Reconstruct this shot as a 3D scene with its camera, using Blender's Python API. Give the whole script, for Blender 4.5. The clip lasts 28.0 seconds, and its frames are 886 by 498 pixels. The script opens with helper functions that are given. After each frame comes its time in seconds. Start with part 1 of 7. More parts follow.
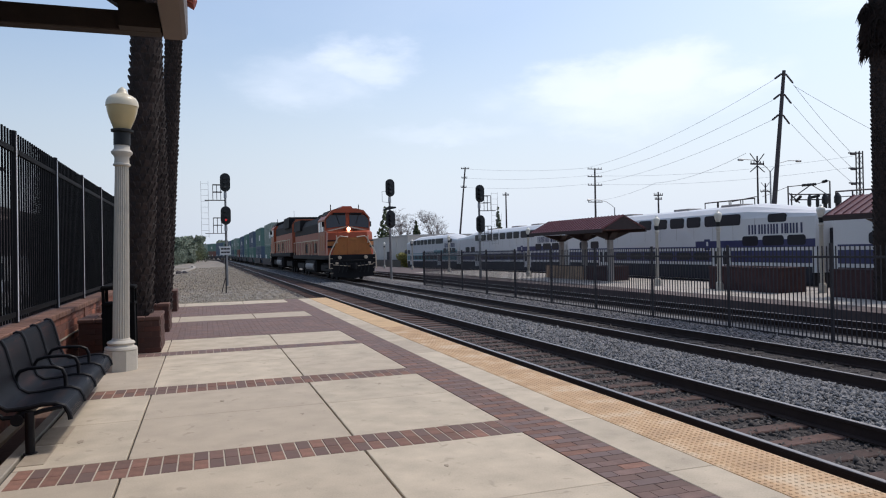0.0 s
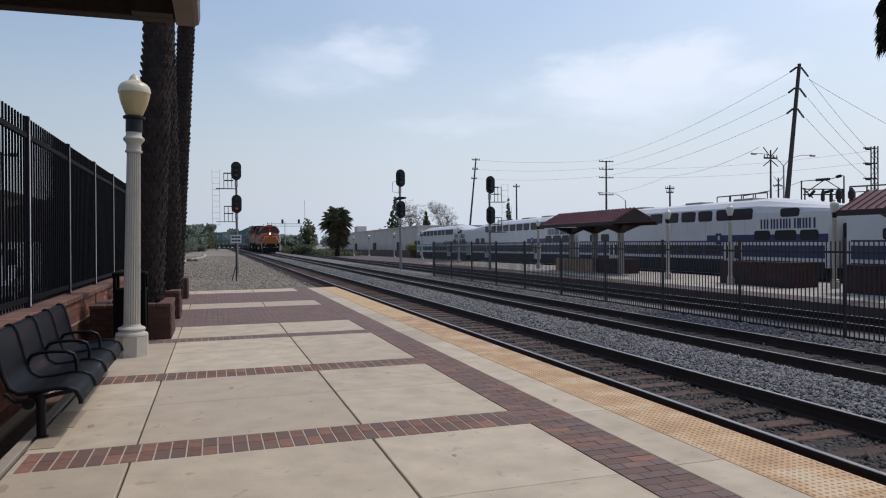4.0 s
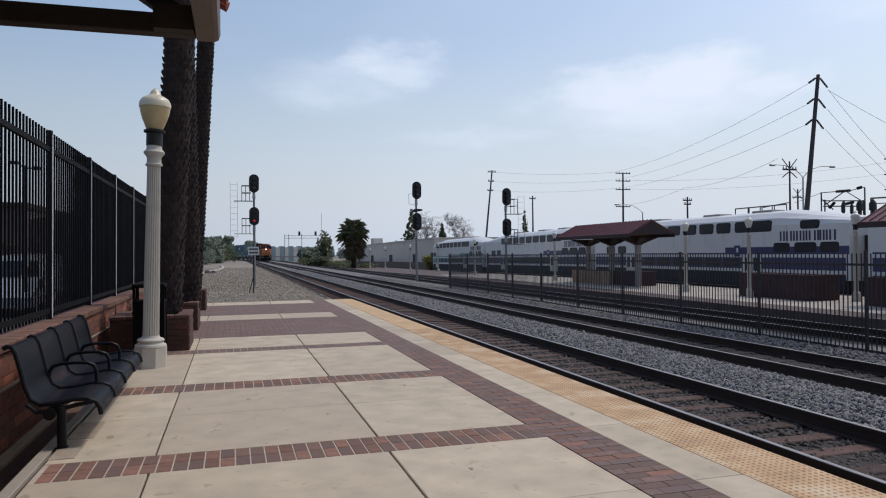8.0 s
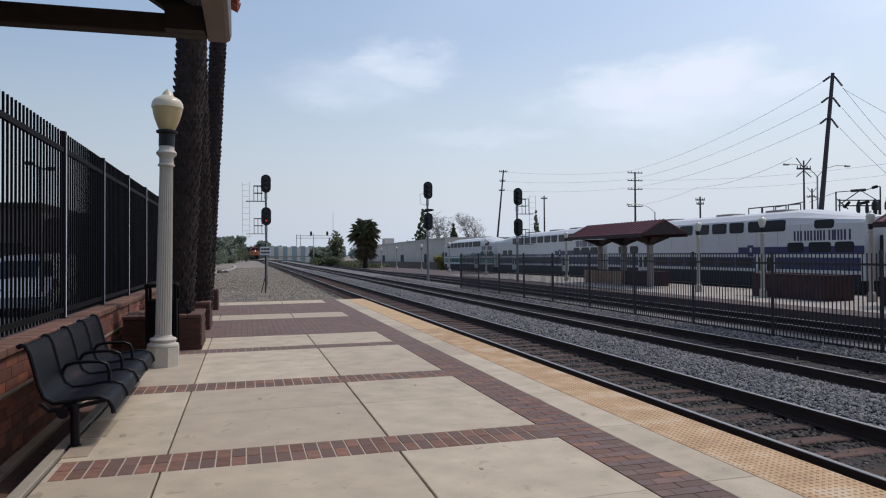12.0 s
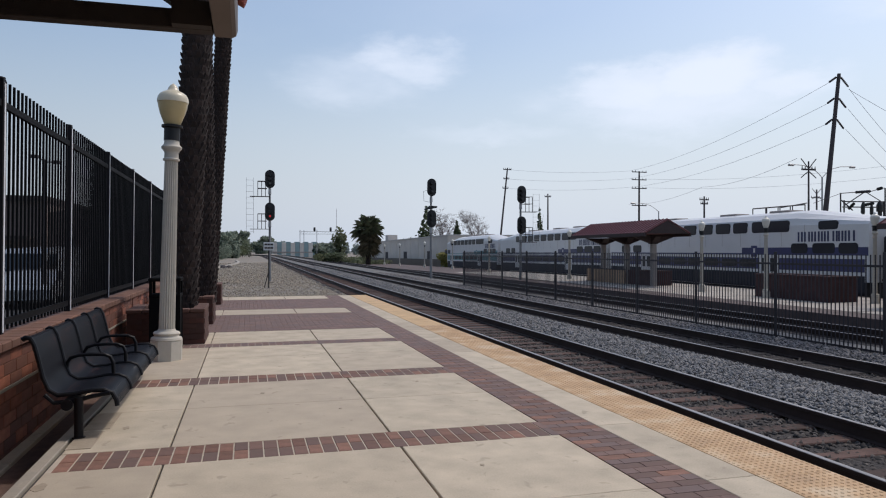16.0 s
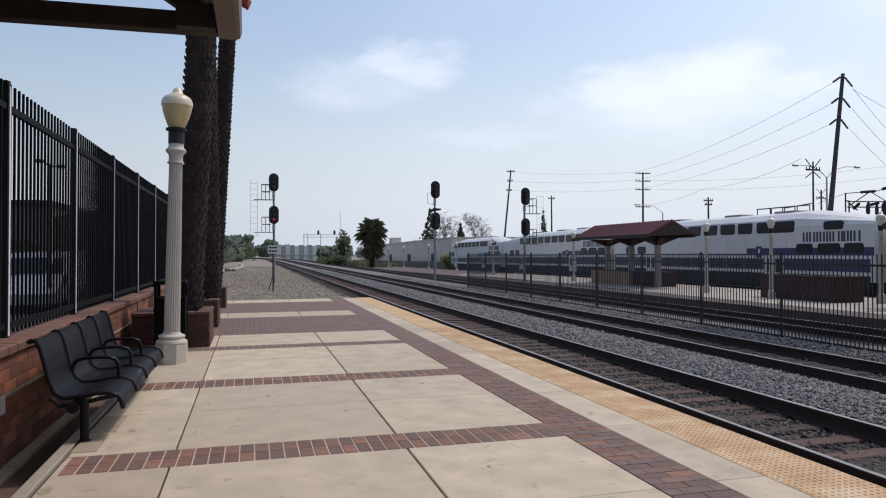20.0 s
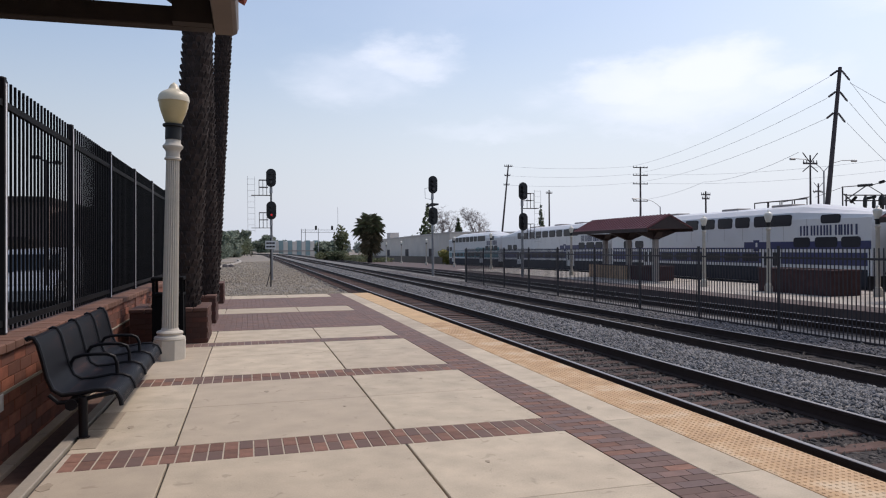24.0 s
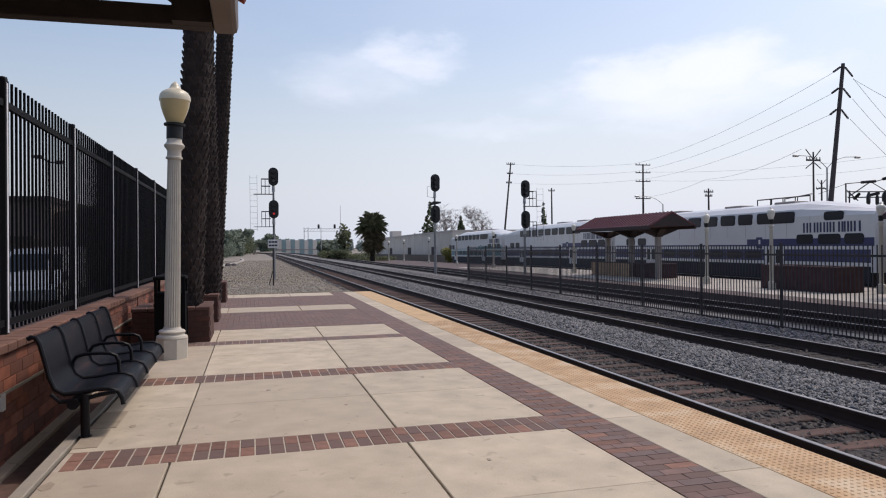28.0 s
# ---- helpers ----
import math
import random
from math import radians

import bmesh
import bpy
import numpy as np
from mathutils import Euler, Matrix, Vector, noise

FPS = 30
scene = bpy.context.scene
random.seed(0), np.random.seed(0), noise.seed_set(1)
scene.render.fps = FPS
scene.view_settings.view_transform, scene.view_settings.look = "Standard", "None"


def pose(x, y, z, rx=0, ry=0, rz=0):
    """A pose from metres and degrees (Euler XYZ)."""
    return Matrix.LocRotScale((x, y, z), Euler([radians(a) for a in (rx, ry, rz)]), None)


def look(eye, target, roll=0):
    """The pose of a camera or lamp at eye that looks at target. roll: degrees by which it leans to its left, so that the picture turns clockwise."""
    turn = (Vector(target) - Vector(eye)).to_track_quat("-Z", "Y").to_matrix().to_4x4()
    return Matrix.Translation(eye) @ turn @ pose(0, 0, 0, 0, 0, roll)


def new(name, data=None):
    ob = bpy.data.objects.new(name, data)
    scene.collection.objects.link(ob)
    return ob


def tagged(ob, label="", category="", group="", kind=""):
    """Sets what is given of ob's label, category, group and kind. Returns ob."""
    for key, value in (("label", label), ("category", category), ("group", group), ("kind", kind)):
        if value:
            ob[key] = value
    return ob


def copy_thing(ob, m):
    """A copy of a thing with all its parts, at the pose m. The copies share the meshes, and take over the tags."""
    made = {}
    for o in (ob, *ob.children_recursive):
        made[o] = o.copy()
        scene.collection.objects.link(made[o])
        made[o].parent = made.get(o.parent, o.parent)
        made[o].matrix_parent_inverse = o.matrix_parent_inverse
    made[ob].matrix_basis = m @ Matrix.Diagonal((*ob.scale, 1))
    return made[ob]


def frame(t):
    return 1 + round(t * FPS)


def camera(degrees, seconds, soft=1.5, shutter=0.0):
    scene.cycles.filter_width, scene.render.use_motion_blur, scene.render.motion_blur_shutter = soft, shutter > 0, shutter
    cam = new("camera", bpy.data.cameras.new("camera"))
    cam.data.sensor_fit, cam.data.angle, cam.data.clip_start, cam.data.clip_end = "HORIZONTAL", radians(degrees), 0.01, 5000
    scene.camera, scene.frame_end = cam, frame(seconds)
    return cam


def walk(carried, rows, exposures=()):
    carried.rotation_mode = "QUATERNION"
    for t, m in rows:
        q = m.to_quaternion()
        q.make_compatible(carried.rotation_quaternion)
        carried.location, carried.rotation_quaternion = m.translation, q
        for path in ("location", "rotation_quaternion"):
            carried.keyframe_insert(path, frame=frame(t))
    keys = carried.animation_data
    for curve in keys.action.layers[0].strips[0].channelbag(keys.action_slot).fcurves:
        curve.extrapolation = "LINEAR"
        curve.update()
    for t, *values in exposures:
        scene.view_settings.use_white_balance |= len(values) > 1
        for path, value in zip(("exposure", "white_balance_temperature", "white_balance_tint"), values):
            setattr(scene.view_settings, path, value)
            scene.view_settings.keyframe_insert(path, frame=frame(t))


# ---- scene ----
cam = camera(64.0, 28.0, 1.1)
PATH = [
    (0, (-1.387, -7.067, 1.856), (-0.7882, -5.2949, 1.8569), -1.3),
    (0.5, (-1.389, -7.048, 1.856), (-0.7807, -5.2799, 1.8476), -0.9),
    (1, (-1.392, -7.051, 1.850), (-0.7723, -5.2865, 1.8289), -0.6),
    (1.5, (-1.388, -7.063, 1.849), (-0.7704, -5.2977, 1.8298), -0.6),
    (2, (-1.383, -7.056, 1.849), (-0.7789, -5.2856, 1.8307), -0.5),
    (2.5, (-1.384, -7.054, 1.850), (-0.7891, -5.2809, 1.8261), -0.6),
    (3, (-1.380, -7.047, 1.848), (-0.7910, -5.2725, 1.8195), -0.7),
    (3.5, (-1.381, -7.042, 1.842), (-0.7994, -5.2650, 1.8158), -0.7),
    (5.5, (-1.401, -7.057, 1.847), (-0.8462, -5.2725, 1.8391), -0.4),
    (6, (-1.399, -7.044, 1.847), (-0.8490, -5.2566, 1.8448), -0.5),
    (6.5, (-1.398, -7.059, 1.847), (-0.8537, -5.2706, 1.8513), -0.6),
    (7, (-1.402, -7.042, 1.848), (-0.8602, -5.2519, 1.8550), -0.5),
    (7.5, (-1.395, -7.061, 1.850), (-0.8574, -5.2697, 1.8597), -0.6),
    (8, (-1.395, -7.056, 1.848), (-0.8611, -5.2641, 1.8578), -0.6),
    (8.5, (-1.390, -7.066, 1.849), (-0.8630, -5.2715, 1.8607), -0.6),
    (9, (-1.391, -7.060, 1.847), (-0.8686, -5.2641, 1.8578), -0.6),
    (9.5, (-1.391, -7.061, 1.849), (-0.8724, -5.2650, 1.8607), -0.6),
    (10, (-1.384, -7.055, 1.846), (-0.8696, -5.2566, 1.8560), -0.6),
    (10.5, (-1.382, -7.052, 1.847), (-0.8733, -5.2528, 1.8550), -0.6),
    (11, (-1.384, -7.053, 1.841), (-0.8789, -5.2528, 1.8522), -0.6),
    (11.5, (-1.384, -7.052, 1.847), (-0.8789, -5.2510, 1.8578), -0.5),
    (12, (-1.383, -7.051, 1.846), (-0.8780, -5.2510, 1.8560), -0.6),
    (12.5, (-1.384, -7.041, 1.841), (-0.8798, -5.2416, 1.8513), -0.6),
    (14.5, (-1.380, -7.052, 1.844), (-0.8817, -5.2491, 1.8438), -0.5),
    (15, (-1.383, -7.056, 1.841), (-0.8854, -5.2538, 1.8401), -0.3),
    (15.5, (-1.387, -7.065, 1.843), (-0.8892, -5.2622, 1.8438), -0.1),
    (16, (-1.391, -7.071, 1.844), (-0.8939, -5.2687, 1.8466), 0),
    (16.5, (-1.392, -7.053, 1.842), (-0.8976, -5.2491, 1.8457), 0.1),
    (17, (-1.399, -7.056, 1.845), (-0.9070, -5.2528, 1.8504), 0.2),
    (17.5, (-1.401, -7.056, 1.843), (-0.9116, -5.2500, 1.8494), 0.3),
    (18, (-1.402, -7.055, 1.841), (-0.9144, -5.2491, 1.8476), 0.3),
    (18.5, (-1.401, -7.067, 1.843), (-0.9144, -5.2603, 1.8504), 0.2),
    (19, (-1.403, -7.046, 1.838), (-0.9182, -5.2407, 1.8466), 0.1),
    (19.5, (-1.400, -7.050, 1.841), (-0.9135, -5.2444, 1.8494), -0.1),
    (20, (-1.400, -7.050, 1.828), (-0.9126, -5.2454, 1.8373), -0.3),
    (20.5, (-1.403, -7.061, 1.841), (-0.9154, -5.2556, 1.8485), -0.2),
    (21, (-1.404, -7.057, 1.843), (-0.9172, -5.2519, 1.8504), -0.3),
    (21.5, (-1.406, -7.071, 1.841), (-0.9154, -5.2669, 1.8457), -0.2),
    (23.5, (-1.403, -7.051, 1.840), (-0.9107, -5.2472, 1.8373), -0.4),
    (24, (-1.403, -7.046, 1.835), (-0.9098, -5.2425, 1.8307), -0.5),
    (24.5, (-1.395, -7.063, 1.839), (-0.9060, -5.2575, 1.8345), -0.6),
    (25, (-1.396, -7.049, 1.838), (-0.9088, -5.2425, 1.8345), -0.7),
    (25.5, (-1.388, -7.047, 1.838), (-0.9032, -5.2416, 1.8345), -0.7),
    (26, (-1.388, -7.048, 1.840), (-0.9032, -5.2416, 1.8354), -0.8),
    (26.5, (-1.382, -7.058, 1.836), (-0.8957, -5.2528, 1.8307), -0.9),
    (27, (-1.386, -7.043, 1.835), (-0.8985, -5.2379, 1.8279), -0.8),
    (27.5, (-1.388, -7.046, 1.834), (-0.9013, -5.2407, 1.8261), -0.7),
    (28, (-1.383, -7.045, 1.834), (-0.8967, -5.2397, 1.8251), -0.7),
]
walk(cam, [(t, look(eye, target, roll)) for t, eye, target, roll in PATH], [(0, 0.12, 6150, 12), (1, 0.06, 6150, 12), (3, -0.1, 6150, 12), (6, -0.14, 6150, 12), (12, -0.14, 6150, 12), (17, -0.06, 6200, 12), (20, 0.05, 6300, 13), (24, 0.07, 6380, 15), (28, 0.07, 6420, 16)])

# ---- light and sky ----
world = bpy.data.worlds.new("sky")
scene.world = world
world.use_nodes = True
wn, wl = world.node_tree.nodes, world.node_tree.links
wn.clear()
SUN_EL, SUN_AZ = radians(58), radians(72)   # azimuth from +y towards +x
sky = wn.new("ShaderNodeTexSky")
sky.sky_type = "NISHITA"
sky.sun_disc = False
sky.sun_elevation, sky.sun_rotation = SUN_EL, SUN_AZ
sky.air_density, sky.dust_density, sky.ozone_density = 1.3, 3.0, 1.2
sky_bg = wn.new("ShaderNodeBackground")
sky_bg.inputs["Strength"].default_value = 0.142
wl.new(sky.outputs[0], sky_bg.inputs[0])
cloud_bg = wn.new("ShaderNodeBackground")
cloud_bg.inputs[0].default_value = (0.80, 0.85, 0.93, 1)
cloud_bg.inputs["Strength"].default_value = 1.13
coord = wn.new("ShaderNodeTexCoord")


def wmath(op, a, b=None, c=None):
    n = wn.new("ShaderNodeMath")
    n.operation = op
    n.use_clamp = False
    for k, v in enumerate((a, b, c)):
        if v is None:
            continue
        if isinstance(v, (int, float)):
            n.inputs[k].default_value = v
        else:
            wl.new(v, n.inputs[k])
    return n.outputs[0]


def wramp(v, lo, hi, top=1.0):
    n = wn.new("ShaderNodeMapRange")
    n.interpolation_type = "SMOOTHSTEP"
    wl.new(v, n.inputs[0])
    n.inputs[1].default_value, n.inputs[2].default_value = lo, hi
    n.inputs[3].default_value, n.inputs[4].default_value = 0.0, top
    return n.outputs[0]


sep = wn.new("ShaderNodeSeparateXYZ")
wl.new(coord.outputs["Generated"], sep.inputs[0])
flat = wn.new("ShaderNodeMapping")
flat.inputs["Scale"].default_value = (1, 1, 2.6)
wl.new(coord.outputs["Generated"], flat.inputs[0])
puff = wn.new("ShaderNodeTexNoise")
puff.inputs["Scale"].default_value, puff.inputs["Detail"].default_value = 6.0, 6.0
puff.inputs["Roughness"].default_value = 0.52
wl.new(flat.outputs[0], puff.inputs["Vector"])
veil = wn.new("ShaderNodeTexNoise")
veil.inputs["Scale"].default_value, veil.inputs["Detail"].default_value = 2.2, 5.0
wl.new(flat.outputs[0], veil.inputs["Vector"])


warp = wn.new("ShaderNodeVectorMath")
warp.operation = "MULTIPLY_ADD"
warp.inputs[1].default_value = (0.16, 0.16, 0.10)
curl = wn.new("ShaderNodeTexNoise")
curl.inputs["Scale"].default_value, curl.inputs["Detail"].default_value, curl.inputs["Roughness"].default_value = 5.0, 6.0, 0.62
wl.new(flat.outputs[0], curl.inputs["Vector"])
wl.new(curl.outputs["Color"], warp.inputs[0])
lift = wn.new("ShaderNodeVectorMath")
lift.operation = "SUBTRACT"
lift.inputs[1].default_value = (0.08, 0.08, 0.05)
wl.new(coord.outputs["Generated"], lift.inputs[0])
wl.new(lift.outputs[0], warp.inputs[2])


def bank(d, wide, tall):
    """A soft cloud bank round the direction d."""
    m = wn.new("ShaderNodeVectorMath")
    m.operation = "SUBTRACT"
    m.inputs[1].default_value = d
    wl.new(warp.outputs[0], m.inputs[0])
    s = wn.new("ShaderNodeVectorMath")
    s.operation = "MULTIPLY"
    s.inputs[1].default_value = (1 / wide, 1 / wide, 1 / tall)
    wl.new(m.outputs[0], s.inputs[0])
    ln = wn.new("ShaderNodeVectorMath")
    ln.operation = "LENGTH"
    wl.new(s.outputs[0], ln.inputs[0])
    return wmath("SUBTRACT", 1.0, ln.outputs["Value"])


BANKS = [((0.217, 0.941, 0.258), 0.12, 0.06), ((0.146, 0.961, 0.234), 0.17, 0.085), ((0.567, 0.792, 0.224), 0.13, 0.062),
         ((0.484, 0.846, 0.218), 0.13, 0.055), ((0.642, 0.738, 0.202), 0.12, 0.042), ((0.53, 0.824, 0.195), 0.27, 0.066),
         ((0.72, 0.62, 0.30), 0.16, 0.05), ((0.33, 0.93, 0.155), 0.2, 0.03)]
FULL = (0.72, 0.5, 0.95, 0.85, 0.66, 0.66, 0.5, 0.42)   # how dense each bank is
total = None
for (d, w, h), full in zip(BANKS, FULL):
    b = wmath("MULTIPLY", wramp(bank(d, w, h), 0.0, 0.85), full)
    total = b if total is None else wmath("MAXIMUM", total, b)
puffed = wmath("ADD", total, wmath("MULTIPLY", wmath("SUBTRACT", puff.outputs["Fac"], 0.5), 0.9))
banks = wmath("MULTIPLY", wramp(puffed, 0.05, 1.0, 0.92), wramp(total, 0.0, 0.25, 1.0))
haze = wramp(wmath("MULTIPLY", sep.outputs[2], -1.0), -0.36, 0.0, 0.85)
thin = wramp(veil.outputs["Fac"], 0.35, 0.85, 0.30)
haze_bg = wn.new("ShaderNodeBackground")
haze_bg.inputs[0].default_value = (0.765, 0.835, 0.92, 1)
# the haze glows more towards the sun's side
wl.new(wmath("MAXIMUM", wmath("MINIMUM", wmath("MULTIPLY_ADD", sep.outputs[0], 0.39, 0.89), 1.0), 0.6), haze_bg.inputs["Strength"])
misty = wn.new("ShaderNodeMixShader")
wl.new(wmath("MAXIMUM", haze, thin), misty.inputs[0])
wl.new(sky_bg.outputs[0], misty.inputs[1])
wl.new(haze_bg.outputs[0], misty.inputs[2])
blend = wn.new("ShaderNodeMixShader")
wl.new(banks, blend.inputs[0])
wl.new(misty.outputs[0], blend.inputs[1])
wl.new(cloud_bg.outputs[0], blend.inputs[2])
wout = wn.new("ShaderNodeOutputWorld")
wl.new(blend.outputs[0], wout.inputs[0])

sun = new("sun", bpy.data.lights.new("sun", "SUN"))
sun.data.energy, sun.data.angle, sun.data.color = 1.6, radians(4.0), (1.0, 0.91, 0.78)
sun_way = Vector((math.sin(SUN_AZ) * math.cos(SUN_EL), math.cos(SUN_AZ) * math.cos(SUN_EL), math.sin(SUN_EL)))
sun.matrix_world = look(sun_way * 60, (0, 0, 0))


# ---- materials ----
def far_fall(y):
    return -0.007 * min(max(0.0, y - 45), 220)


def ground_fall(x, y):
    """The land falls gently away across the line, and along it beyond the far track."""
    return far_fall(y) * min(1.0, max(0.0, (x - 16.5) / 3.5)) - 0.0365 * min(max(0.0, x - 10), 18)


def bend(y):
    """The line swings left far down the way."""
    return -max(0.0, y - 240) ** 2 / 800


def mat(name, color, rough=0.6, metal=0.0, vary=0.12, grain=6.0, fine=60.0, bump=0.15, depth=0.01, tint=None, tint_amount=0.0,
        piece=0.0, island=0.0, spec=0.5, spots=0.0):
    """A node material: colour varied at two scales, relief, and chance per piece."""
    m = bpy.data.materials.new(name)
    m.use_nodes = True
    n, l = m.node_tree.nodes, m.node_tree.links
    b = n["Principled BSDF"]
    b.inputs["Roughness"].default_value = rough
    b.inputs["Metallic"].default_value = metal
    b.inputs["Specular IOR Level"].default_value = spec
    tc = n.new("ShaderNodeTexCoord")
    big = n.new("ShaderNodeTexNoise")
    big.inputs["Scale"].default_value, big.inputs["Detail"].default_value = grain, 5
    small = n.new("ShaderNodeTexNoise")
    small.inputs["Scale"].default_value, small.inputs["Detail"].default_value = fine, 3
    geo = n.new("ShaderNodeNewGeometry")
    where = tc.outputs["Object"]
    l.new(where, big.inputs["Vector"])
    l.new(where, small.inputs["Vector"])
    add = n.new("ShaderNodeMath")
    add.operation = "MULTIPLY_ADD"
    add.inputs[1].default_value = 0.5
    l.new(small.outputs["Fac"], add.inputs[0])
    l.new(big.outputs["Fac"], add.inputs[2])
    level = n.new("ShaderNodeMapRange")
    level.inputs[1].default_value, level.inputs[2].default_value = 0.45, 1.05
    level.inputs[3].default_value, level.inputs[4].default_value = 1 - vary, 1 + vary
    l.new(add.outputs[0], level.inputs[0])
    value = level.outputs[0]
    if piece or island:
        chance = n.new("ShaderNodeObjectInfo").outputs["Random"] if piece else geo.outputs["Random Per Island"]
        pr = n.new("ShaderNodeMapRange")
        amount = piece or island
        pr.inputs[3].default_value, pr.inputs[4].default_value = 1 - amount, 1 + amount
        l.new(chance, pr.inputs[0])
        mul = n.new("ShaderNodeMath")
        mul.operation = "MULTIPLY"
        l.new(value, mul.inputs[0])
        l.new(pr.outputs[0], mul.inputs[1])
        value = mul.outputs[0]
    col = n.new("ShaderNodeMix")
    col.data_type = "RGBA"
    col.blend_type = "MULTIPLY"
    col.inputs[0].default_value = 1.0
    col.inputs[6].default_value = (*color, 1)
    l.new(value, col.inputs[7])
    out = col.outputs[2]
    if tint:
        mx = n.new("ShaderNodeMix")
        mx.data_type = "RGBA"
        mx.inputs[7].default_value = (*tint, 1)
        l.new(out, mx.inputs[6])
        tr = n.new("ShaderNodeMapRange")
        tr.interpolation_type = "SMOOTHSTEP"
        if piece or island:
            tr.inputs[1].default_value, tr.inputs[2].default_value = 0.35, 0.75
            hashed = n.new("ShaderNodeMath")
            hashed.operation = "FRACT"
            times = n.new("ShaderNodeMath")
            times.operation = "MULTIPLY"
            times.inputs[1].default_value = 37.7
            l.new(chance, times.inputs[0])
            l.new(times.outputs[0], hashed.inputs[0])
            l.new(hashed.outputs[0], tr.inputs[0])
        else:
            tr.inputs[1].default_value, tr.inputs[2].default_value = 0.48, 0.68
            l.new(big.outputs["Fac"], tr.inputs[0])
        tr.inputs[4].default_value = tint_amount
        l.new(tr.outputs[0], mx.inputs[0])
        out = mx.outputs[2]
    if spots:
        blot = n.new("ShaderNodeTexNoise")
        blot.inputs["Scale"].default_value, blot.inputs["Detail"].default_value, blot.inputs["Distortion"].default_value = 5.5, 4, 0.6
        l.new(where, blot.inputs["Vector"])
        br = n.new("ShaderNodeMapRange")
        br.interpolation_type = "SMOOTHSTEP"
        br.inputs[1].default_value, br.inputs[2].default_value, br.inputs[4].default_value = 0.63, 0.72, spots
        l.new(blot.outputs["Fac"], br.inputs[0])
        speck = n.new("ShaderNodeTexNoise")
        speck.inputs["Scale"].default_value, speck.inputs["Detail"].default_value = 22.0, 2
        l.new(where, speck.inputs["Vector"])
        sr = n.new("ShaderNodeMapRange")
        sr.interpolation_type = "SMOOTHSTEP"
        sr.inputs[1].default_value, sr.inputs[2].default_value, sr.inputs[4].default_value = 0.70, 0.76, spots
        l.new(speck.outputs["Fac"], sr.inputs[0])
        most = n.new("ShaderNodeMath")
        most.operation = "MAXIMUM"
        l.new(br.outputs[0], most.inputs[0])
        l.new(sr.outputs[0], most.inputs[1])
        st = n.new("ShaderNodeMix")
        st.data_type = "RGBA"
        st.inputs[7].default_value = (color[0] * 0.45, color[1] * 0.43, color[2] * 0.42, 1)
        l.new(most.outputs[0], st.inputs[0])
        l.new(out, st.inputs[6])
        out = st.outputs[2]
    l.new(out, b.inputs["Base Color"])
    if bump:
        bp = n.new("ShaderNodeBump")
        bp.inputs["Strength"].default_value, bp.inputs["Distance"].default_value = bump, depth
        l.new(add.outputs[0], bp.inputs["Height"])
        l.new(bp.outputs[0], b.inputs["Normal"])
    return m


def glow(name, color, strength):
    m = bpy.data.materials.new(name)
    m.use_nodes = True
    b = m.node_tree.nodes["Principled BSDF"]
    b.inputs["Base Color"].default_value = (*color, 1)
    b.inputs["Emission Color"].default_value = (*color, 1)
    b.inputs["Emission Strength"].default_value = strength
    return m


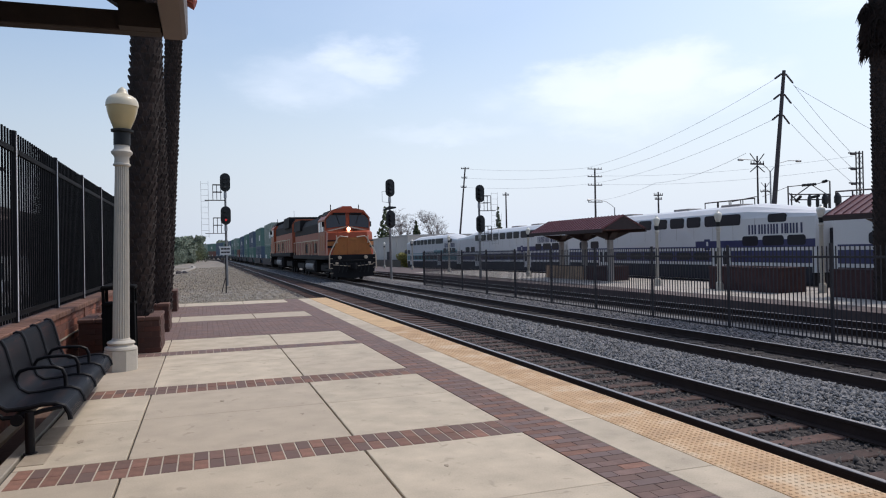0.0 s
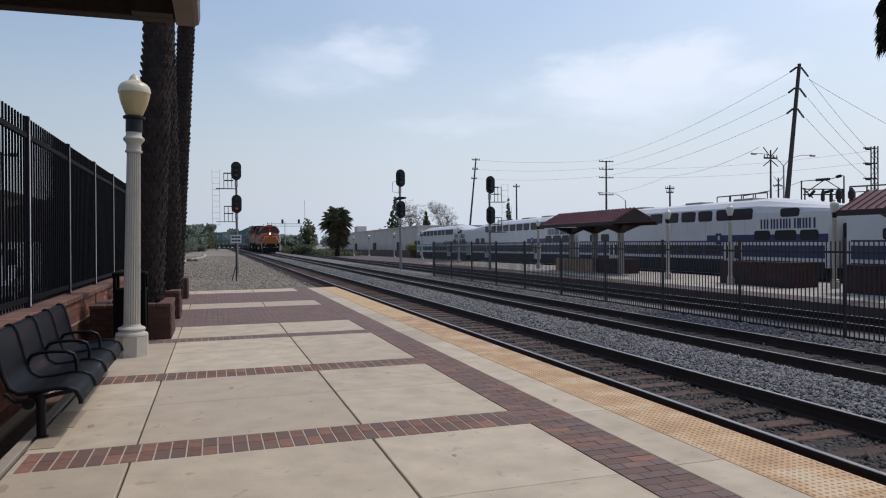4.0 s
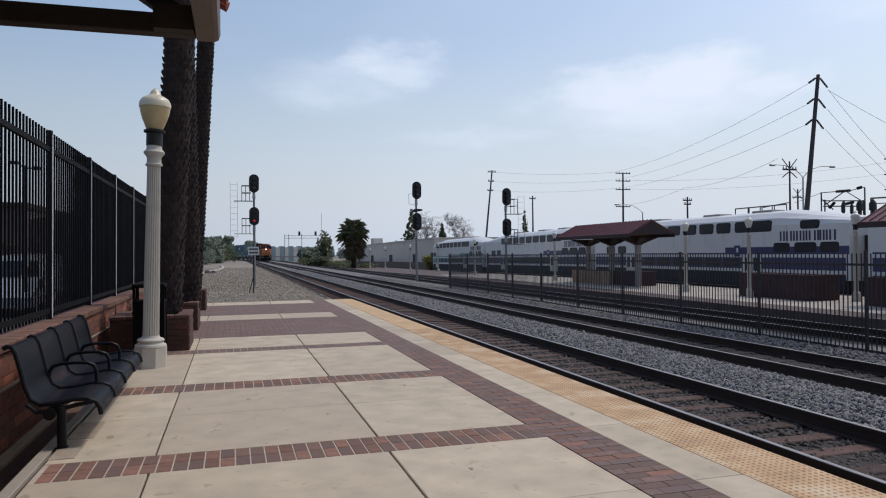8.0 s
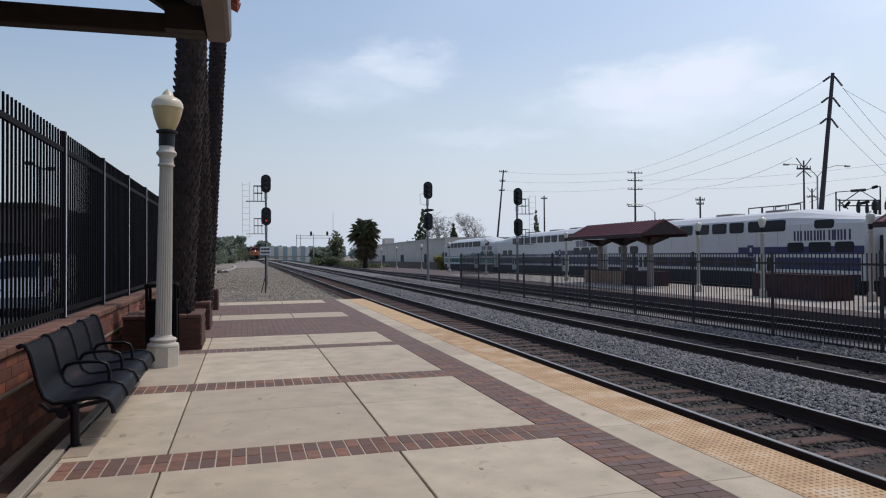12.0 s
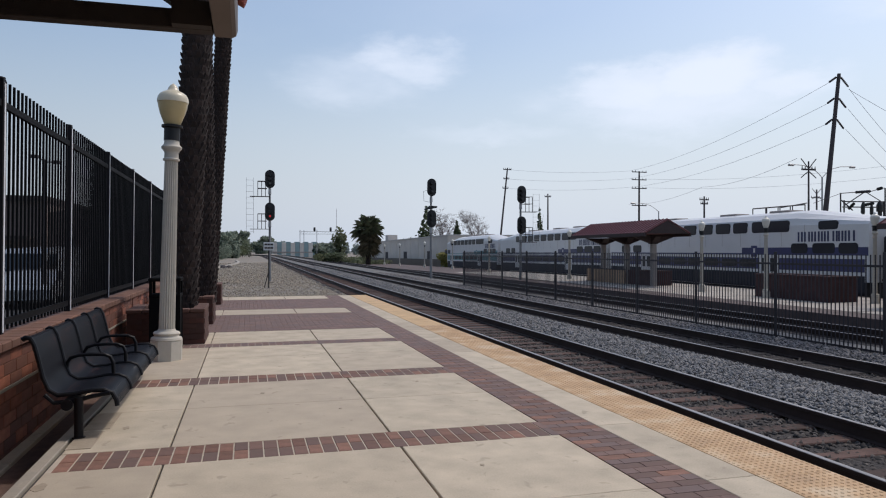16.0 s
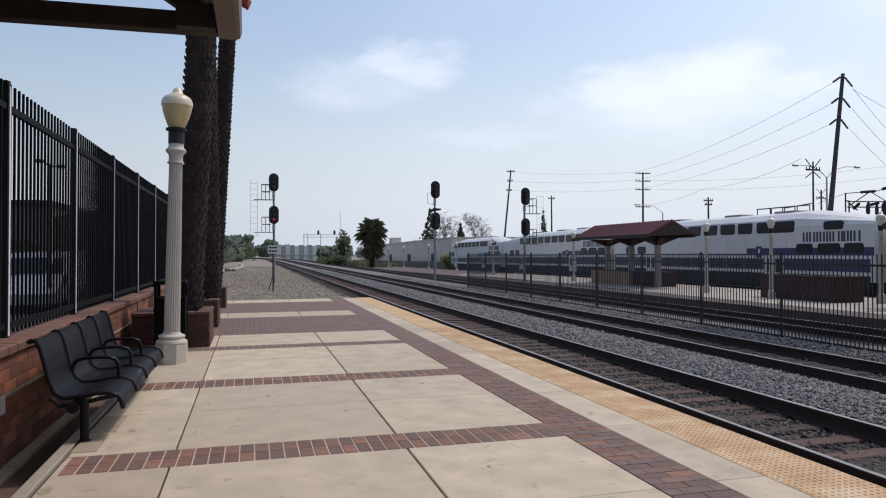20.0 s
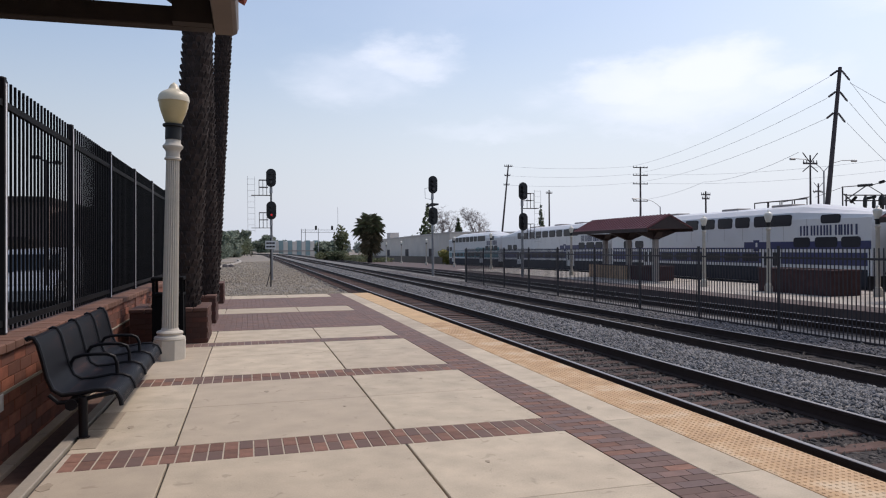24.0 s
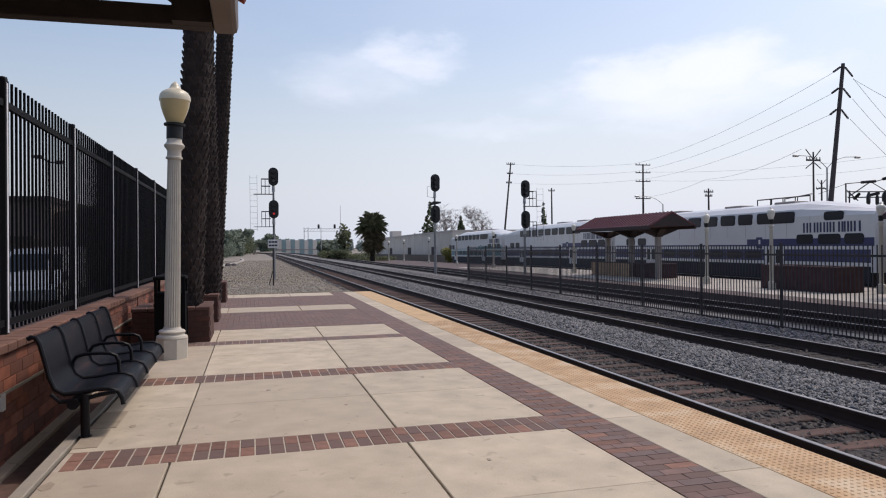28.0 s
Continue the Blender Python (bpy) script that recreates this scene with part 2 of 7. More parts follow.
M = {
    "concrete": mat("platform concrete", (0.475, 0.402, 0.300), 0.85, vary=0.22, grain=2.6, fine=70, spots=0.42, bump=0.15, depth=0.004, piece=0.06, tint=(0.36, 0.295, 0.225), tint_amount=0.45),
    "patch": mat("dark patch and stain concrete", (0.33, 0.272, 0.20), 0.85, vary=0.25, grain=5, fine=60, bump=0.15, tint=(0.26, 0.21, 0.15), tint_amount=0.6),
    "kerb": mat("old concrete", (0.31, 0.27, 0.215), 0.9, vary=0.2, grain=3, fine=40, bump=0.2, tint=(0.22, 0.2, 0.17), tint_amount=0.5),
    "paver": mat("clay paver", (0.195, 0.098, 0.068), 0.85, vary=0.3, grain=9, fine=80, bump=0.25, depth=0.004, piece=0.26, tint=(0.125, 0.082, 0.07), tint_amount=0.8),
    "paver_joined": mat("clay paver field", (0.175, 0.108, 0.09), 0.85, vary=0.25, grain=9, fine=80, bump=0.25, depth=0.004, island=0.16, tint=(0.14, 0.10, 0.094), tint_amount=0.7),
    "mortar": mat("sanded joint", (0.44, 0.38, 0.30), 0.95, vary=0.15, grain=8),
    "sand": mat("brown joint sand", (0.105, 0.075, 0.064), 0.95, vary=0.2),
    "bin": mat("black litter bin paint", (0.0035, 0.0035, 0.004), 0.85, vary=0.15, spec=0.1),
    "mast": mat("grey signal mast", (0.22, 0.22, 0.22), 0.6, metal=0.2, vary=0.2, grain=3),
    "dead_frond": mat("dry palm frond", (0.17, 0.13, 0.075), 0.85, vary=0.3, island=0.4, bump=0, tint=(0.07, 0.075, 0.035), tint_amount=0.7),
    # grey-green that carries the haze over the horizon trees
    "wood_far": mat("far wood with haze in its colour", (0.20, 0.235, 0.215), 0.85, vary=0.25, island=0.25, bump=0),
    "joint": mat("dark joint", (0.07, 0.062, 0.055), 0.95, vary=0.2),
    "tactile": mat("tactile yellow tile", (0.51, 0.328, 0.172), 0.7, vary=0.28, grain=2.2, fine=30, bump=0.1, tint=(0.57, 0.47, 0.33), tint_amount=0.65),
    "tactile_far": mat("worn tactile tile", (0.51, 0.34, 0.175), 0.75, vary=0.2, grain=2.2, fine=30, bump=0.1),
    "wall_brick": mat("wall brick", (0.25, 0.088, 0.052), 0.85, vary=0.25, grain=8, fine=70, bump=0.3, depth=0.006, piece=0.38, tint=(0.13, 0.06, 0.045), tint_amount=0.8),
    "wall_brick_joined": mat("wall brick course", (0.25, 0.088, 0.052), 0.85, vary=0.25, grain=8, fine=70, bump=0.3, depth=0.006, island=0.3, tint=(0.20, 0.085, 0.055), tint_amount=0.8),
    "cap": mat("brick cap", (0.16, 0.08, 0.054), 0.85, vary=0.2, grain=6, fine=60, bump=0.25, piece=0.15),
    "planter_cap": mat("planter coping brick", (0.105, 0.052, 0.038), 0.85, vary=0.2, grain=6, fine=60, bump=0.25, piece=0.15),
    "planter_far": mat("maroon planter brick", (0.045, 0.018, 0.019), 0.85, vary=0.25, grain=3, fine=30, bump=0.3, tint=(0.07, 0.03, 0.028), tint_amount=0.5),
    "planter": mat("planter brick", (0.07, 0.026, 0.017), 0.85, vary=0.25, grain=6, fine=60, bump=0.3, piece=0.2, tint=(0.06, 0.03, 0.022), tint_amount=0.6),
    "soil": mat("dark soil", (0.12, 0.075, 0.058), 0.95, vary=0.3, grain=9),
    "fence": mat("black steel paint", (0.004, 0.004, 0.005), 0.65, metal=0.0, spec=0.15, vary=0.2, grain=4),
    # near-white, puts the sun's highlight on the post sides into colour
    "lit_strip": mat("pale colour of a sunlit post side", (0.72, 0.72, 0.74), 0.4, vary=0.08),
    "fence_post": mat("glossy black steel", (0.006, 0.005, 0.007), 0.55, spec=0.25, metal=0.0, vary=0.2, grain=4),
    "fence_far": mat("dark steel fence", (0.03, 0.027, 0.032), 0.45, metal=0.2, vary=0.2, grain=4),
    "bench": mat("bench dark plastic coat", (0.005, 0.005, 0.008), 0.5, vary=0.3, grain=6, fine=60, bump=0.1, depth=0.003, spec=0.12),
    "bench_tube": mat("bench tube", (0.005, 0.005, 0.007), 0.45, vary=0.1, spec=0.2),
    "post_stone": mat("cast lamp post", (0.50, 0.46, 0.39), 0.8, vary=0.14, grain=5, fine=70, bump=0.12, tint=(0.40, 0.36, 0.30), tint_amount=0.4),
    "globe_top": mat("cream globe cap", (0.62, 0.55, 0.40), 0.35, vary=0.06),
    "globe": mat("amber globe", (0.50, 0.39, 0.20), 0.3, vary=0.1, grain=3),
    "white_globe": mat("white globe", (0.72, 0.69, 0.60), 0.35, vary=0.05),
    "collar": mat("dark collar", (0.005, 0.0055, 0.0055), 0.6),
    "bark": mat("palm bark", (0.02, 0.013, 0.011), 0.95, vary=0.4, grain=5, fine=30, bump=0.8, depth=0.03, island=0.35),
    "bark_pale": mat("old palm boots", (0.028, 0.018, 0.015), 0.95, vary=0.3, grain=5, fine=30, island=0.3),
    "beam": mat("dark timber", (0.028, 0.018, 0.014), 0.7, vary=0.25, grain=6, bump=0.2),
    "gutter": mat("brown gutter", (0.13, 0.095, 0.078), 0.55, vary=0.1, grain=3),
    "tile": mat("clay roof tile", (0.30, 0.07, 0.05), 0.8, vary=0.2, piece=0.2),
    "ballast": mat("ballast stone", (0.092, 0.096, 0.105), 0.9, vary=0.15, grain=12, island=0.8, bump=0.1, tint=(0.34, 0.32, 0.30), tint_amount=0.5),
    "ballast_fence": mat("grey ballast by the fence", (0.115, 0.11, 0.115), 0.9, vary=0.2, grain=12, island=0.6, bump=0.1, tint=(0.24, 0.225, 0.21), tint_amount=0.5),
    "ballast_low": mat("stained ballast", (0.06, 0.052, 0.048), 0.9, vary=0.2, grain=12, island=0.5, bump=0.1, tint=(0.10, 0.085, 0.075), tint_amount=0.5),
    "ballast_bed": mat("ballast bed", (0.135, 0.131, 0.126), 0.95, vary=0.45, grain=2.5, fine=26, bump=0.9, depth=0.04),
    "bed_dark": mat("oily bed", (0.035, 0.029, 0.027), 0.95, vary=0.4, grain=2.5, fine=26, bump=0.9, depth=0.04),
    "dirt": mat("gravelly earth", (0.225, 0.202, 0.172), 0.95, vary=0.5, grain=0.35, fine=9, bump=0.9, depth=0.06, spots=0.4, tint=(0.27, 0.215, 0.15), tint_amount=0.75),
    "tie": mat("creosoted tie", (0.074, 0.041, 0.032), 0.9, vary=0.35, grain=5, fine=40, bump=0.4, piece=0.35),
    "tie_joined": mat("far ties", (0.075, 0.052, 0.045), 0.9, vary=0.35, grain=5, fine=40, bump=0.4, island=0.3),
    "rail": mat("rusty rail side", (0.038, 0.023, 0.019), 0.75, metal=0.3, vary=0.3, grain=3),
    "railhead": mat("polished rail head", (0.30, 0.28, 0.27), 0.4, metal=0.85, vary=0.15, grain=1.5),
    "loco_orange": mat("orange engine paint", (0.36, 0.056, 0.012), 0.45, vary=0.2, grain=0.9, tint=(0.17, 0.038, 0.014), tint_amount=0.35),
    "loco_cream": mat("cream stripe paint", (0.27, 0.10, 0.02), 0.5, vary=0.1),
    "loco_dark": mat("dark engine steel", (0.013, 0.012, 0.013), 0.75, spec=0.2, vary=0.3, grain=2),
    "loco_side": mat("faded cab side", (0.29, 0.108, 0.055), 0.6, vary=0.25, grain=1.6, fine=20),
    "loco_yellow": mat("worn yellow nose paint", (0.36, 0.118, 0.02), 0.55, vary=0.35, grain=3, fine=25, tint=(0.24, 0.06, 0.014), tint_amount=0.5),
    "loco_tank": mat("dusty grey tank", (0.30, 0.28, 0.26), 0.7, vary=0.3, grain=2),
    "loco_glass": mat("windscreen glass", (0.02, 0.03, 0.05), 0.15, vary=0.05, bump=0, spec=0.4),
    "loco_tan": mat("dusty hood side", (0.27, 0.07, 0.028), 0.6, vary=0.2, grain=1.2),
    "rail_white": mat("pale handrail", (0.55, 0.43, 0.31), 0.5, vary=0.1),
    "glass_dark": mat("dark window", (0.02, 0.026, 0.034), 0.08, vary=0.05, bump=0, spec=0.6),
    # container paints, all lightened to put the distance haze into them
    "box_green": mat("green container", (0.095, 0.185, 0.155), 0.6, vary=0.2, grain=0.7),
    "box_grey": mat("grey green container", (0.24, 0.29, 0.25), 0.6, vary=0.2, grain=0.7),
    "box_blue": mat("blue container", (0.07, 0.105, 0.155), 0.6, vary=0.2, grain=0.7),
    "box_brown": mat("rust container", (0.17, 0.075, 0.055), 0.6, vary=0.2, grain=0.7),
    "well": mat("well car frame", (0.035, 0.025, 0.024), 0.8, vary=0.3, grain=1.5),
    "coach_white": mat("white coach paint", (0.62, 0.62, 0.62), 0.35, vary=0.07, grain=0.6, fine=14, bump=0.02, tint=(0.55, 0.54, 0.52), tint_amount=0.4),
    "coach_blue": mat("navy coach band", (0.028, 0.034, 0.11), 0.35, vary=0.12, grain=0.8),
    "coach_teal": mat("teal coach band", (0.10, 0.25, 0.28), 0.4, vary=0.12, grain=0.8),
    "coach_under": mat("coach underframe", (0.022, 0.022, 0.03), 0.8, vary=0.3),
    "coach_glass": mat("coach window", (0.012, 0.014, 0.022), 0.3, vary=0.1, bump=0, spec=0.35),
    "letter": mat("navy lettering", (0.03, 0.035, 0.09), 0.4, vary=0.05),
    "roof_metal": mat("maroon metal roof", (0.105, 0.022, 0.026), 0.45, vary=0.15, grain=1.5),
    "shelter_wood": mat("shelter timber", (0.04, 0.024, 0.022), 0.7, vary=0.2),
    "stucco": mat("column stucco", (0.30, 0.27, 0.25), 0.85, vary=0.12, grain=4),
    "tan_board": mat("tan plank", (0.36, 0.24, 0.15), 0.8, vary=0.25, grain=5, piece=0.2),
    "far_paving": mat("far platform paving", (0.38, 0.345, 0.30), 0.85, vary=0.12, grain=1.0, fine=20),
    "far_edge": mat("far platform edge", (0.085, 0.06, 0.055), 0.85, vary=0.25, grain=2),
    "signal_black": mat("signal black", (0.008, 0.008, 0.009), 0.5, vary=0.1),
    "galvanised": mat("galvanised steel", (0.36, 0.36, 0.36), 0.5, metal=0.5, vary=0.15),
    "sign_white": mat("sign white", (0.62, 0.62, 0.60), 0.5, vary=0.08),
    "pole": mat("weathered pole", (0.05, 0.042, 0.045), 0.8, vary=0.25, grain=2),
    "wire": mat("far cable", (0.36, 0.37, 0.40), 0.6, vary=0.05),
    "warehouse": mat("warehouse wall", (0.60, 0.555, 0.50), 0.85, vary=0.12, grain=0.3, fine=5),
    "warehouse_roof": mat("warehouse roof", (0.50, 0.465, 0.43), 0.85, vary=0.12),
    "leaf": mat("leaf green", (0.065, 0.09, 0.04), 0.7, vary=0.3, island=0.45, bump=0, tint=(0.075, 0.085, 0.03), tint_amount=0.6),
    # paler than the near leaf: distance haze is mixed into this colour
    "leaf_far": mat("far leaf with haze in its colour", (0.13, 0.165, 0.115), 0.8, vary=0.3, island=0.35, bump=0, tint=(0.17, 0.19, 0.145), tint_amount=0.6),
    # frond green, lightened for haze on the far palm; near palms share it
    "palm_leaf": mat("palm frond", (0.125, 0.145, 0.072), 0.65, vary=0.3, island=0.45, bump=0, tint=(0.11, 0.085, 0.045), tint_amount=0.6),
    "yellow_leaf": mat("yellow shrub", (0.20, 0.185, 0.045), 0.8, vary=0.3, island=0.35, bump=0),
    "twig": mat("bare twig", (0.18, 0.15, 0.14), 0.9, vary=0.2),
    "asphalt": mat("parking asphalt", (0.026, 0.026, 0.028), 0.9, vary=0.2, grain=0.5, fine=25, bump=0.3),
    "car_dark": mat("dark car paint", (0.02, 0.022, 0.03), 0.2, metal=0.3, vary=0.05, bump=0),
    "car_silver": mat("silver car paint", (0.42, 0.43, 0.45), 0.25, metal=0.5, vary=0.05, bump=0),
    "tyre": mat("tyre rubber", (0.015, 0.015, 0.016), 0.85, vary=0.1),
    "shop_wall": mat("brown shop wall", (0.155, 0.118, 0.107), 0.85, vary=0.15, grain=0.8),
    "shop_roof": mat("shop parapet", (0.06, 0.045, 0.042), 0.85, vary=0.15),
    "boot": mat("olive shrub leaf", (0.085, 0.105, 0.045), 0.8, vary=0.3, island=0.45, bump=0, tint=(0.12, 0.11, 0.05), tint_amount=0.5),
    "gravel": mat("brown gravel", (0.255, 0.228, 0.185), 0.95, vary=0.2, grain=12, island=0.3, bump=0.1, tint=(0.30, 0.24, 0.17), tint_amount=0.5),
    "shed_blue": mat("pale blue shed wall", (0.24, 0.33, 0.34), 0.8, vary=0.1, grain=0.3),
    "lamp_red": glow("red signal lens", (0.55, 0.02, 0.02), 0.45),
    "lens_dark": mat("unlit lens", (0.02, 0.02, 0.02), 0.15, vary=0.05, bump=0),
    "headlight": glow("headlight lens", (1.0, 0.58, 0.30), 9.0),
    "outlet": mat("outlet plate", (0.55, 0.55, 0.52), 0.4, vary=0.05),
}


def perforate(m, scale, share):
    """Small round holes through a sheet."""
    n, l = m.node_tree.nodes, m.node_tree.links
    b = n["Principled BSDF"]
    tc = n.new("ShaderNodeTexCoord")
    dots = n.new("ShaderNodeTexVoronoi")
    dots.voronoi_dimensions = "2D"
    dots.inputs["Scale"].default_value, dots.inputs["Randomness"].default_value = scale, 0.0
    l.new(tc.outputs["UV"], dots.inputs["Vector"])
    cut = n.new("ShaderNodeMath")
    cut.operation = "GREATER_THAN"
    cut.inputs[1].default_value = share
    l.new(dots.outputs["Distance"], cut.inputs[0])
    l.new(cut.outputs[0], b.inputs["Alpha"])


perforate(M["bench"], 55.0, 0.24)


# ---- building tools ----
def box(bm, x0, y0, z0, x1, y1, z1, bevel=0.0, mi=0):
    vs = [bm.verts.new((x, y, z)) for z in (z0, z1) for y in (y0, y1) for x in (x0, x1)]
    fs = []
    for q in ((0, 2, 3, 1), (4, 5, 7, 6), (0, 1, 5, 4), (2, 6, 7, 3), (0, 4, 6, 2), (1, 3, 7, 5)):
        f = bm.faces.new([vs[k] for k in q])
        f.material_index = mi
        fs.append(f)
    if bevel:
        es = list({e for f in fs for e in f.edges})
        bmesh.ops.bevel(bm, geom=es, offset=bevel, segments=1, affect="EDGES", clamp_overlap=True)


def rod(bm, a, b, r0, r1=None, n=8, caps=True):
    """A tapered round bar from a to b."""
    a, b = Vector(a), Vector(b)
    r1 = r0 if r1 is None else r1
    d = (b - a).normalized()
    u = d.orthogonal().normalized()
    v = d.cross(u)
    rings = []
    for p, r in ((a, r0), (b, r1)):
        rings.append([bm.verts.new(p + (u * math.cos(2 * math.pi * k / n) + v * math.sin(2 * math.pi * k / n)) * r) for k in range(n)])
    for k in range(n):
        bm.faces.new((rings[0][k], rings[0][(k + 1) % n], rings[1][(k + 1) % n], rings[1][k]))
    if caps:
        bm.faces.new(rings[0][::-1])
        bm.faces.new(rings[1])


def tube(bm, pts, r, n=8):
    """A bent round bar through pts."""
    pts = [Vector(p) for p in pts]
    rings = []
    u = None
    for k, p in enumerate(pts):
        d = (pts[min(k + 1, len(pts) - 1)] - pts[max(k - 1, 0)]).normalized()
        if u is None:
            u = d.orthogonal().normalized()
        u = (u - d * u.dot(d)).normalized()
        v = d.cross(u)
        rings.append([bm.verts.new(p + (u * math.cos(2 * math.pi * j / n) + v * math.sin(2 * math.pi * j / n)) * r) for j in range(n)])
    for a, b in zip(rings, rings[1:]):
        for j in range(n):
            bm.faces.new((a[j], a[(j + 1) % n], b[(j + 1) % n], b[j]))
    bm.faces.new(rings[0][::-1])
    bm.faces.new(rings[-1])


def lathe(bm, profile, n=24, at=(0, 0, 0), flute=0.0):
    """A turned body: profile rows of radius and height."""
    rings = []
    for r, z in profile:
        row = []
        for k in range(n):
            rr = r * (1 - flute * (k % 2))
            row.append(bm.verts.new((at[0] + rr * math.cos(2 * math.pi * k / n), at[1] + rr * math.sin(2 * math.pi * k / n), at[2] + z)))
        rings.append(row)
    for a, b in zip(rings, rings[1:]):
        for k in range(n):
            bm.faces.new((a[k], a[(k + 1) % n], b[(k + 1) % n], b[k]))
    bm.faces.new(rings[0][::-1])
    bm.faces.new(rings[-1])


def ribbed(bm, a, b, r, n=8, ribs=7):
    """A stack of insulator discs from a to b, one closed body."""
    a, b = Vector(a), Vector(b)
    d = (b - a).normalized()
    u = d.orthogonal().normalized()
    v = d.cross(u)
    rings = []
    for k in range(ribs * 2 + 2):
        rr = r * (0.35 if k in (0, ribs * 2 + 1) else 1.0 if k % 2 else 0.55)
        c = a.lerp(b, k / (ribs * 2 + 1))
        rings.append([bm.verts.new(c + (u * math.cos(2 * math.pi * j / n) + v * math.sin(2 * math.pi * j / n)) * rr) for j in range(n)])
    for p, q in zip(rings, rings[1:]):
        for j in range(n):
            bm.faces.new((p[j], p[(j + 1) % n], q[(j + 1) % n], q[j]))
    bm.faces.new(rings[0][::-1])
    bm.faces.new(rings[-1])


def prism(bm, outline, axis, lo, hi, mi=0):
    """An outline in two axes, drawn out along the third."""
    def at(u, v, w):
        return {"x": (w, u, v), "y": (u, w, v), "z": (u, v, w)}[axis]
    a = [bm.verts.new(at(u, v, lo)) for u, v in outline]
    b = [bm.verts.new(at(u, v, hi)) for u, v in outline]
    k = len(outline)
    fs = [bm.faces.new(a), bm.faces.new(b[::-1])]
    for i in range(k):
        fs.append(bm.faces.new((a[i], b[i], b[(i + 1) % k], a[(i + 1) % k])))
    for f in fs:
        f.material_index = mi


def mesh_of(name, bm, *mats, smooth=False):
    bmesh.ops.recalc_face_normals(bm, faces=bm.faces)
    me = bpy.data.meshes.new(name)
    bm.to_mesh(me)
    bm.free()
    for m in mats:
        me.materials.append(M[m])
    if smooth:
        me.polygons.foreach_set("use_smooth", [True] * len(me.polygons))
        me.set_sharp_from_angle(angle=radians(40))
    return me


def part(name, bm, material, parent=None, label="", smooth=False, at=None):
    me = mesh_of(name, bm, *([material] if isinstance(material, str) else material), smooth=smooth)
    ob = new(name, me)
    ob.parent = parent
    if at is not None:
        ob.matrix_basis = at
    if label:
        ob["label"] = label
    return ob


def piece(name, me, parent, at):
    ob = new(name, me)
    ob.parent = parent
    ob.matrix_basis = at if isinstance(at, Matrix) else Matrix.Translation(at)
    return ob


def thing(name, at, label, category, group="", kind=""):
    ob = new(name)
    ob.empty_display_size = 0.2
    ob.matrix_basis = at if isinstance(at, Matrix) else Matrix.Translation(at)
    return tagged(ob, label, category, group, kind)


def BM():
    return bmesh.new()


def raw(name, verts, faces, material, parent=None, kind="", label="", category=""):
    me = bpy.data.meshes.new(name)
    me.from_pydata(verts, [], faces)
    me.materials.append(M[material])
    ob = new(name, me)
    ob.parent = parent
    return tagged(ob, label, category, "", kind)


# ---- the ground ----
def build_ground():
    xs = [-2600, -900, -300, -120, -60, -30, -15, -8, -4.3, 0, 3.2, 6, 10, 14, 18, 22, 26, 28, 40, 60, 120, 300, 900, 2600]
    ys = [-2600, -600, -150, -40, -12, 0, 12, 20, 30, 45, 60, 90, 120, 160, 200, 250, 400, 700, 1200, 2600]
    verts, faces = [], []
    for y in ys:
        for x in xs:
            verts.append((x, y, -0.46 + ground_fall(x, y)))
    w = len(xs)
    for j in range(len(ys) - 1):
        for i in range(w - 1):
            k = j * w + i
            faces.append((k, k + 1, k + 1 + w, k + w))
    raw("ground", verts, faces, "dirt", None, "structure", "gravelly brown earth beside the railway lines", "ground")


build_ground()

RAILS = [(4.055, 5.565), (8.01, 9.51), (14.0, 15.5)]
ALONG = [-14, -6, 0, 6, 12, 20, 28, 40, 60, 90, 130, 180, 240, 250, 260, 270, 280, 290, 300, 315, 330, 345, 360, 380, 400, 420]


def rail_profile():
    return [(-0.07, 0.0), (0.07, 0.0), (0.07, 0.012), (0.012, 0.03), (0.012, 0.135), (0.036, 0.145), (0.036, 0.178), (-0.036, 0.178), (-0.036, 0.145),
            (-0.012, 0.135), (-0.012, 0.03), (-0.07, 0.012)]


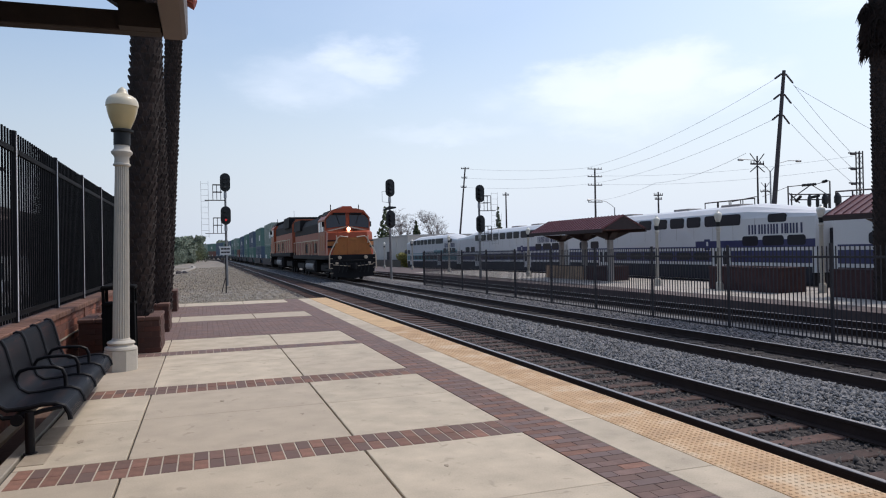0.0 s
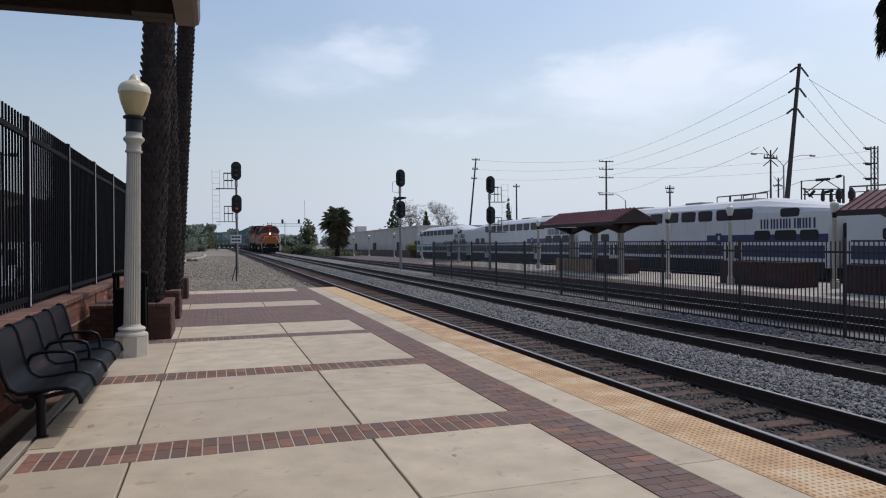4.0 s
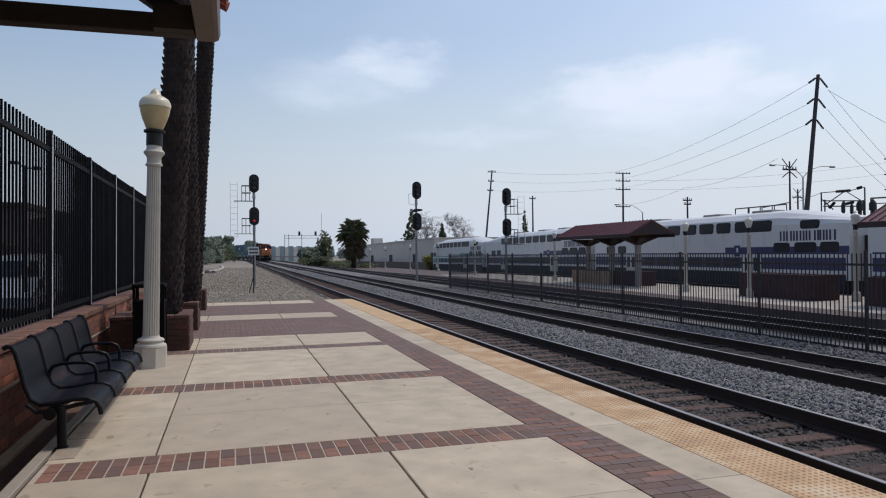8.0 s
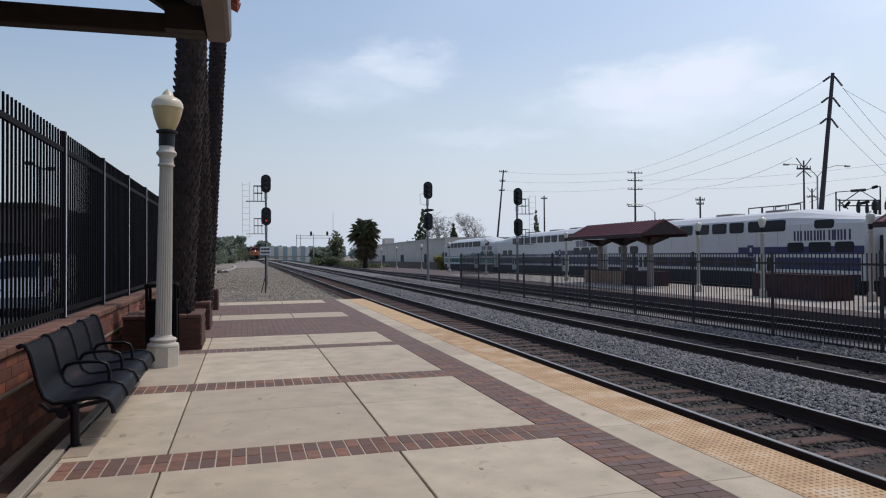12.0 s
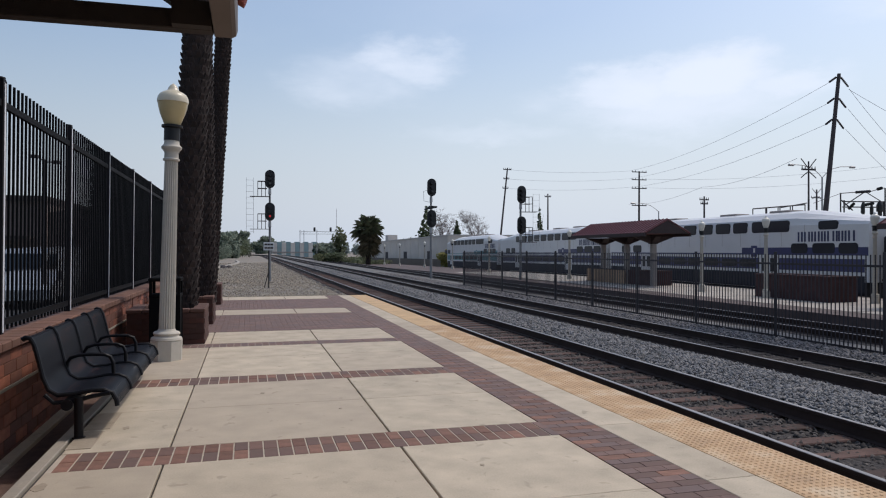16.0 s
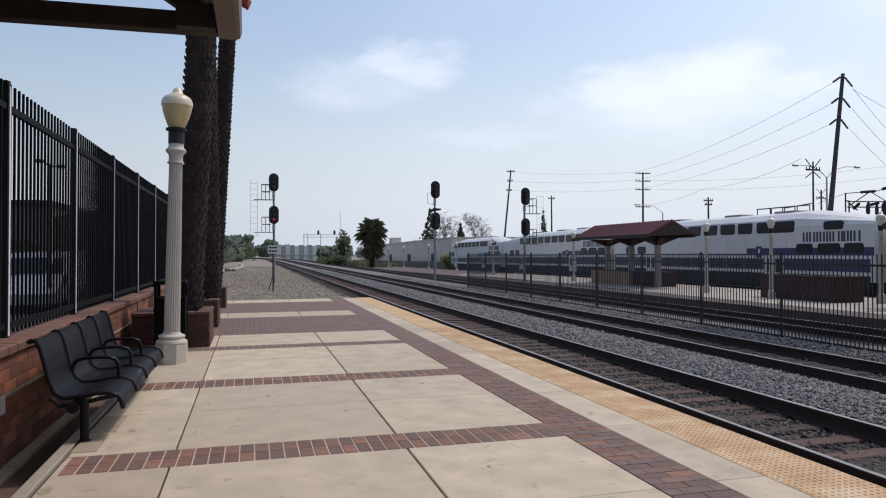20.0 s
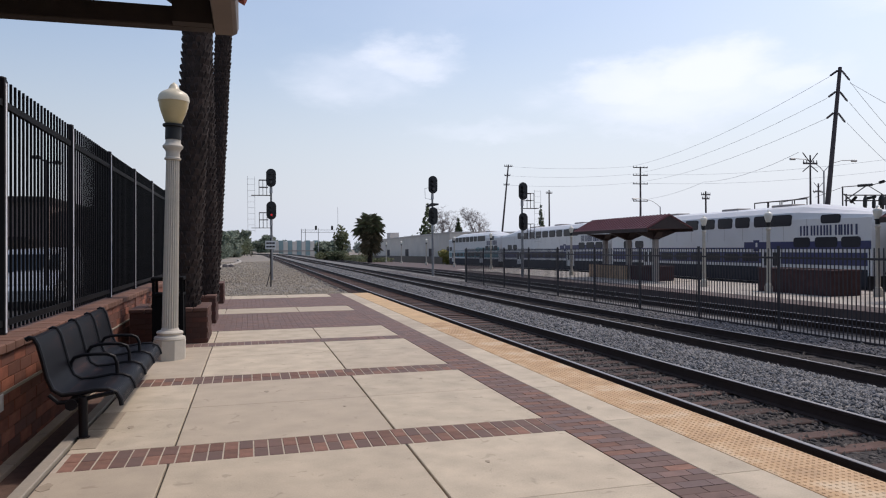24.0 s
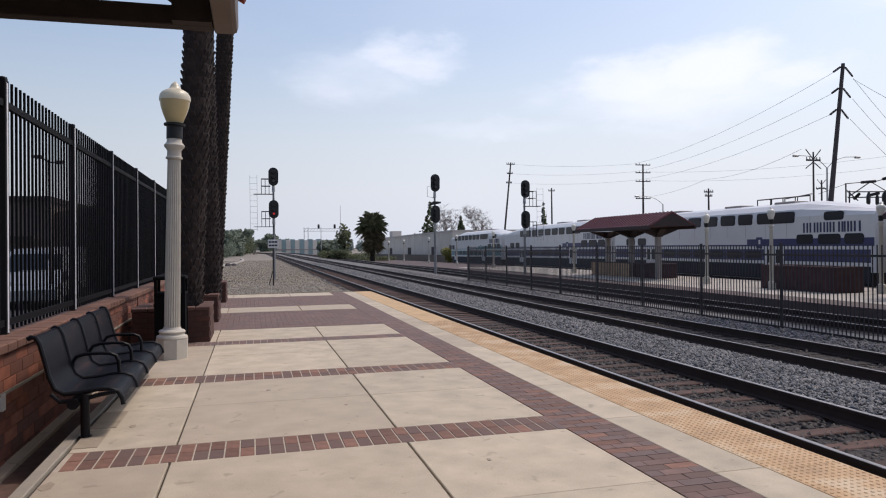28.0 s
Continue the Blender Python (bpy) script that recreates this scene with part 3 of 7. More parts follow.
def build_track(k):
    xa, xb = RAILS[k]
    mid = (xa + xb) / 2
    track = thing("railway_track", (0, 0, 0), "straight railway track with rusty rails on dark wooden ties", "railway track", "parallel railway tracks", "structure")
    drop = ground_fall(mid, 0)
    for x in (xa, xb):
        bm, head = BM(), BM()
        prof = rail_profile()
        rows = []
        for y in ALONG:
            z = -0.378 + drop + ground_fall(0, y)
            rows.append([bm.verts.new((x + bend(y) + u, y, z + v)) for u, v in prof])
        for a, b in zip(rows, rows[1:]):
            for j in range(len(prof)):
                bm.faces.new((a[j], a[(j + 1) % 12], b[(j + 1) % 12], b[j]))
        hr = []
        for y in ALONG:
            z = -0.2 + drop + ground_fall(0, y)
            hr.append([head.verts.new((x + bend(y) + u, y, z + v)) for u, v in ((-0.03, 0.0), (-0.027, 0.004), (0.027, 0.004), (0.03, 0.0))])
        for a, b in zip(hr, hr[1:]):
            for j in range(3):
                head.faces.new((a[j], a[j + 1], b[j + 1], b[j]))
        r = part("rail", bm, "rail", track)
        part("running_surface", head, "railhead", r, "worn shiny rail head")
    rnd = random.Random(40 + k)
    bm = BM()
    box(bm, -1.3, -0.115, -0.1, 1.3, 0.115, 0.0, 0.012)
    tie = mesh_of("tie", bm, "tie" if k == 0 else "bed_dark")
    verts, faces = [], []
    y = -14.0
    far = 60 if k == 0 else 45
    while y < 330:
        z = -0.382 + drop + ground_fall(0, y)
        if y < far:
            piece("tie", tie, track, pose(mid + rnd.uniform(-0.05, 0.05), y + rnd.uniform(-0.03, 0.03), z + rnd.uniform(-0.008, 0.004), 0, 0, rnd.uniform(-1.2, 1.2)))
        else:
            b = len(verts)
            for zz in (z - 0.08, z):
                m = mid + bend(y)
                verts += [(m - 1.3, y - 0.11, zz), (m + 1.3, y - 0.11, zz), (m + 1.3, y + 0.11, zz), (m - 1.3, y + 0.11, zz)]
            faces += [(b + 4, b + 5, b + 6, b + 7), (b, b + 1, b + 5, b + 4), (b + 1, b + 2, b + 6, b + 5), (b + 3, b, b + 4, b + 7)]
        y += 0.6
    raw("far_ties", verts, faces, "tie_joined", track, "stuff")
    return track


for k in range(3):
    build_track(k)


def build_beds():
    """The ballast beds between the lines, gently humped."""
    def strip(name, xs, zs, material, y0=-14.0, y1=420.0, step=1.0, label="", rough=0.012):
        ys, y = [], y0
        while y < y1:
            ys.append(y)
            y += step if y < 60 else step * 6
        rnd = random.Random(3)
        verts, faces = [], []
        for y in ys:
            for x, z in zip(xs, zs):
                verts.append((x + bend(y), y, z + ground_fall(min(x, 16), y) * 1.0 + rnd.uniform(-rough, rough)))
        w = len(xs)
        for j in range(len(ys) - 1):
            for i in range(w - 1):
                k = j * w + i
                faces.append((k, k + 1, k + 1 + w, k + w))
        raw(name, verts, faces, material, None, "structure", label, "ballast")
    strip("ballast_bed_1", [3.2, 3.6, 4.0, 4.8, 5.6, 5.95], [-0.44, -0.42, -0.41, -0.405, -0.41, -0.40], "bed_dark", label="dark oily ballast under the nearest track")
    strip("ballast_bed_2", [5.95, 6.3, 6.8, 7.3, 7.7], [-0.40, -0.33, -0.31, -0.33, -0.40], "ballast_bed", label="grey crushed stone ballast between two tracks")
    strip("ballast_bed_3", [7.7, 8.2, 8.76, 9.3, 9.9], [-0.40, -0.40, -0.40, -0.40, -0.40], "bed_dark", label="dark ballast under the middle track")
    strip("ballast_bed_4", [9.9, 10.4, 11.4, 12.4, 13.4], [-0.40, -0.34, -0.33, -0.35, -0.40], "ballast_bed", label="grey ballast along the fence between tracks")
    strip("ballast_bed_5", [13.4, 14.0, 14.8, 15.6, 16.7], [-0.40, -0.40, -0.40, -0.40, -0.42], "bed_dark", label="dark ballast under the far track")


build_beds()


def build_stones():
    """Loose crushed stones, each a small uneven lump, joined."""
    rng = np.random.default_rng(5)
    zones = [(5.78, 7.86, -4, 9, 17000, "mid"), (5.85, 7.8, 9, 24, 11000, "mid"), (4.2, 5.5, -3, 12, 3600, "low"), (8.1, 9.4, -1, 14, 2200, "low"), (9.75, 12.2, 2, 22, 11000, "mid dark"),
             (-3.6, 3.6, 22.0, 30, 8000, "dirt"), (3.3, 4.0, 21.9, 34, 1300, "dirt"), (-14, 3.4, 40, 125, 11000, "dirt far"), (-6, 3.6, 22.0, 80, 17000, "dirt fading"), (5.85, 7.8, 24, 45, 6500, "mid"), (5.85, 7.8, 45, 90, 7000, "mid"), (9.75, 12.2, 22, 60, 7000, "mid dark")]
    base = np.array([(1, 0, 0), (-1, 0, 0), (0, 1, 0), (0, -1, 0), (0, 0, 1), (0, 0, -1)], float)
    tri = np.array([(0, 2, 4), (2, 1, 4), (1, 3, 4), (3, 0, 4), (2, 0, 5), (1, 2, 5), (3, 1, 5), (0, 3, 5)])
    for zi, (x0, x1, y0, y1, n, how) in enumerate(zones):
        x, y = rng.uniform(x0, x1, n), rng.uniform(y0, y1, n)
        if how.endswith("fading"):
            y = y0 + (y1 - y0) * rng.uniform(0, 1, n) ** 1.6
        z = np.array([ground_fall(a, b) for a, b in zip(x, y)])
        if how.startswith("mid"):
            u = (x - x0) / (x1 - x0)
            z += -0.385 + 0.075 * np.sin(np.pi * u) ** 0.7
        elif how == "low":
            z += -0.41
        else:
            z += -0.455
        size = rng.uniform(0.022, 0.048, n) * (1.0 if y1 < 10 else 1.25 if y1 < 60 else 1.7 if y1 < 100 else 3.0)
        size = size * (0.72 if how.startswith("dirt") else 1.0)
        v = base[None] * rng.uniform(0.6, 1.25, (n, 6, 1)) + rng.normal(0, 0.28, (n, 6, 3))
        a = rng.uniform(0, 6.3, n)
        c, s = np.cos(a)[:, None], np.sin(a)[:, None]
        vx, vy = v[..., 0] * c - v[..., 1] * s, v[..., 0] * s + v[..., 1] * c
        v = np.stack([vx, vy, v[..., 2] * 0.8], -1) * size[:, None, None] + np.stack([x, y, z], -1)[:, None]
        f = (tri[None] + (np.arange(n) * 6)[:, None, None]).reshape(-1, 3)
        me = bpy.data.meshes.new("ballast_stones")
        me.vertices.add(n * 6)
        me.vertices.foreach_set("co", v.reshape(-1).astype(np.float32))
        me.loops.add(len(f) * 3)
        me.loops.foreach_set("vertex_index", f.reshape(-1).astype(np.int32))
        me.polygons.add(len(f))
        me.polygons.foreach_set("loop_start", np.arange(0, len(f) * 3, 3, dtype=np.int32))
        me.update()
        me.materials.append(M[{"mid": "ballast", "mid dark": "ballast_fence", "low": "ballast_low", "dirt": "gravel", "dirt fading": "gravel", "dirt far": "gravel"}[how]])
        tagged(new("ballast_stones", me), "loose grey crushed ballast stones", "ballast", "", "stuff")


build_stones()

# ---- the near platform ----
JX = [-3.02, -2.09, 0.0, 1.62]            # long joints of the paving
KO, TK, EDGE = 2.15, 2.62, 3.28            # border, strip and tactile edge
BANDS = [(-4.45, -3.90), (-0.55, 0.0), (3.17, 3.73), (7.03, 7.56)]
P_END = 21.85


def build_platform():
    bm = BM()
    box(bm, -3.05, -14, -0.6, EDGE - 0.02, P_END, -0.035)
    tagged(part("platform", bm, "joint"), "low concrete station platform with brick bands", "platform", "", "structure")
    plat = bpy.data.objects["platform"]
    bm = BM()
    box(bm, EDGE - 0.05, -14, -0.55, EDGE, P_END, -0.02)
    part("edge_face", bm, "kerb", plat)
    bm = BM()
    for y0, y1 in BANDS:
        box(bm, -3.01, y0 + 0.002, -0.05, JX[3] - 0.01, y1 - 0.002, -0.005)
    part("joint_bed", bm, "mortar", plat)
    bm = BM()
    box(bm, JX[3], -13.9, -0.05, KO - 0.003, P_END - 0.02, -0.012)
    for y0, y1 in ((9.57, 13.95), (15.65, 20.15)):
        box(bm, -3.01, y0, -0.05, JX[3] - 0.005, y1, -0.012)
    part("sand_bed", bm, "sand", plat)

    def slab(x0, y0, x1, y1, gap=0.0095):
        bm = BM()
        box(bm, x0 + gap, y0 + 0.003, -0.04, x1 - gap, y1 - 0.003, 0.0, 0.006)
        part("concrete_panel", bm, "concrete", plat)
    rows = [(-14, -8.9), (-8.9, -4.45), (-3.90, -2.2), (-2.2, -0.55), (0.0, 1.66), (1.66, 3.17), (3.73, 5.6), (5.6, 7.03), (7.56, 9.57), (13.95, 15.65), (20.15, 21.83)]
    for y0, y1 in rows:
        for x0, x1 in zip(JX, JX[1:]):
            slab(x0, y0, x1, y1)
    y = -13.2
    while y < P_END:
        bm = BM()
        box(bm, KO + 0.004, y + 0.005, -0.04, TK - 0.003, min(y + 1.84, P_END) - 0.005, 0.001, 0.005)
        part("edge_panel", bm, "concrete", plat)
        y += 1.84
    # tactile tiles with truncated domes
    def tactile(y0, y1, domes):
        bm = BM()
        box(bm, TK, y0 + 0.003, -0.04, EDGE + 0.012, y1 - 0.003, 0.004, 0.004)
        if domes:
            nx, ny = 11, max(1, round((y1 - y0) / 0.0615))
            for i in range(nx):
                for j in range(ny):
                    cx = TK + (i + 0.5) * (EDGE - TK) / nx
                    cy = y0 + (j + 0.5) * (y1 - y0) / ny
                    lo = [bm.verts.new((cx + 0.017 * math.cos(a), cy + 0.017 * math.sin(a), 0.004)) for a in (0.4, 1.97, 3.54, 5.11)]
                    hi = [bm.verts.new((cx + 0.009 * math.cos(a), cy + 0.009 * math.sin(a), 0.0105)) for a in (0.4, 1.97, 3.54, 5.11)]
                    for q in range(4):
                        bm.faces.new((lo[q], lo[(q + 1) % 4], hi[(q + 1) % 4], hi[q]))
                    bm.faces.new(hi)
        part("tactile_tile", bm, "tactile" if domes else "tactile_far", plat)
    y = -13.28
    while y < P_END - 0.1:
        tactile(y, min(y + 0.92, P_END), -5.1 < y < 9)
        y += 0.92
    # pavers
    pw = 0.1325
    bm = BM()
    box(bm, -pw / 2 + 0.0065, -0.1365 + 0.0015, -0.03, pw / 2 - 0.0065, 0.1365 - 0.0015, 0.0, 0.003)
    soldier = mesh_of("brick", bm, "paver")
    verts, faces = [], []

    def joined(x0, y0, x1, y1, z=0.0):
        b = len(verts)
        verts.extend([(x0, y0, -0.03), (x1, y0, -0.03), (x1, y1, -0.03), (x0, y1, -0.03), (x0, y0, z), (x1, y0, z), (x1, y1, z), (x0, y1, z)])
        faces.extend([(b + 4, b + 5, b + 6, b + 7), (b, b + 1, b + 5, b + 4), (b + 1, b + 2, b + 6, b + 5), (b + 2, b + 3, b + 7, b + 6), (b + 3, b, b + 4, b + 7)])
    rnd = random.Random(8)
    for y0, y1 in BANDS:
        half = (y1 - y0) / 2
        x = -2.9685 + pw / 2
        while x < JX[3] - pw * 0.4:
            for c in (0, 1):
                cy = y0 + half * (c + 0.5)
                if y0 > -1 and y0 < 5:
                    piece("brick", soldier, plat, (x, cy, rnd.uniform(-0.0015, 0.0015)))
                else:
                    joined(x - pw / 2 + 0.004, cy - half / 2 + 0.003, x + pw / 2 - 0.004, cy + half / 2 - 0.003)
            x += pw
        for c in (0, 1):
            joined(x - pw / 2 + 0.004, y0 + half * c + 0.003, JX[3] + 0.004, y0 + half * (c + 1) - 0.003)
    # border: pavers laid across, two to a row
    bm = BM()
    box(bm, -0.1295, -0.0625, -0.03, 0.1295, 0.0625, 0.0, 0.004)
    flat_brick = mesh_of("brick", bm, "paver")
    y = -13.8
    row = 0
    while y < P_END - 0.1:
        edges = [JX[3], JX[3] + 0.265, KO] if row % 2 else [JX[3], JX[3] + 0.132, JX[3] + 0.397, KO]
        for a, b in zip(edges, edges[1:]):
            if row % 2 and -2.6 < y < 6.0:
                piece("brick", flat_brick, plat, ((a + b) / 2, y + 0.065, rnd.uniform(-0.001, 0.001)))
            else:
                joined(a + 0.003, y + 0.003, b - 0.003, y + 0.127)
        y += 0.13
        row += 1
    for y0, y1 in ((9.59, 13.93), (15.67, 20.13)):
        y, row = y0, 0
        while y + 0.13 <= y1:
            x = JX[0] - (0.0 if row % 2 else 0.13)
            while x < JX[3] - 0.01:
                joined(max(x, JX[0]) + 0.004, y + 0.004, min(x + 0.26, JX[3]) - 0.004, y + 0.126)
                x += 0.26
            y += 0.13
            row += 1
    raw("brick_field", verts, faces, "paver_joined", plat, "stuff")


build_platform()


def build_pads():
    """Darker patches under the bench and a few dark stains, each a thin skin on the paving."""
    plat = bpy.data.objects["platform"]
    for x0, y0, x1, y1 in ((-3.015, 0.14, -2.79, 0.80), (-3.015, 0.88, -2.755, 1.62)):
        bm = BM()
        box(bm, x0, y0, -0.01, x1, y1, 0.006, 0.003)
        part("patch", bm, "patch", plat, "darker concrete patch under the bench")
    rnd = random.Random(14)
    for x, y, w, d in ((-2.95, -0.94, 0.055, 0.10), (-2.60, 0.88, 0.035, 0.06), (-1.2, 2.35, 0.03, 0.05), (0.55, -1.3, 0.02, 0.035), (-0.35, 1.2, 0.02, 0.03), (0.9, 2.6, 0.022, 0.03), (0.62, -2.9, 0.02, 0.03)):
        bm = BM()
        ring = []
        for k in range(12):
            a, r = 2 * math.pi * k / 12, rnd.uniform(0.75, 1.15)
            ring.append((x + w * r * math.cos(a), y + d * r * math.sin(a)))
        prism(bm, ring, "z", -0.002, 0.0035)
        part("stain", bm, "patch", plat, "dark spot trodden into the concrete")


build_pads()


def build_gutter():
    bm = BM()
    box(bm, -3.82, -14, -0.6, -3.05, 23, -0.35)
    tagged(part("drain_channel", bm, "soil"), "dark dirt-filled drain channel beside the wall", "drain", "", "structure")
    bm = BM()
    y = -14.0
    while y < 23:
        box(bm, -3.165, y + 0.004, -0.5, -3.056, y + 2.996, 0.002, 0.008)
        y += 3
    tagged(part("kerb", bm, "kerb"), "worn concrete kerb along the drain", "kerb", "", "structure")
    bm = BM()
    y = -14.0
    while y < 23:
        box(bm, -3.83, y + 0.004, -0.55, -3.69, y + 2.996, -0.30, 0.008)
        y += 3
    tagged(part("wall_footing", bm, "concrete"), "pale concrete footing strip at the wall", "kerb", "", "structure")


build_gutter()


def build_wall():
    bm = BM()
    box(bm, -4.20, -14, -0.4, -3.835, 24, 0.80)
    wall = tagged(part("wall_brick", bm, "mortar"), "low red brick wall carrying a black fence", "wall", "", "structure")
    bm = BM()
    box(bm, -0.02, 0.004, -0.0, 0.0, 0.396, 0.126, 0.004)
    brick = mesh_of("brick", bm, "wall_brick")
    bm = BM()
    box(bm, -0.46, 0.004, 0.0, 0.0, 0.296, 0.10, 0.012)
    cap = mesh_of("cap_brick", bm, "cap")
    verts, faces = [], []
    rnd = random.Random(2)
    for c in range(-3, 6):
        z = 0.0 + c * 0.133 + 0.003
        y = -14.0 + (0.2 if c % 2 else 0)
        while y < 23.6:
            if c >= 0 and 0.2 < y < 12.6 or c < 0 and 0.2 < y < 4.2:
                piece("brick", brick, wall, (-3.815 + rnd.uniform(-0.003, 0.003), y, z))
            else:
                b = len(verts)
                verts.extend([(-3.815, y + 0.004, z), (-3.815, y + 0.396, z), (-3.815, y + 0.396, z + 0.126), (-3.815, y + 0.004, z + 0.126)])
                verts.extend([(-3.84, yy, zz) for _, yy, zz in verts[-4:]])
                faces.extend([(b, b + 1, b + 2, b + 3), (b + 3, b + 2, b + 6, b + 7), (b + 1, b, b + 4, b + 5), (b, b + 3, b + 7, b + 4), (b + 2, b + 1, b + 5, b + 6)])
            y += 0.4
    raw("far_bricks", verts, faces, "wall_brick_joined", wall, "stuff")
    y = -14.0
    while y < 23.7:
        piece("cap_brick", cap, wall, pose(-3.77, y, 0.802 + rnd.uniform(-0.002, 0.002), 0, rnd.uniform(-0.3, 0.3), 0))
        y += 0.3
    bm = BM()
    box(bm, -3.82, -14, 0.385, -3.795, 23.6, 0.415)
    part("reveal_course", bm, "kerb", wall, "thin pale course line")
    # piers
    for y in (9.6, 16.2, 22.8):
        bm = BM()
        box(bm, -4.22, y, -0.3, -3.79, y + 0.5, 0.80, 0.01)
        part("pier", bm, "wall_brick", wall)
    bm = BM()
    box(bm, -3.815, 0.86, 0.24, -3.785, 0.96, 0.41, 0.006)
    tagged(part("outlet_box", bm, "outlet"), "small pale outlet cover on the brick wall", "outlet cover")


build_wall()


def build_fence():
    f = thing("fence", pose(-4.075, 0, 0, 0, 0.5, 0), "tall black steel picket fence on the brick wall", "fence")
    posts = [-13.95, -10.8, -7.65, -4.5, -1.3, 1.86, 5.0, 8.12, 11.22, 14.35, 17.5, 20.7, 24.0]
    z0, z1 = 0.90, 3.76
    bm = BM()
    box(bm, -0.042, -0.042, z0, 0.042, 0.042, z1, 0.006)
    lathe(bm, [(0.05, z1), (0.045, z1 + 0.012), (0.02, z1 + 0.02)], 8)
    post = mesh_of("post", bm, "fence_post")
    bm = BM()
    box(bm, -0.0125, -0.0125, z0 + 0.03, 0.0125, 0.0125, z1)
    picket = mesh_of("picket", bm, "fence")
    for y in posts:
        p = piece("post", post, f, (0, y, 0))
        # added strip: the post's sunlit side drawn as a pale piece
        bm = BM()
        box(bm, 0.0425, -0.022, z0 + 0.02, 0.05, 0.022, z1 - 0.05, 0.003)
        part("cover_strip", bm, "lit_strip", p, "bright added strip for the sunlit side of the post")
    for a, b in zip(posts, posts[1:]):
        for z in (1.03, 3.48):
            bm = BM()
            box(bm, -0.024, a + 0.045, z - 0.038, 0.024, b - 0.045, z + 0.038)
            part("rail", bm, "fence", f)
        n = 19
        for k in range(n):
            piece("picket", picket, f, (0.0, a + (b - a) * (k + 1) / (n + 1), 0))


build_fence()


# ---- things on the near platform ----
def build_bench():
    b = thing("bench", pose(-2.985, 0.6, 0, 0, 0, 0.6), "long dark perforated metal bench with arm loops", "bench")
    prof = [(-0.50, 0.975), (-0.47, 0.995), (-0.43, 0.985), (-0.395, 0.92), (-0.355, 0.76), (-0.32, 0.60), (-0.27, 0.48), (-0.19, 0.425), (-0.05, 0.43), (0.11, 0.455), (0.22, 0.455), (0.30, 0.42), (0.335, 0.35), (0.345, 0.29)]
    seat_l, n = 0.89, 4

    def sheet(y0, y1, off=0.0, th=0.022):
        bm = BM()
        top, bot = [], []
        for k, (x, z) in enumerate(prof):
            a, c = prof[max(k - 1, 0)], prof[min(k + 1, len(prof) - 1)]
            d = Vector((c[0] - a[0], 0, c[1] - a[1])).normalized()
            nx, nz = -d.z, d.x
            top.append([bm.verts.new((x + nx * off, y, z + nz * off)) for y in (y0, y1)])
            bot.append([bm.verts.new((x + nx * (off - th), y, z + nz * (off - th))) for y in (y0, y1)])
        for k in range(len(prof) - 1):
            bm.faces.new((top[k][0], top[k][1], top[k + 1][1], top[k + 1][0]))
            bm.faces.new((bot[k][0], bot[k + 1][0], bot[k + 1][1], bot[k][1]))
            for s in (0, 1):
                bm.faces.new((top[k][s], top[k + 1][s], bot[k + 1][s], bot[k][s]))
        run = 0.0
        along = {}
        for k in range(len(prof)):
            if k:
                run += math.dist(prof[k], prof[k - 1])
            for v in (*top[k], *bot[k]):
                along[v] = run
        for k in (0, -1):
            bm.faces.new((top[k][0], bot[k][0], bot[k][1], top[k][1]))
        uv = bm.loops.layers.uv.new("sheet")
        for f in bm.faces:
            for lp in f.loops:
                lp[uv].uv = (lp.vert.co.y, along[lp.vert])
        return bm
    for k in range(n):
        part("seat_shell", sheet(k * seat_l + 0.02, (k + 1) * seat_l - 0.02), "bench", b, smooth=True)
    for k in range(n + 1):
        bm = BM()
        tube(bm, [(x, k * seat_l, z + 0.004) for x, z in prof], 0.023, 8)
        part("rib", bm, "bench_tube", b, smooth=True)
    for k in range(1, n):
        bm = BM()
        y = k * seat_l
        tube(bm, [(-0.30, y, 0.50), (-0.295, y, 0.61), (-0.26, y, 0.665), (-0.18, y, 0.69), (-0.05, y, 0.695), (0.07, y, 0.69), (0.14, y, 0.66), (0.168, y, 0.59), (0.17, y, 0.455)], 0.020, 8)
        part("armrest", bm, "bench_tube", b, smooth=True)
    for y in (-0.02, 3.40):
        bm = BM()
        lathe(bm, [(0.062, 0.0), (0.062, 0.012), (0.043, 0.014), (0.043, 0.40)], 14, (0, y, 0))
        part("leg", bm, "bench_tube", b, smooth=True)
        bm = BM()
        tube(bm, [(-0.30, y, 0.44), (-0.22, y, 0.36), (-0.05, y, 0.36), (0.1, y, 0.40), (0.28, y, 0.43)], 0.022, 8)
        part("bracket", bm, "bench_tube", b, smooth=True)
    bm = BM()
    rod(bm, (-0.10, -0.06, 0.335), (-0.10, 3.54, 0.335), 0.055, None, 12)
    part("cross_bar", bm, "bench_tube", b, smooth=True)


build_bench()


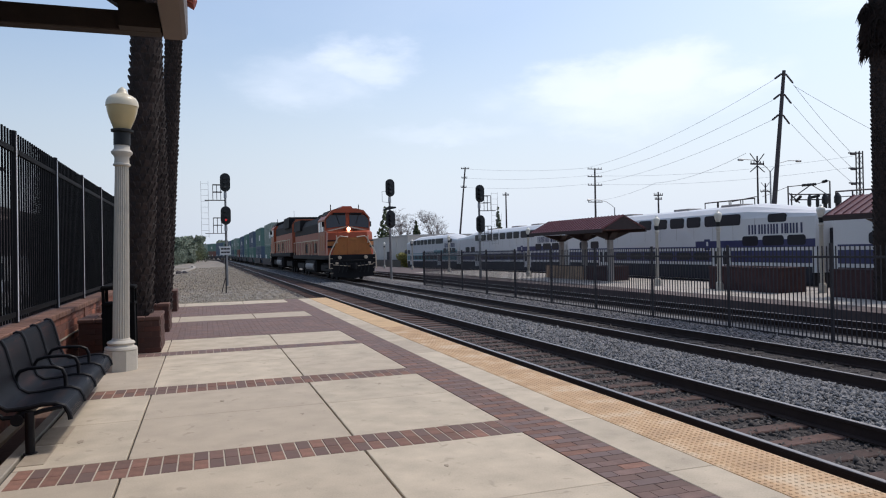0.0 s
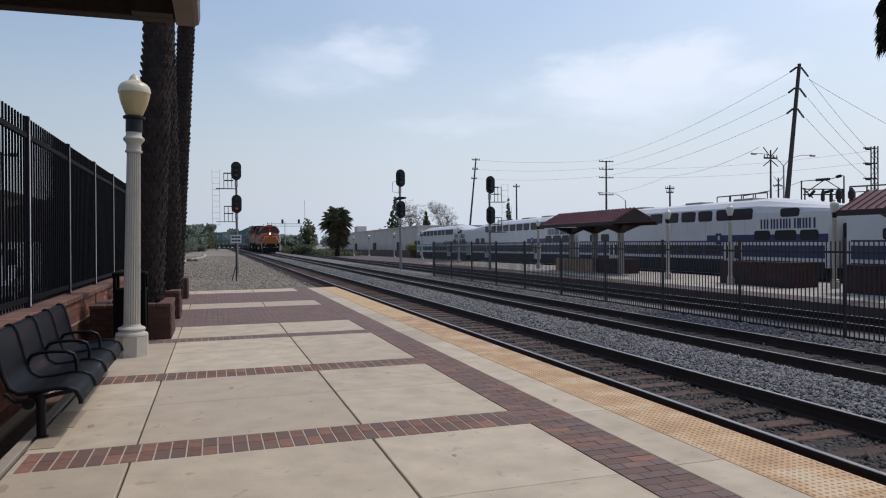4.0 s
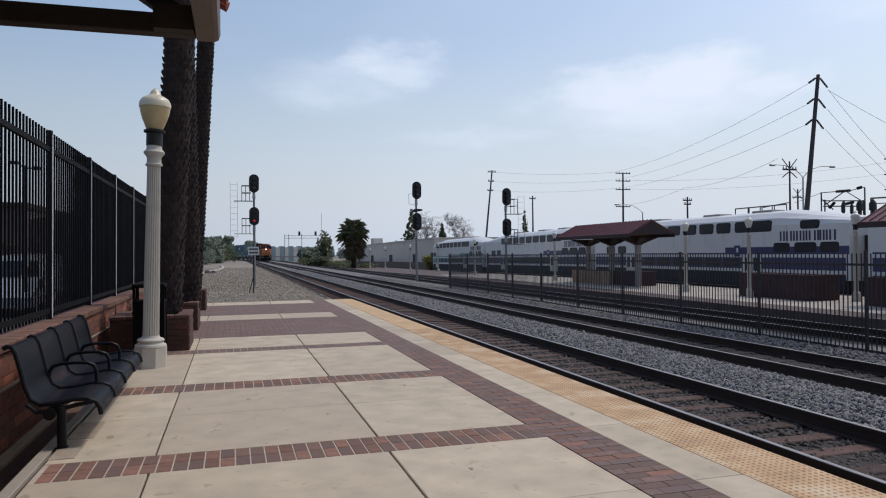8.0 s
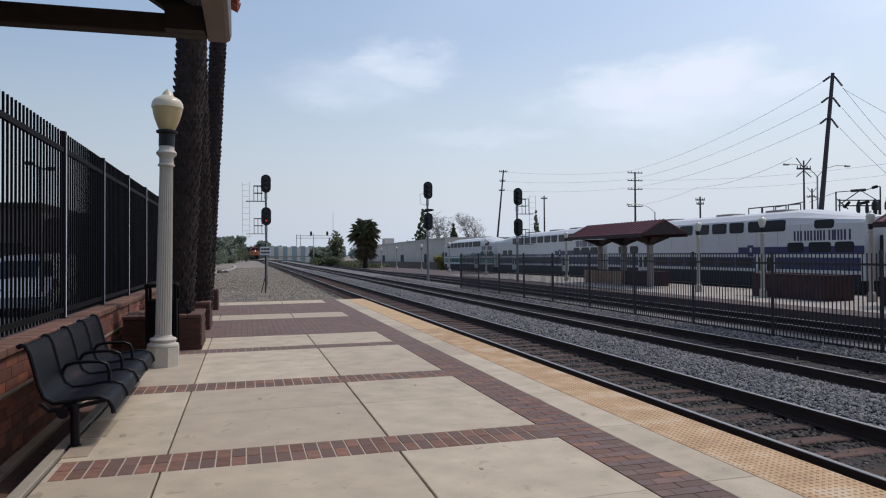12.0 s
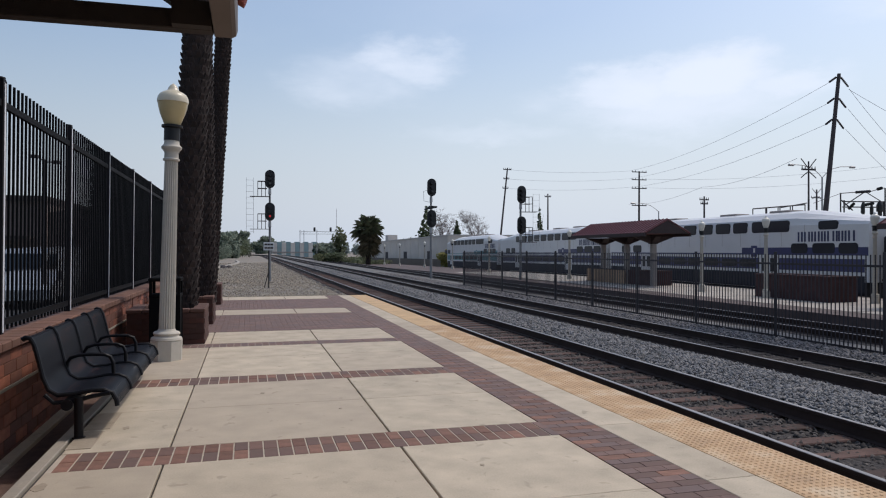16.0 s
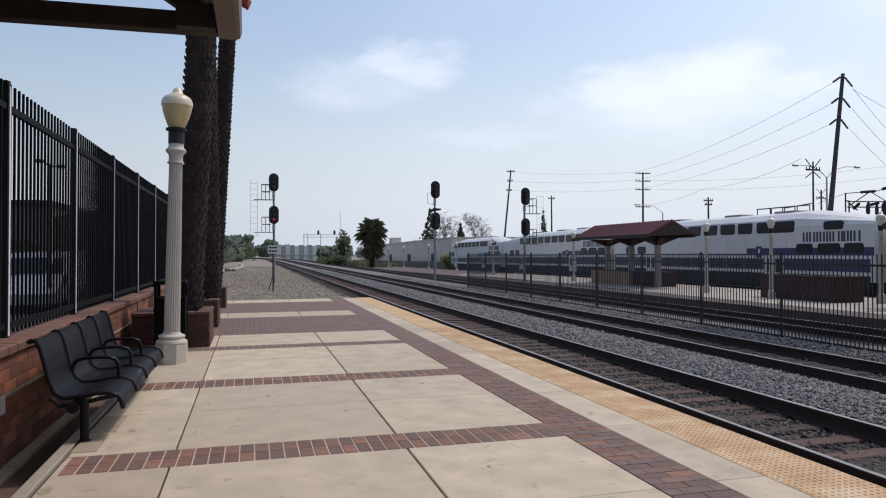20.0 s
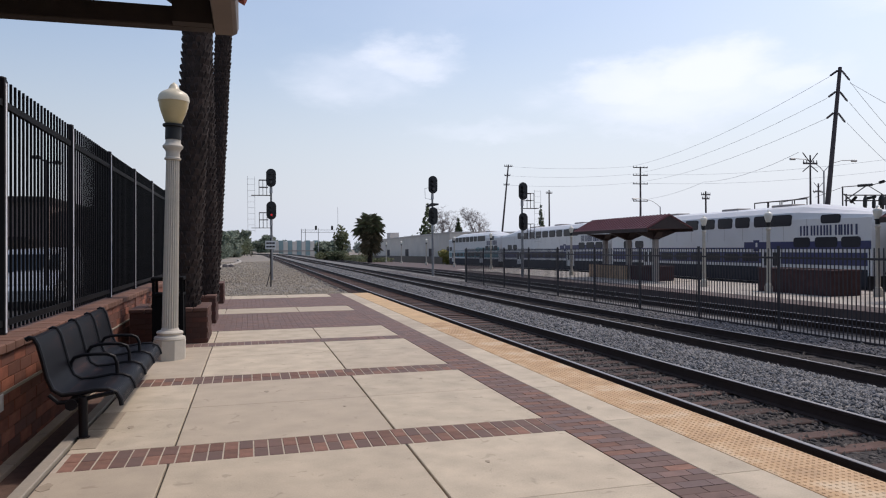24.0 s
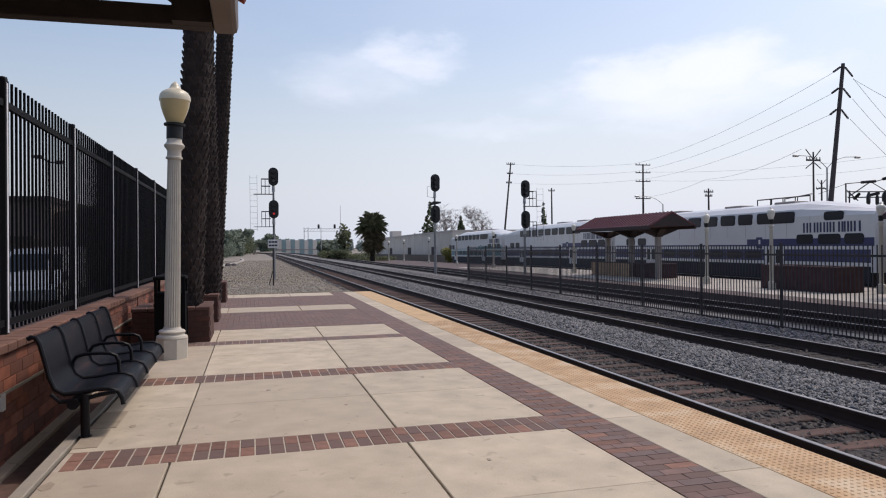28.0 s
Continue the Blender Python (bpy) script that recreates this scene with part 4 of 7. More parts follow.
def build_lamp(name, at, s, label, globe_low, group="", slim=1.0):
    """A fluted cast lamp post with an acorn globe; s scales its height of 4.7 m."""
    p = thing(name, at, label, "lamp post", group)
    bm = BM()
    r = s * 0.76 * slim
    w = s * slim
    prism(bm, [(0.25 * w * math.cos(a) / math.cos(math.pi / 8), 0.25 * w * math.sin(a) / math.cos(math.pi / 8)) for a in [math.pi / 8 + k * math.pi / 4 for k in range(8)]], "z", 0, 0.33 * s)
    part("plinth", bm, "post_stone", p)
    bm = BM()
    lathe(bm, [(0.325 * r, 0.33 * s), (0.34 * r, 0.35 * s), (0.325 * r, 0.385 * s), (0.275 * r, 0.40 * s), (0.26 * r, 0.42 * s), (0.28 * r, 0.435 * s), (0.288 * r, 0.455 * s), (0.265 * r, 0.48 * s),
               (0.20 * r, 0.495 * s), (0.178 * r, 0.53 * s)], 28)
    part("base_moulding", bm, "post_stone", p, smooth=True)
    bm = BM()
    lathe(bm, [(0.174 * r, 0.51 * s), (0.166 * r, 1.4 * s), (0.155 * r, 2.4 * s), (0.142 * r, 3.40 * s)], 40, flute=0.14)
    part("shaft", bm, "post_stone", p)
    bm = BM()
    lathe(bm, [(0.15 * r, 3.39 * s), (0.178 * r, 3.40 * s), (0.182 * r, 3.425 * s), (0.155 * r, 3.44 * s), (0.15 * r, 3.53 * s), (0.172 * r, 3.565 * s), (0.215 * r, 3.60 * s), (0.222 * r, 3.63 * s),
               (0.20 * r, 3.65 * s), (0.165 * r, 3.68 * s), (0.16 * r, 3.745 * s)], 28)
    part("capital", bm, "post_stone", p, smooth=True)
    bm = BM()
    lathe(bm, [(0.172 * r, 3.74 * s), (0.172 * r, 3.955 * s), (0.225 * r, 3.965 * s), (0.23 * r, 4.0 * s), (0.18 * r, 4.015 * s)], 24)
    part("collar", bm, "collar", p, smooth=True)
    bm = BM()
    lathe(bm, [(0.165 * r, 4.01 * s), (0.185 * r, 4.04 * s), (0.222 * r, 4.11 * s), (0.268 * r, 4.20 * s), (0.305 * r, 4.30 * s), (0.326 * r, 4.395 * s)], 32)
    part("globe", bm, globe_low, p, "amber-tinted lower globe" if globe_low == "globe" else "white globe", smooth=True)
    bm = BM()
    lathe(bm, [(0.336 * r, 4.39 * s), (0.338 * r, 4.43 * s), (0.322 * r, 4.485 * s), (0.28 * r, 4.535 * s), (0.21 * r, 4.57 * s), (0.15 * r, 4.59 * s), (0.12 * r, 4.61 * s), (0.10 * r, 4.65 * s),
               (0.07 * r, 4.685 * s), (0.03 * r, 4.71 * s), (0.004 * r, 4.725 * s)], 32)
    part("globe_cap", bm, "globe_top" if globe_low == "globe" else "white_globe", p, smooth=True)
    return p


build_lamp("lamp_post", pose(-2.71, 5.66, 0, 0, 1.4, 0), 0.985, "cream fluted lamp post with an acorn globe on the platform", "globe")


def build_bin():
    b = thing("litter_bin", (-2.84, 6.95, 0), "tall dark metal litter bin behind the lamp post", "litter bin")
    bm = BM()
    box(bm, -0.25, -0.25, 0.03, 0.25, 0.25, 1.0, 0.02)
    part("body", bm, "bin", b)
    for x in (-0.24, 0.24):
        for y in (-0.24, 0.24):
            bm = BM()
            box(bm, x - 0.025, y - 0.025, 0.0, x + 0.025, y + 0.025, 1.32)
            part("corner_post", bm, "bin", b)
    bm = BM()
    box(bm, -0.28, -0.28, 1.27, 0.28, 0.28, 1.34, 0.02)
    part("hood", bm, "bin", b)
    bm = BM()
    box(bm, -0.27, -0.27, 0.99, 0.27, 0.27, 1.04, 0.01)
    part("rim", bm, "bin", b)


build_bin()


def build_planter(y0, y1, x0=-3.62, x1=-2.13, h=0.62, group="brick planters", at=(0, 0, 0), facing=True):
    p = thing("planter", (x0 + at[0], y0 + at[1], at[2]), "square dark brick planter holding a palm trunk", "planter", group)
    w, d = x1 - x0, y1 - y0
    t = 0.2
    for nm, bx in (("front_wall", (0, 0, w, t)), ("back_wall", (0, d - t, w, d)), ("side_wall", (0, t, t, d - t)), ("side_wall", (w - t, t, w, d - t))):
        bm = BM()
        box(bm, bx[0], bx[1], 0, bx[2], bx[3], h, 0.01)
        part(nm, bm, "planter", p)
    n = 5
    for k in range(n):
        for yy in (-0.02, d - 0.23):
            bm = BM()
            box(bm, -0.02 + k * (w + 0.04) / n + 0.005, yy, h, -0.02 + (k + 1) * (w + 0.04) / n - 0.005, yy + 0.25, h + 0.075, 0.012)
            part("cap_brick", bm, "planter_cap", p)
    for k in range(3):
        for xx in (-0.02, w - 0.23):
            bm = BM()
            a = 0.24 + k * (d - 0.48) / 3
            box(bm, xx, a + 0.005, h, xx + 0.25, a + (d - 0.48) / 3 - 0.005, h + 0.075, 0.012)
            part("cap_brick", bm, "planter_cap", p)
    bm = BM()
    box(bm, 0.004, -0.012, 0.003, w / 5 - 0.004, 0.0, 0.094, 0.003)
    front = mesh_of("brick", bm, "planter")
    bm = BM()
    box(bm, 0.0, 0.004, 0.003, 0.012, d / 5 - 0.004, 0.094, 0.003)
    flank = mesh_of("brick", bm, "planter")
    for c in range(6):
        for k in range(5):
            if not (c % 2 and k == 4):
                piece("brick", front, p, ((k + 0.5 * (c % 2)) * w / 5, 0, c * 0.103))
                piece("brick", flank, p, (w, (k + 0.5 * (c % 2)) * d / 5, c * 0.103))
    bm = BM()
    box(bm, t, t, 0.1, w - t, d - t, h - 0.06)
    part("soil", bm, "soil", p)


for y, inner in ((7.6, -2.21), (11.4, -2.22), (18.0, -2.26)):
    build_planter(y, y + 1.5, x1=inner)


def trunk_mesh(h, r0, r1, lean, seed, rows_per_m=7, spikes=11):
    """A palm trunk covered with the stubs of cut fronds."""
    rnd = random.Random(seed)
    bm = BM()
    n = 14
    rings = []
    steps = int(h * 3)
    for k in range(steps + 1):
        z = h * k / steps
        r = r0 + (r1 - r0) * k / steps
        cx, cy = lean[0] * z, lean[1] * z
        rings.append([bm.verts.new((cx + r * math.cos(2 * math.pi * j / n) * rnd.uniform(0.95, 1.05), cy + r * math.sin(2 * math.pi * j / n) * rnd.uniform(0.95, 1.05), z)) for j in range(n)])
    for a, b in zip(rings, rings[1:]):
        for j in range(n):
            bm.faces.new((a[j], a[(j + 1) % n], b[(j + 1) % n], b[j]))
    bm.faces.new(rings[-1])
    boots = BM()
    for k in range(int(h * rows_per_m)):
        z = (k + 0.3) / rows_per_m
        r = r0 + (r1 - r0) * z / h
        for j in range(spikes):
            a = 2 * math.pi * (j + 0.5 * (k % 2)) / spikes + rnd.uniform(-0.1, 0.1)
            c = Vector((lean[0] * z, lean[1] * z, z))
            out, side = Vector((math.cos(a), math.sin(a), 0)), Vector((-math.sin(a), math.cos(a), 0))
            ln = rnd.uniform(0.02, 0.05)
            w = r * 2 * math.pi / spikes * 0.42
            base = [boots.verts.new(c + out * r * 0.96 + side * w * sx + Vector((0, 0, sz))) for sx, sz in ((-1, -0.05), (1, -0.05), (0.7, 0.07), (-0.7, 0.07))]
            tip = [boots.verts.new(c + out * (r + ln) + side * w * 0.55 * sx + Vector((0, 0, 0.08 + sz * rnd.uniform(0.3, 0.8)))) for sx, sz in ((-1, -0.04), (1, -0.04), (1, 0.03), (-1, 0.03))]
            for q in range(4):
                boots.faces.new((base[q], base[(q + 1) % 4], tip[(q + 1) % 4], tip[q]))
            boots.faces.new(tip)
    return bm, boots


def fan_leaf(bm, root, way, size, rnd, droop=0.3, blades=13):
    """A fan frond: narrow folded blades from one hub at the end of its stalk."""
    way = Vector(way).normalized()
    hub = Vector(root) + way * size * 0.75 + Vector((0, 0, -droop * size * 0.35))
    side = way.cross(Vector((0, 0, 1)))
    side = side.normalized() if side.length > 0.01 else Vector((1, 0, 0))
    up = side.cross(way)
    rod(bm, root, hub, 0.012 * size, 0.008 * size, 3, caps=False)
    for k in range(blades):
        a = (k / (blades - 1) - 0.5) * 3.6 + rnd.uniform(-0.07, 0.07)
        d = (way * math.cos(a) + side * math.sin(a)).normalized()
        ln = size * rnd.uniform(0.75, 1.0) * (0.75 + 0.25 * math.cos(a))
        w = side * math.cos(a) - way * math.sin(a)
        m = hub + d * ln * 0.55 + up * 0.05 * size
        t = hub + d * ln + Vector((0, 0, -droop * ln * rnd.uniform(0.4, 1.1)))
        v = [bm.verts.new(p) for p in (hub, m + w * 0.045 * size, t, m - w * 0.045 * size)]
        bm.faces.new((v[0], v[1], v[2]))
        bm.faces.new((v[0], v[2], v[3]))


def build_palm(at, h, r0, r1, lean, seed, label, crown=True, size=1.4, fronds=46, skirt=0.5, group="", hang=None, low=-0.35):
    p = thing("palm_tree", at, label, "palm tree", group)
    bm, boots = trunk_mesh(h, r0, r1, lean, seed)
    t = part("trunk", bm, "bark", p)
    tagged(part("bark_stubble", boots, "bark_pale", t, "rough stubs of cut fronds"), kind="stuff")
    if crown:
        rnd = random.Random(seed + 9)
        top = Vector((lean[0] * h, lean[1] * h, h))
        bm = BM()
        for k in range(fronds):
            a = rnd.uniform(0, 6.283)
            e = rnd.uniform(low, 1.35)
            fan_leaf(bm, top, (math.cos(a) * math.cos(e), math.sin(a) * math.cos(e), math.sin(e)), size * rnd.uniform(0.8, 1.15), rnd, 0.35)
        part("crown", bm, "palm_leaf", p)
        bm = BM()
        for k in range(int(fronds * skirt)):
            a = rnd.uniform(0, 6.283)
            e = rnd.uniform(-1.3, -0.25) if hang else rnd.uniform(-1.35, -0.6)
            fan_leaf(bm, top - Vector((0, 0, rnd.uniform(0, hang or size))), (math.cos(a) * math.cos(e), math.sin(a) * math.cos(e), math.sin(e)), size * (rnd.uniform(0.75, 1.0) if hang else rnd.uniform(0.5, 0.8)), rnd, 0.2, 9)
        part("dead_skirt", bm, "dead_frond" if hang else "bark_pale", p, "hanging dead brown fronds")
    return p


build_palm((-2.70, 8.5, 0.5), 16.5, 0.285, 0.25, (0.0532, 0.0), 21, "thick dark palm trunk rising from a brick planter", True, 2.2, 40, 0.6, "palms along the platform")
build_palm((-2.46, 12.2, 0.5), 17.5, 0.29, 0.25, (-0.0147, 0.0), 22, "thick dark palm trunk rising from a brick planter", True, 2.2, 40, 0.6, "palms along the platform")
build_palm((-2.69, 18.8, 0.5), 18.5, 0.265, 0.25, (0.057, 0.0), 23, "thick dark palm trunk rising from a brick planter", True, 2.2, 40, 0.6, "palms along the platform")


def build_canopy():
    """The end of the platform roof: eaves gutter, end truss and clay tiles."""
    c = thing("platform_canopy", (0, 0, 0), "dark timber platform roof with a brown gutter and clay tiles", "canopy", "", "structure")
    bm = BM()
    prism(bm, [(-1.70, 3.90), (-1.69, 3.87), (-1.53, 3.87), (-1.495, 3.89), (-1.48, 3.94), (-1.48, 4.22), (-1.70, 4.22)], "y", -14, 0.0)
    part("gutter", bm, "gutter", c)
    bm = BM()
    box(bm, -7.4, -0.16, 3.88, -1.70, 0.0, 4.06, 0.008)
    part("tie_beam", bm, "beam", c)
    bm = BM()
    prism(bm, [(-1.70, 4.06), (-1.98, 4.06), (-4.6, 5.78), (-7.22, 4.06), (-7.5, 4.06), (-4.6, 5.97)], "y", -0.16, -0.01)
    part("rafter", bm, "beam", c)
    bm = BM()
    prism(bm, [(-2.05, 3.88), (-1.71, 3.88), (-1.71, 4.1), (-2.05, 4.1)], "y", -0.30, -0.165)
    part("bracket", bm, "beam", c)
    bm = BM()
    prism(bm, [(-1.52, 4.16), (-1.52, 4.22), (-4.6, 6.07), (-7.7, 4.22), (-7.7, 4.16), (-4.6, 5.99)], "y", -14, -0.02)
    part("roof_deck", bm, "beam", c)
    bm = BM()
    prof = [(0.09 * math.cos(a), 0.07 * math.sin(a)) for a in [math.pi * k / 6 for k in range(7)]]
    prism(bm, prof, "x", -0.20, 0.20)
    tile_me = mesh_of("roof_tile", bm, "tile")
    slope = math.degrees(math.atan2(1.85, 3.08))
    for j in range(26):
        y = -0.06 - j * 0.2
        for k in range(8):
            d = 0.0 + k * 0.37
            piece("roof_tile", tile_me, c, pose(-1.60 - d * math.cos(radians(slope)), y, 4.27 + d * math.sin(radians(slope)), 0, slope - 2, 0))
    for y in (-3.2, -6.4, -9.6):
        bm = BM()
        box(bm, -7.4, y - 0.1, 3.90, -1.70, y + 0.1, 4.12)
        part("tie_beam", bm, "beam", c)
    for x, y in ((-4.6, -4.8), (-4.6, -11.0)):
        bm = BM()
        box(bm, x - 0.12, y - 0.12, 0.0, x + 0.12, y + 0.12, 5.6)
        part("post", bm, "beam", c)


build_canopy()


# ---- across the tracks ----
def build_middle_fence():
    f = thing("fence", (11.5, 0, 0), "dark steel picket fence standing in the ballast between tracks", "fence")
    posts = [-1.6, 1.6, 4.8, 8.0, 11.3, 14.6, 17.9, 21.3, 24.6, 28.0, 31.4, 34.7, 35.0]
    z0, z1 = -0.6, 1.74
    bm = BM()
    box(bm, -0.03, -0.03, z0, 0.03, 0.03, z1 + 0.06, 0.004)
    post = mesh_of("post", bm, "fence_far")
    bm = BM()
    box(bm, -0.0095, -0.0095, z0 + 0.18, 0.0095, 0.0095, z1)
    picket = mesh_of("picket", bm, "fence_far")
    made = 0
    far = BM()
    for a, b in zip(posts, posts[1:]):
        fall = ground_fall(0, (a + b) / 2)
        piece("post", post, f, (0, a, ground_fall(0, a)))
        for z in (-0.32, 1.50):
            bm = BM()
            box(bm, -0.02, a + 0.05, z - 0.025 + fall, 0.02, b - 0.05, z + 0.025 + fall)
            part("rail", bm, "fence_far", f)
        n = 26
        for k in range(n):
            y = a + (b - a) * (k + 1) / (n + 1)
            if made < 290 and a > 1:
                piece("picket", picket, f, (0, y, fall))
                made += 1
            else:
                box(far, -0.0095, y - 0.0095, z0 + 0.18 + fall, 0.0095, y + 0.0095, z1 + fall)
    tagged(part("far_pickets", far, "fence_far", f), "", "", "", "stuff")


build_middle_fence()

FP_Z = -0.25


def fz(y):
    return FP_Z + far_fall(y)


def build_far_platform():
    bm = BM()
    ys = [-30, 20, 60, 110, 150]
    def strip(x0, x1, up, down):
        for a, b in zip(ys, ys[1:]):
            v = [bm.verts.new(p) for p in ((x0, a, fz(a) + up), (x1, a, fz(a) + up), (x1, b, fz(b) + up), (x0, b, fz(b) + up), (x0, a, fz(a) - down), (x0, b, fz(b) - down), (x1, a, fz(a) - down), (x1, b, fz(b) - down))]
            bm.faces.new((v[0], v[1], v[2], v[3]))
            bm.faces.new((v[0], v[3], v[5], v[4]))
            bm.faces.new((v[1], v[6], v[7], v[2]))
    strip(16.9, 25.2, 0.0, 0.9)
    p = tagged(part("far_platform", bm, "far_edge"), "island platform across the tracks with a dark brick edge", "platform", "", "structure")
    y = -24.0
    while y < 58:
        a, b = y, y + 3.9
        x = 18.4
        for x1 in (20.6, 22.8, 24.6):
            bm = BM()
            v = [bm.verts.new(q) for q in ((x, a, fz(a) + 0.004), (x1 - 0.02, a, fz(a) + 0.004), (x1 - 0.02, b, fz(b) + 0.004), (x, b, fz(b) + 0.004))]
            w = [bm.verts.new((q.co.x, q.co.y, q.co.z - 0.03)) for q in v]
            bm.faces.new(v)
            for q in range(4):
                bm.faces.new((v[q], w[q], w[(q + 1) % 4], v[(q + 1) % 4]))
            part("paving_panel", bm, "far_paving", p)
            x = x1
        y += 4.05


build_far_platform()

for x, y in ((20.33, 18.9), (20.6, 23.8), (22.3, 15.2), (20.9, 39.6), (21.2, 58.0), (22.0, 73.5), (22.0, 87.2), (22.0, 103.7), (22.0, 116.7)):
    build_lamp("lamp_post", pose(x, y, fz(y)), 0.76, "pale lamp post with a white acorn globe on the island platform", "white_globe", "far platform lamps", 0.88)


def build_far_planter(x0, y0, x1, y1, h):
    p = thing("planter", (x0, y0, fz(y0) - 0.02), "low dark red brick planter on the island platform", "planter", "far planters")
    w, d = x1 - x0, y1 - y0
    for bx in ((0, 0, w, 0.25), (0, d - 0.25, w, d), (0, 0.25, 0.25, d - 0.25), (w - 0.25, 0.25, w, d - 0.25)):
        bm = BM()
        box(bm, bx[0], bx[1], 0, bx[2], bx[3], h, 0.01)
        part("side_wall", bm, "planter_far", p)
    for bx in ((-0.03, -0.03, w + 0.03, 0.28), (-0.03, d - 0.28, w + 0.03, d + 0.03), (-0.03, 0.28, 0.28, d - 0.28), (w - 0.28, 0.28, w + 0.03, d - 0.28)):
        bm = BM()
        box(bm, bx[0], bx[1], h, bx[2], bx[3], h + 0.09, 0.015)
        part("coping", bm, "planter_far", p)
    bm = BM()
    box(bm, 0.25, 0.25, 0.05, w - 0.25, d - 0.25, h - 0.08)
    part("soil", bm, "soil", p)


build_far_planter(20.75, 15.9, 22.2, 20.1, 0.98)
build_far_planter(20.75, 9.2, 22.2, 13.4, 0.98)
build_far_planter(21.3, 29.6, 22.7, 32.1, 0.80)


def build_board_wall():
    b = thing("screen_wall", (21.1, 32.2, fz(34) - 0.02), "low tan plank screen on the island platform", "screen")
    for k in range(20):
        bm = BM()
        y = k * 0.25
        box(bm, -0.04, y + 0.008, 0.0, 0.04, y + 0.242, 0.86, 0.006)
        part("plank", bm, "tan_board", b)
    bm = BM()
    box(bm, -0.06, 0, 0.86, 0.06, 5.0, 0.92, 0.01)
    part("top_rail", bm, "shelter_wood", b)


build_board_wall()


def build_shelter(at, label):
    s = thing("platform_shelter", at, label, "shelter", "platform shelters")
    w, l, eave, ridge = 1.45, 9.3, 3.08, 3.84
    for sgn in (-1, 1):
        bm = BM()
        v = []
        for y in (0, l):
            v.append([bm.verts.new((sgn * w, y, eave)), bm.verts.new((0, y, ridge)), bm.verts.new((0, y, ridge - 0.07)), bm.verts.new((sgn * w, y, eave - 0.07))])
        for q in range(4):
            bm.faces.new((v[0][q], v[0][(q + 1) % 4], v[1][(q + 1) % 4], v[1][q]))
        bm.faces.new(v[0])
        bm.faces.new(v[1])
        r = part("roof_slope", bm, "roof_metal", s)
        for k in range(25):
            bm = BM()
            y = 0.1 + k * (l - 0.2) / 24
            t = [bm.verts.new(p) for p in ((sgn * w, y - 0.02, eave), (sgn * w, y + 0.02, eave), (0, y + 0.02, ridge), (0, y - 0.02, ridge), (sgn * w, y, eave + 0.05), (0, y, ridge + 0.05))]
            bm.faces.new((t[0], t[4], t[5], t[3]))
            bm.faces.new((t[1], t[2], t[5], t[4]))
            bm.faces.new((t[0], t[1], t[4]))
            part("seam", bm, "roof_metal", r)
    for y in (0.03, l - 0.10):
        bm = BM()
        prism(bm, [(-w + 0.1, eave - 0.06), (w - 0.1, eave - 0.06), (0, ridge - 0.1)], "y", y, y + 0.07)
        part("gable", bm, "shelter_wood", s)
    for sgn in (-1, 1):
        bm = BM()
        box(bm, sgn * w - 0.05, 0, eave - 0.22, sgn * w + 0.05, l, eave - 0.03)
        part("fascia", bm, "shelter_wood", s)
    for y in (1.5, 4.5, 7.5):
        bm = BM()
        box(bm, -0.14, y - 0.14, 0, 0.14, y + 0.14, 2.45, 0.02)
        part("column", bm, "stucco", s)
        bm = BM()
        prism(bm, [(y - 0.2, 2.44), (y + 0.2, 2.44), (y + 0.2, 2.56), (y + 0.55, 2.86), (y - 0.55, 2.86), (y - 0.2, 2.56)], "x", -0.2, 0.2)
        part("corbel", bm, "shelter_wood", s)
        bm = BM()
        prism(bm, [(-0.22, 2.47), (0.22, 2.47), (1.3, 2.86), (-1.3, 2.86)], "y", y - 0.12, y + 0.12)
        part("cross_bracket", bm, "shelter_wood", s)
    return s


build_shelter(pose(21.35, 27.9, fz(30)), "open shelter with a maroon metal roof on stucco columns")
build_shelter(pose(22.6, 4.7, fz(10)), "open shelter with a maroon metal roof on stucco columns")
build_palm((20.80, 11.2, FP_Z), 16.0, 0.30, 0.26, (0.002, 0.0), 31, "tall slender palm with a shaggy skirt on the island platform", True, 2.0, 40, 1.2)


def shaggy_collar():
    rnd = random.Random(5)
    palm = [o for o in scene.objects if o.name.startswith("palm_tree")][-1]
    bm = BM()
    for k in range(170):
        a = rnd.uniform(0, 6.283)
        z = rnd.uniform(9.0, 10.6)
        fan_leaf(bm, (0.26 * math.cos(a), 0.26 * math.sin(a), z), (math.cos(a) * 0.42, math.sin(a) * 0.42, -0.9), rnd.uniform(0.35, 0.62), rnd, 0.3, 9)
    part("dead_frond_collar", bm, "bark_pale", palm, "ragged collar of dead fronds")


shaggy_collar()

# ---- the standing commuter train ----
COACH_X = 28.5
COACH_RAIL = -0.2 + ground_fall(COACH_X, 0)


def coach_rail(y):
    return COACH_RAIL + far_fall(y)


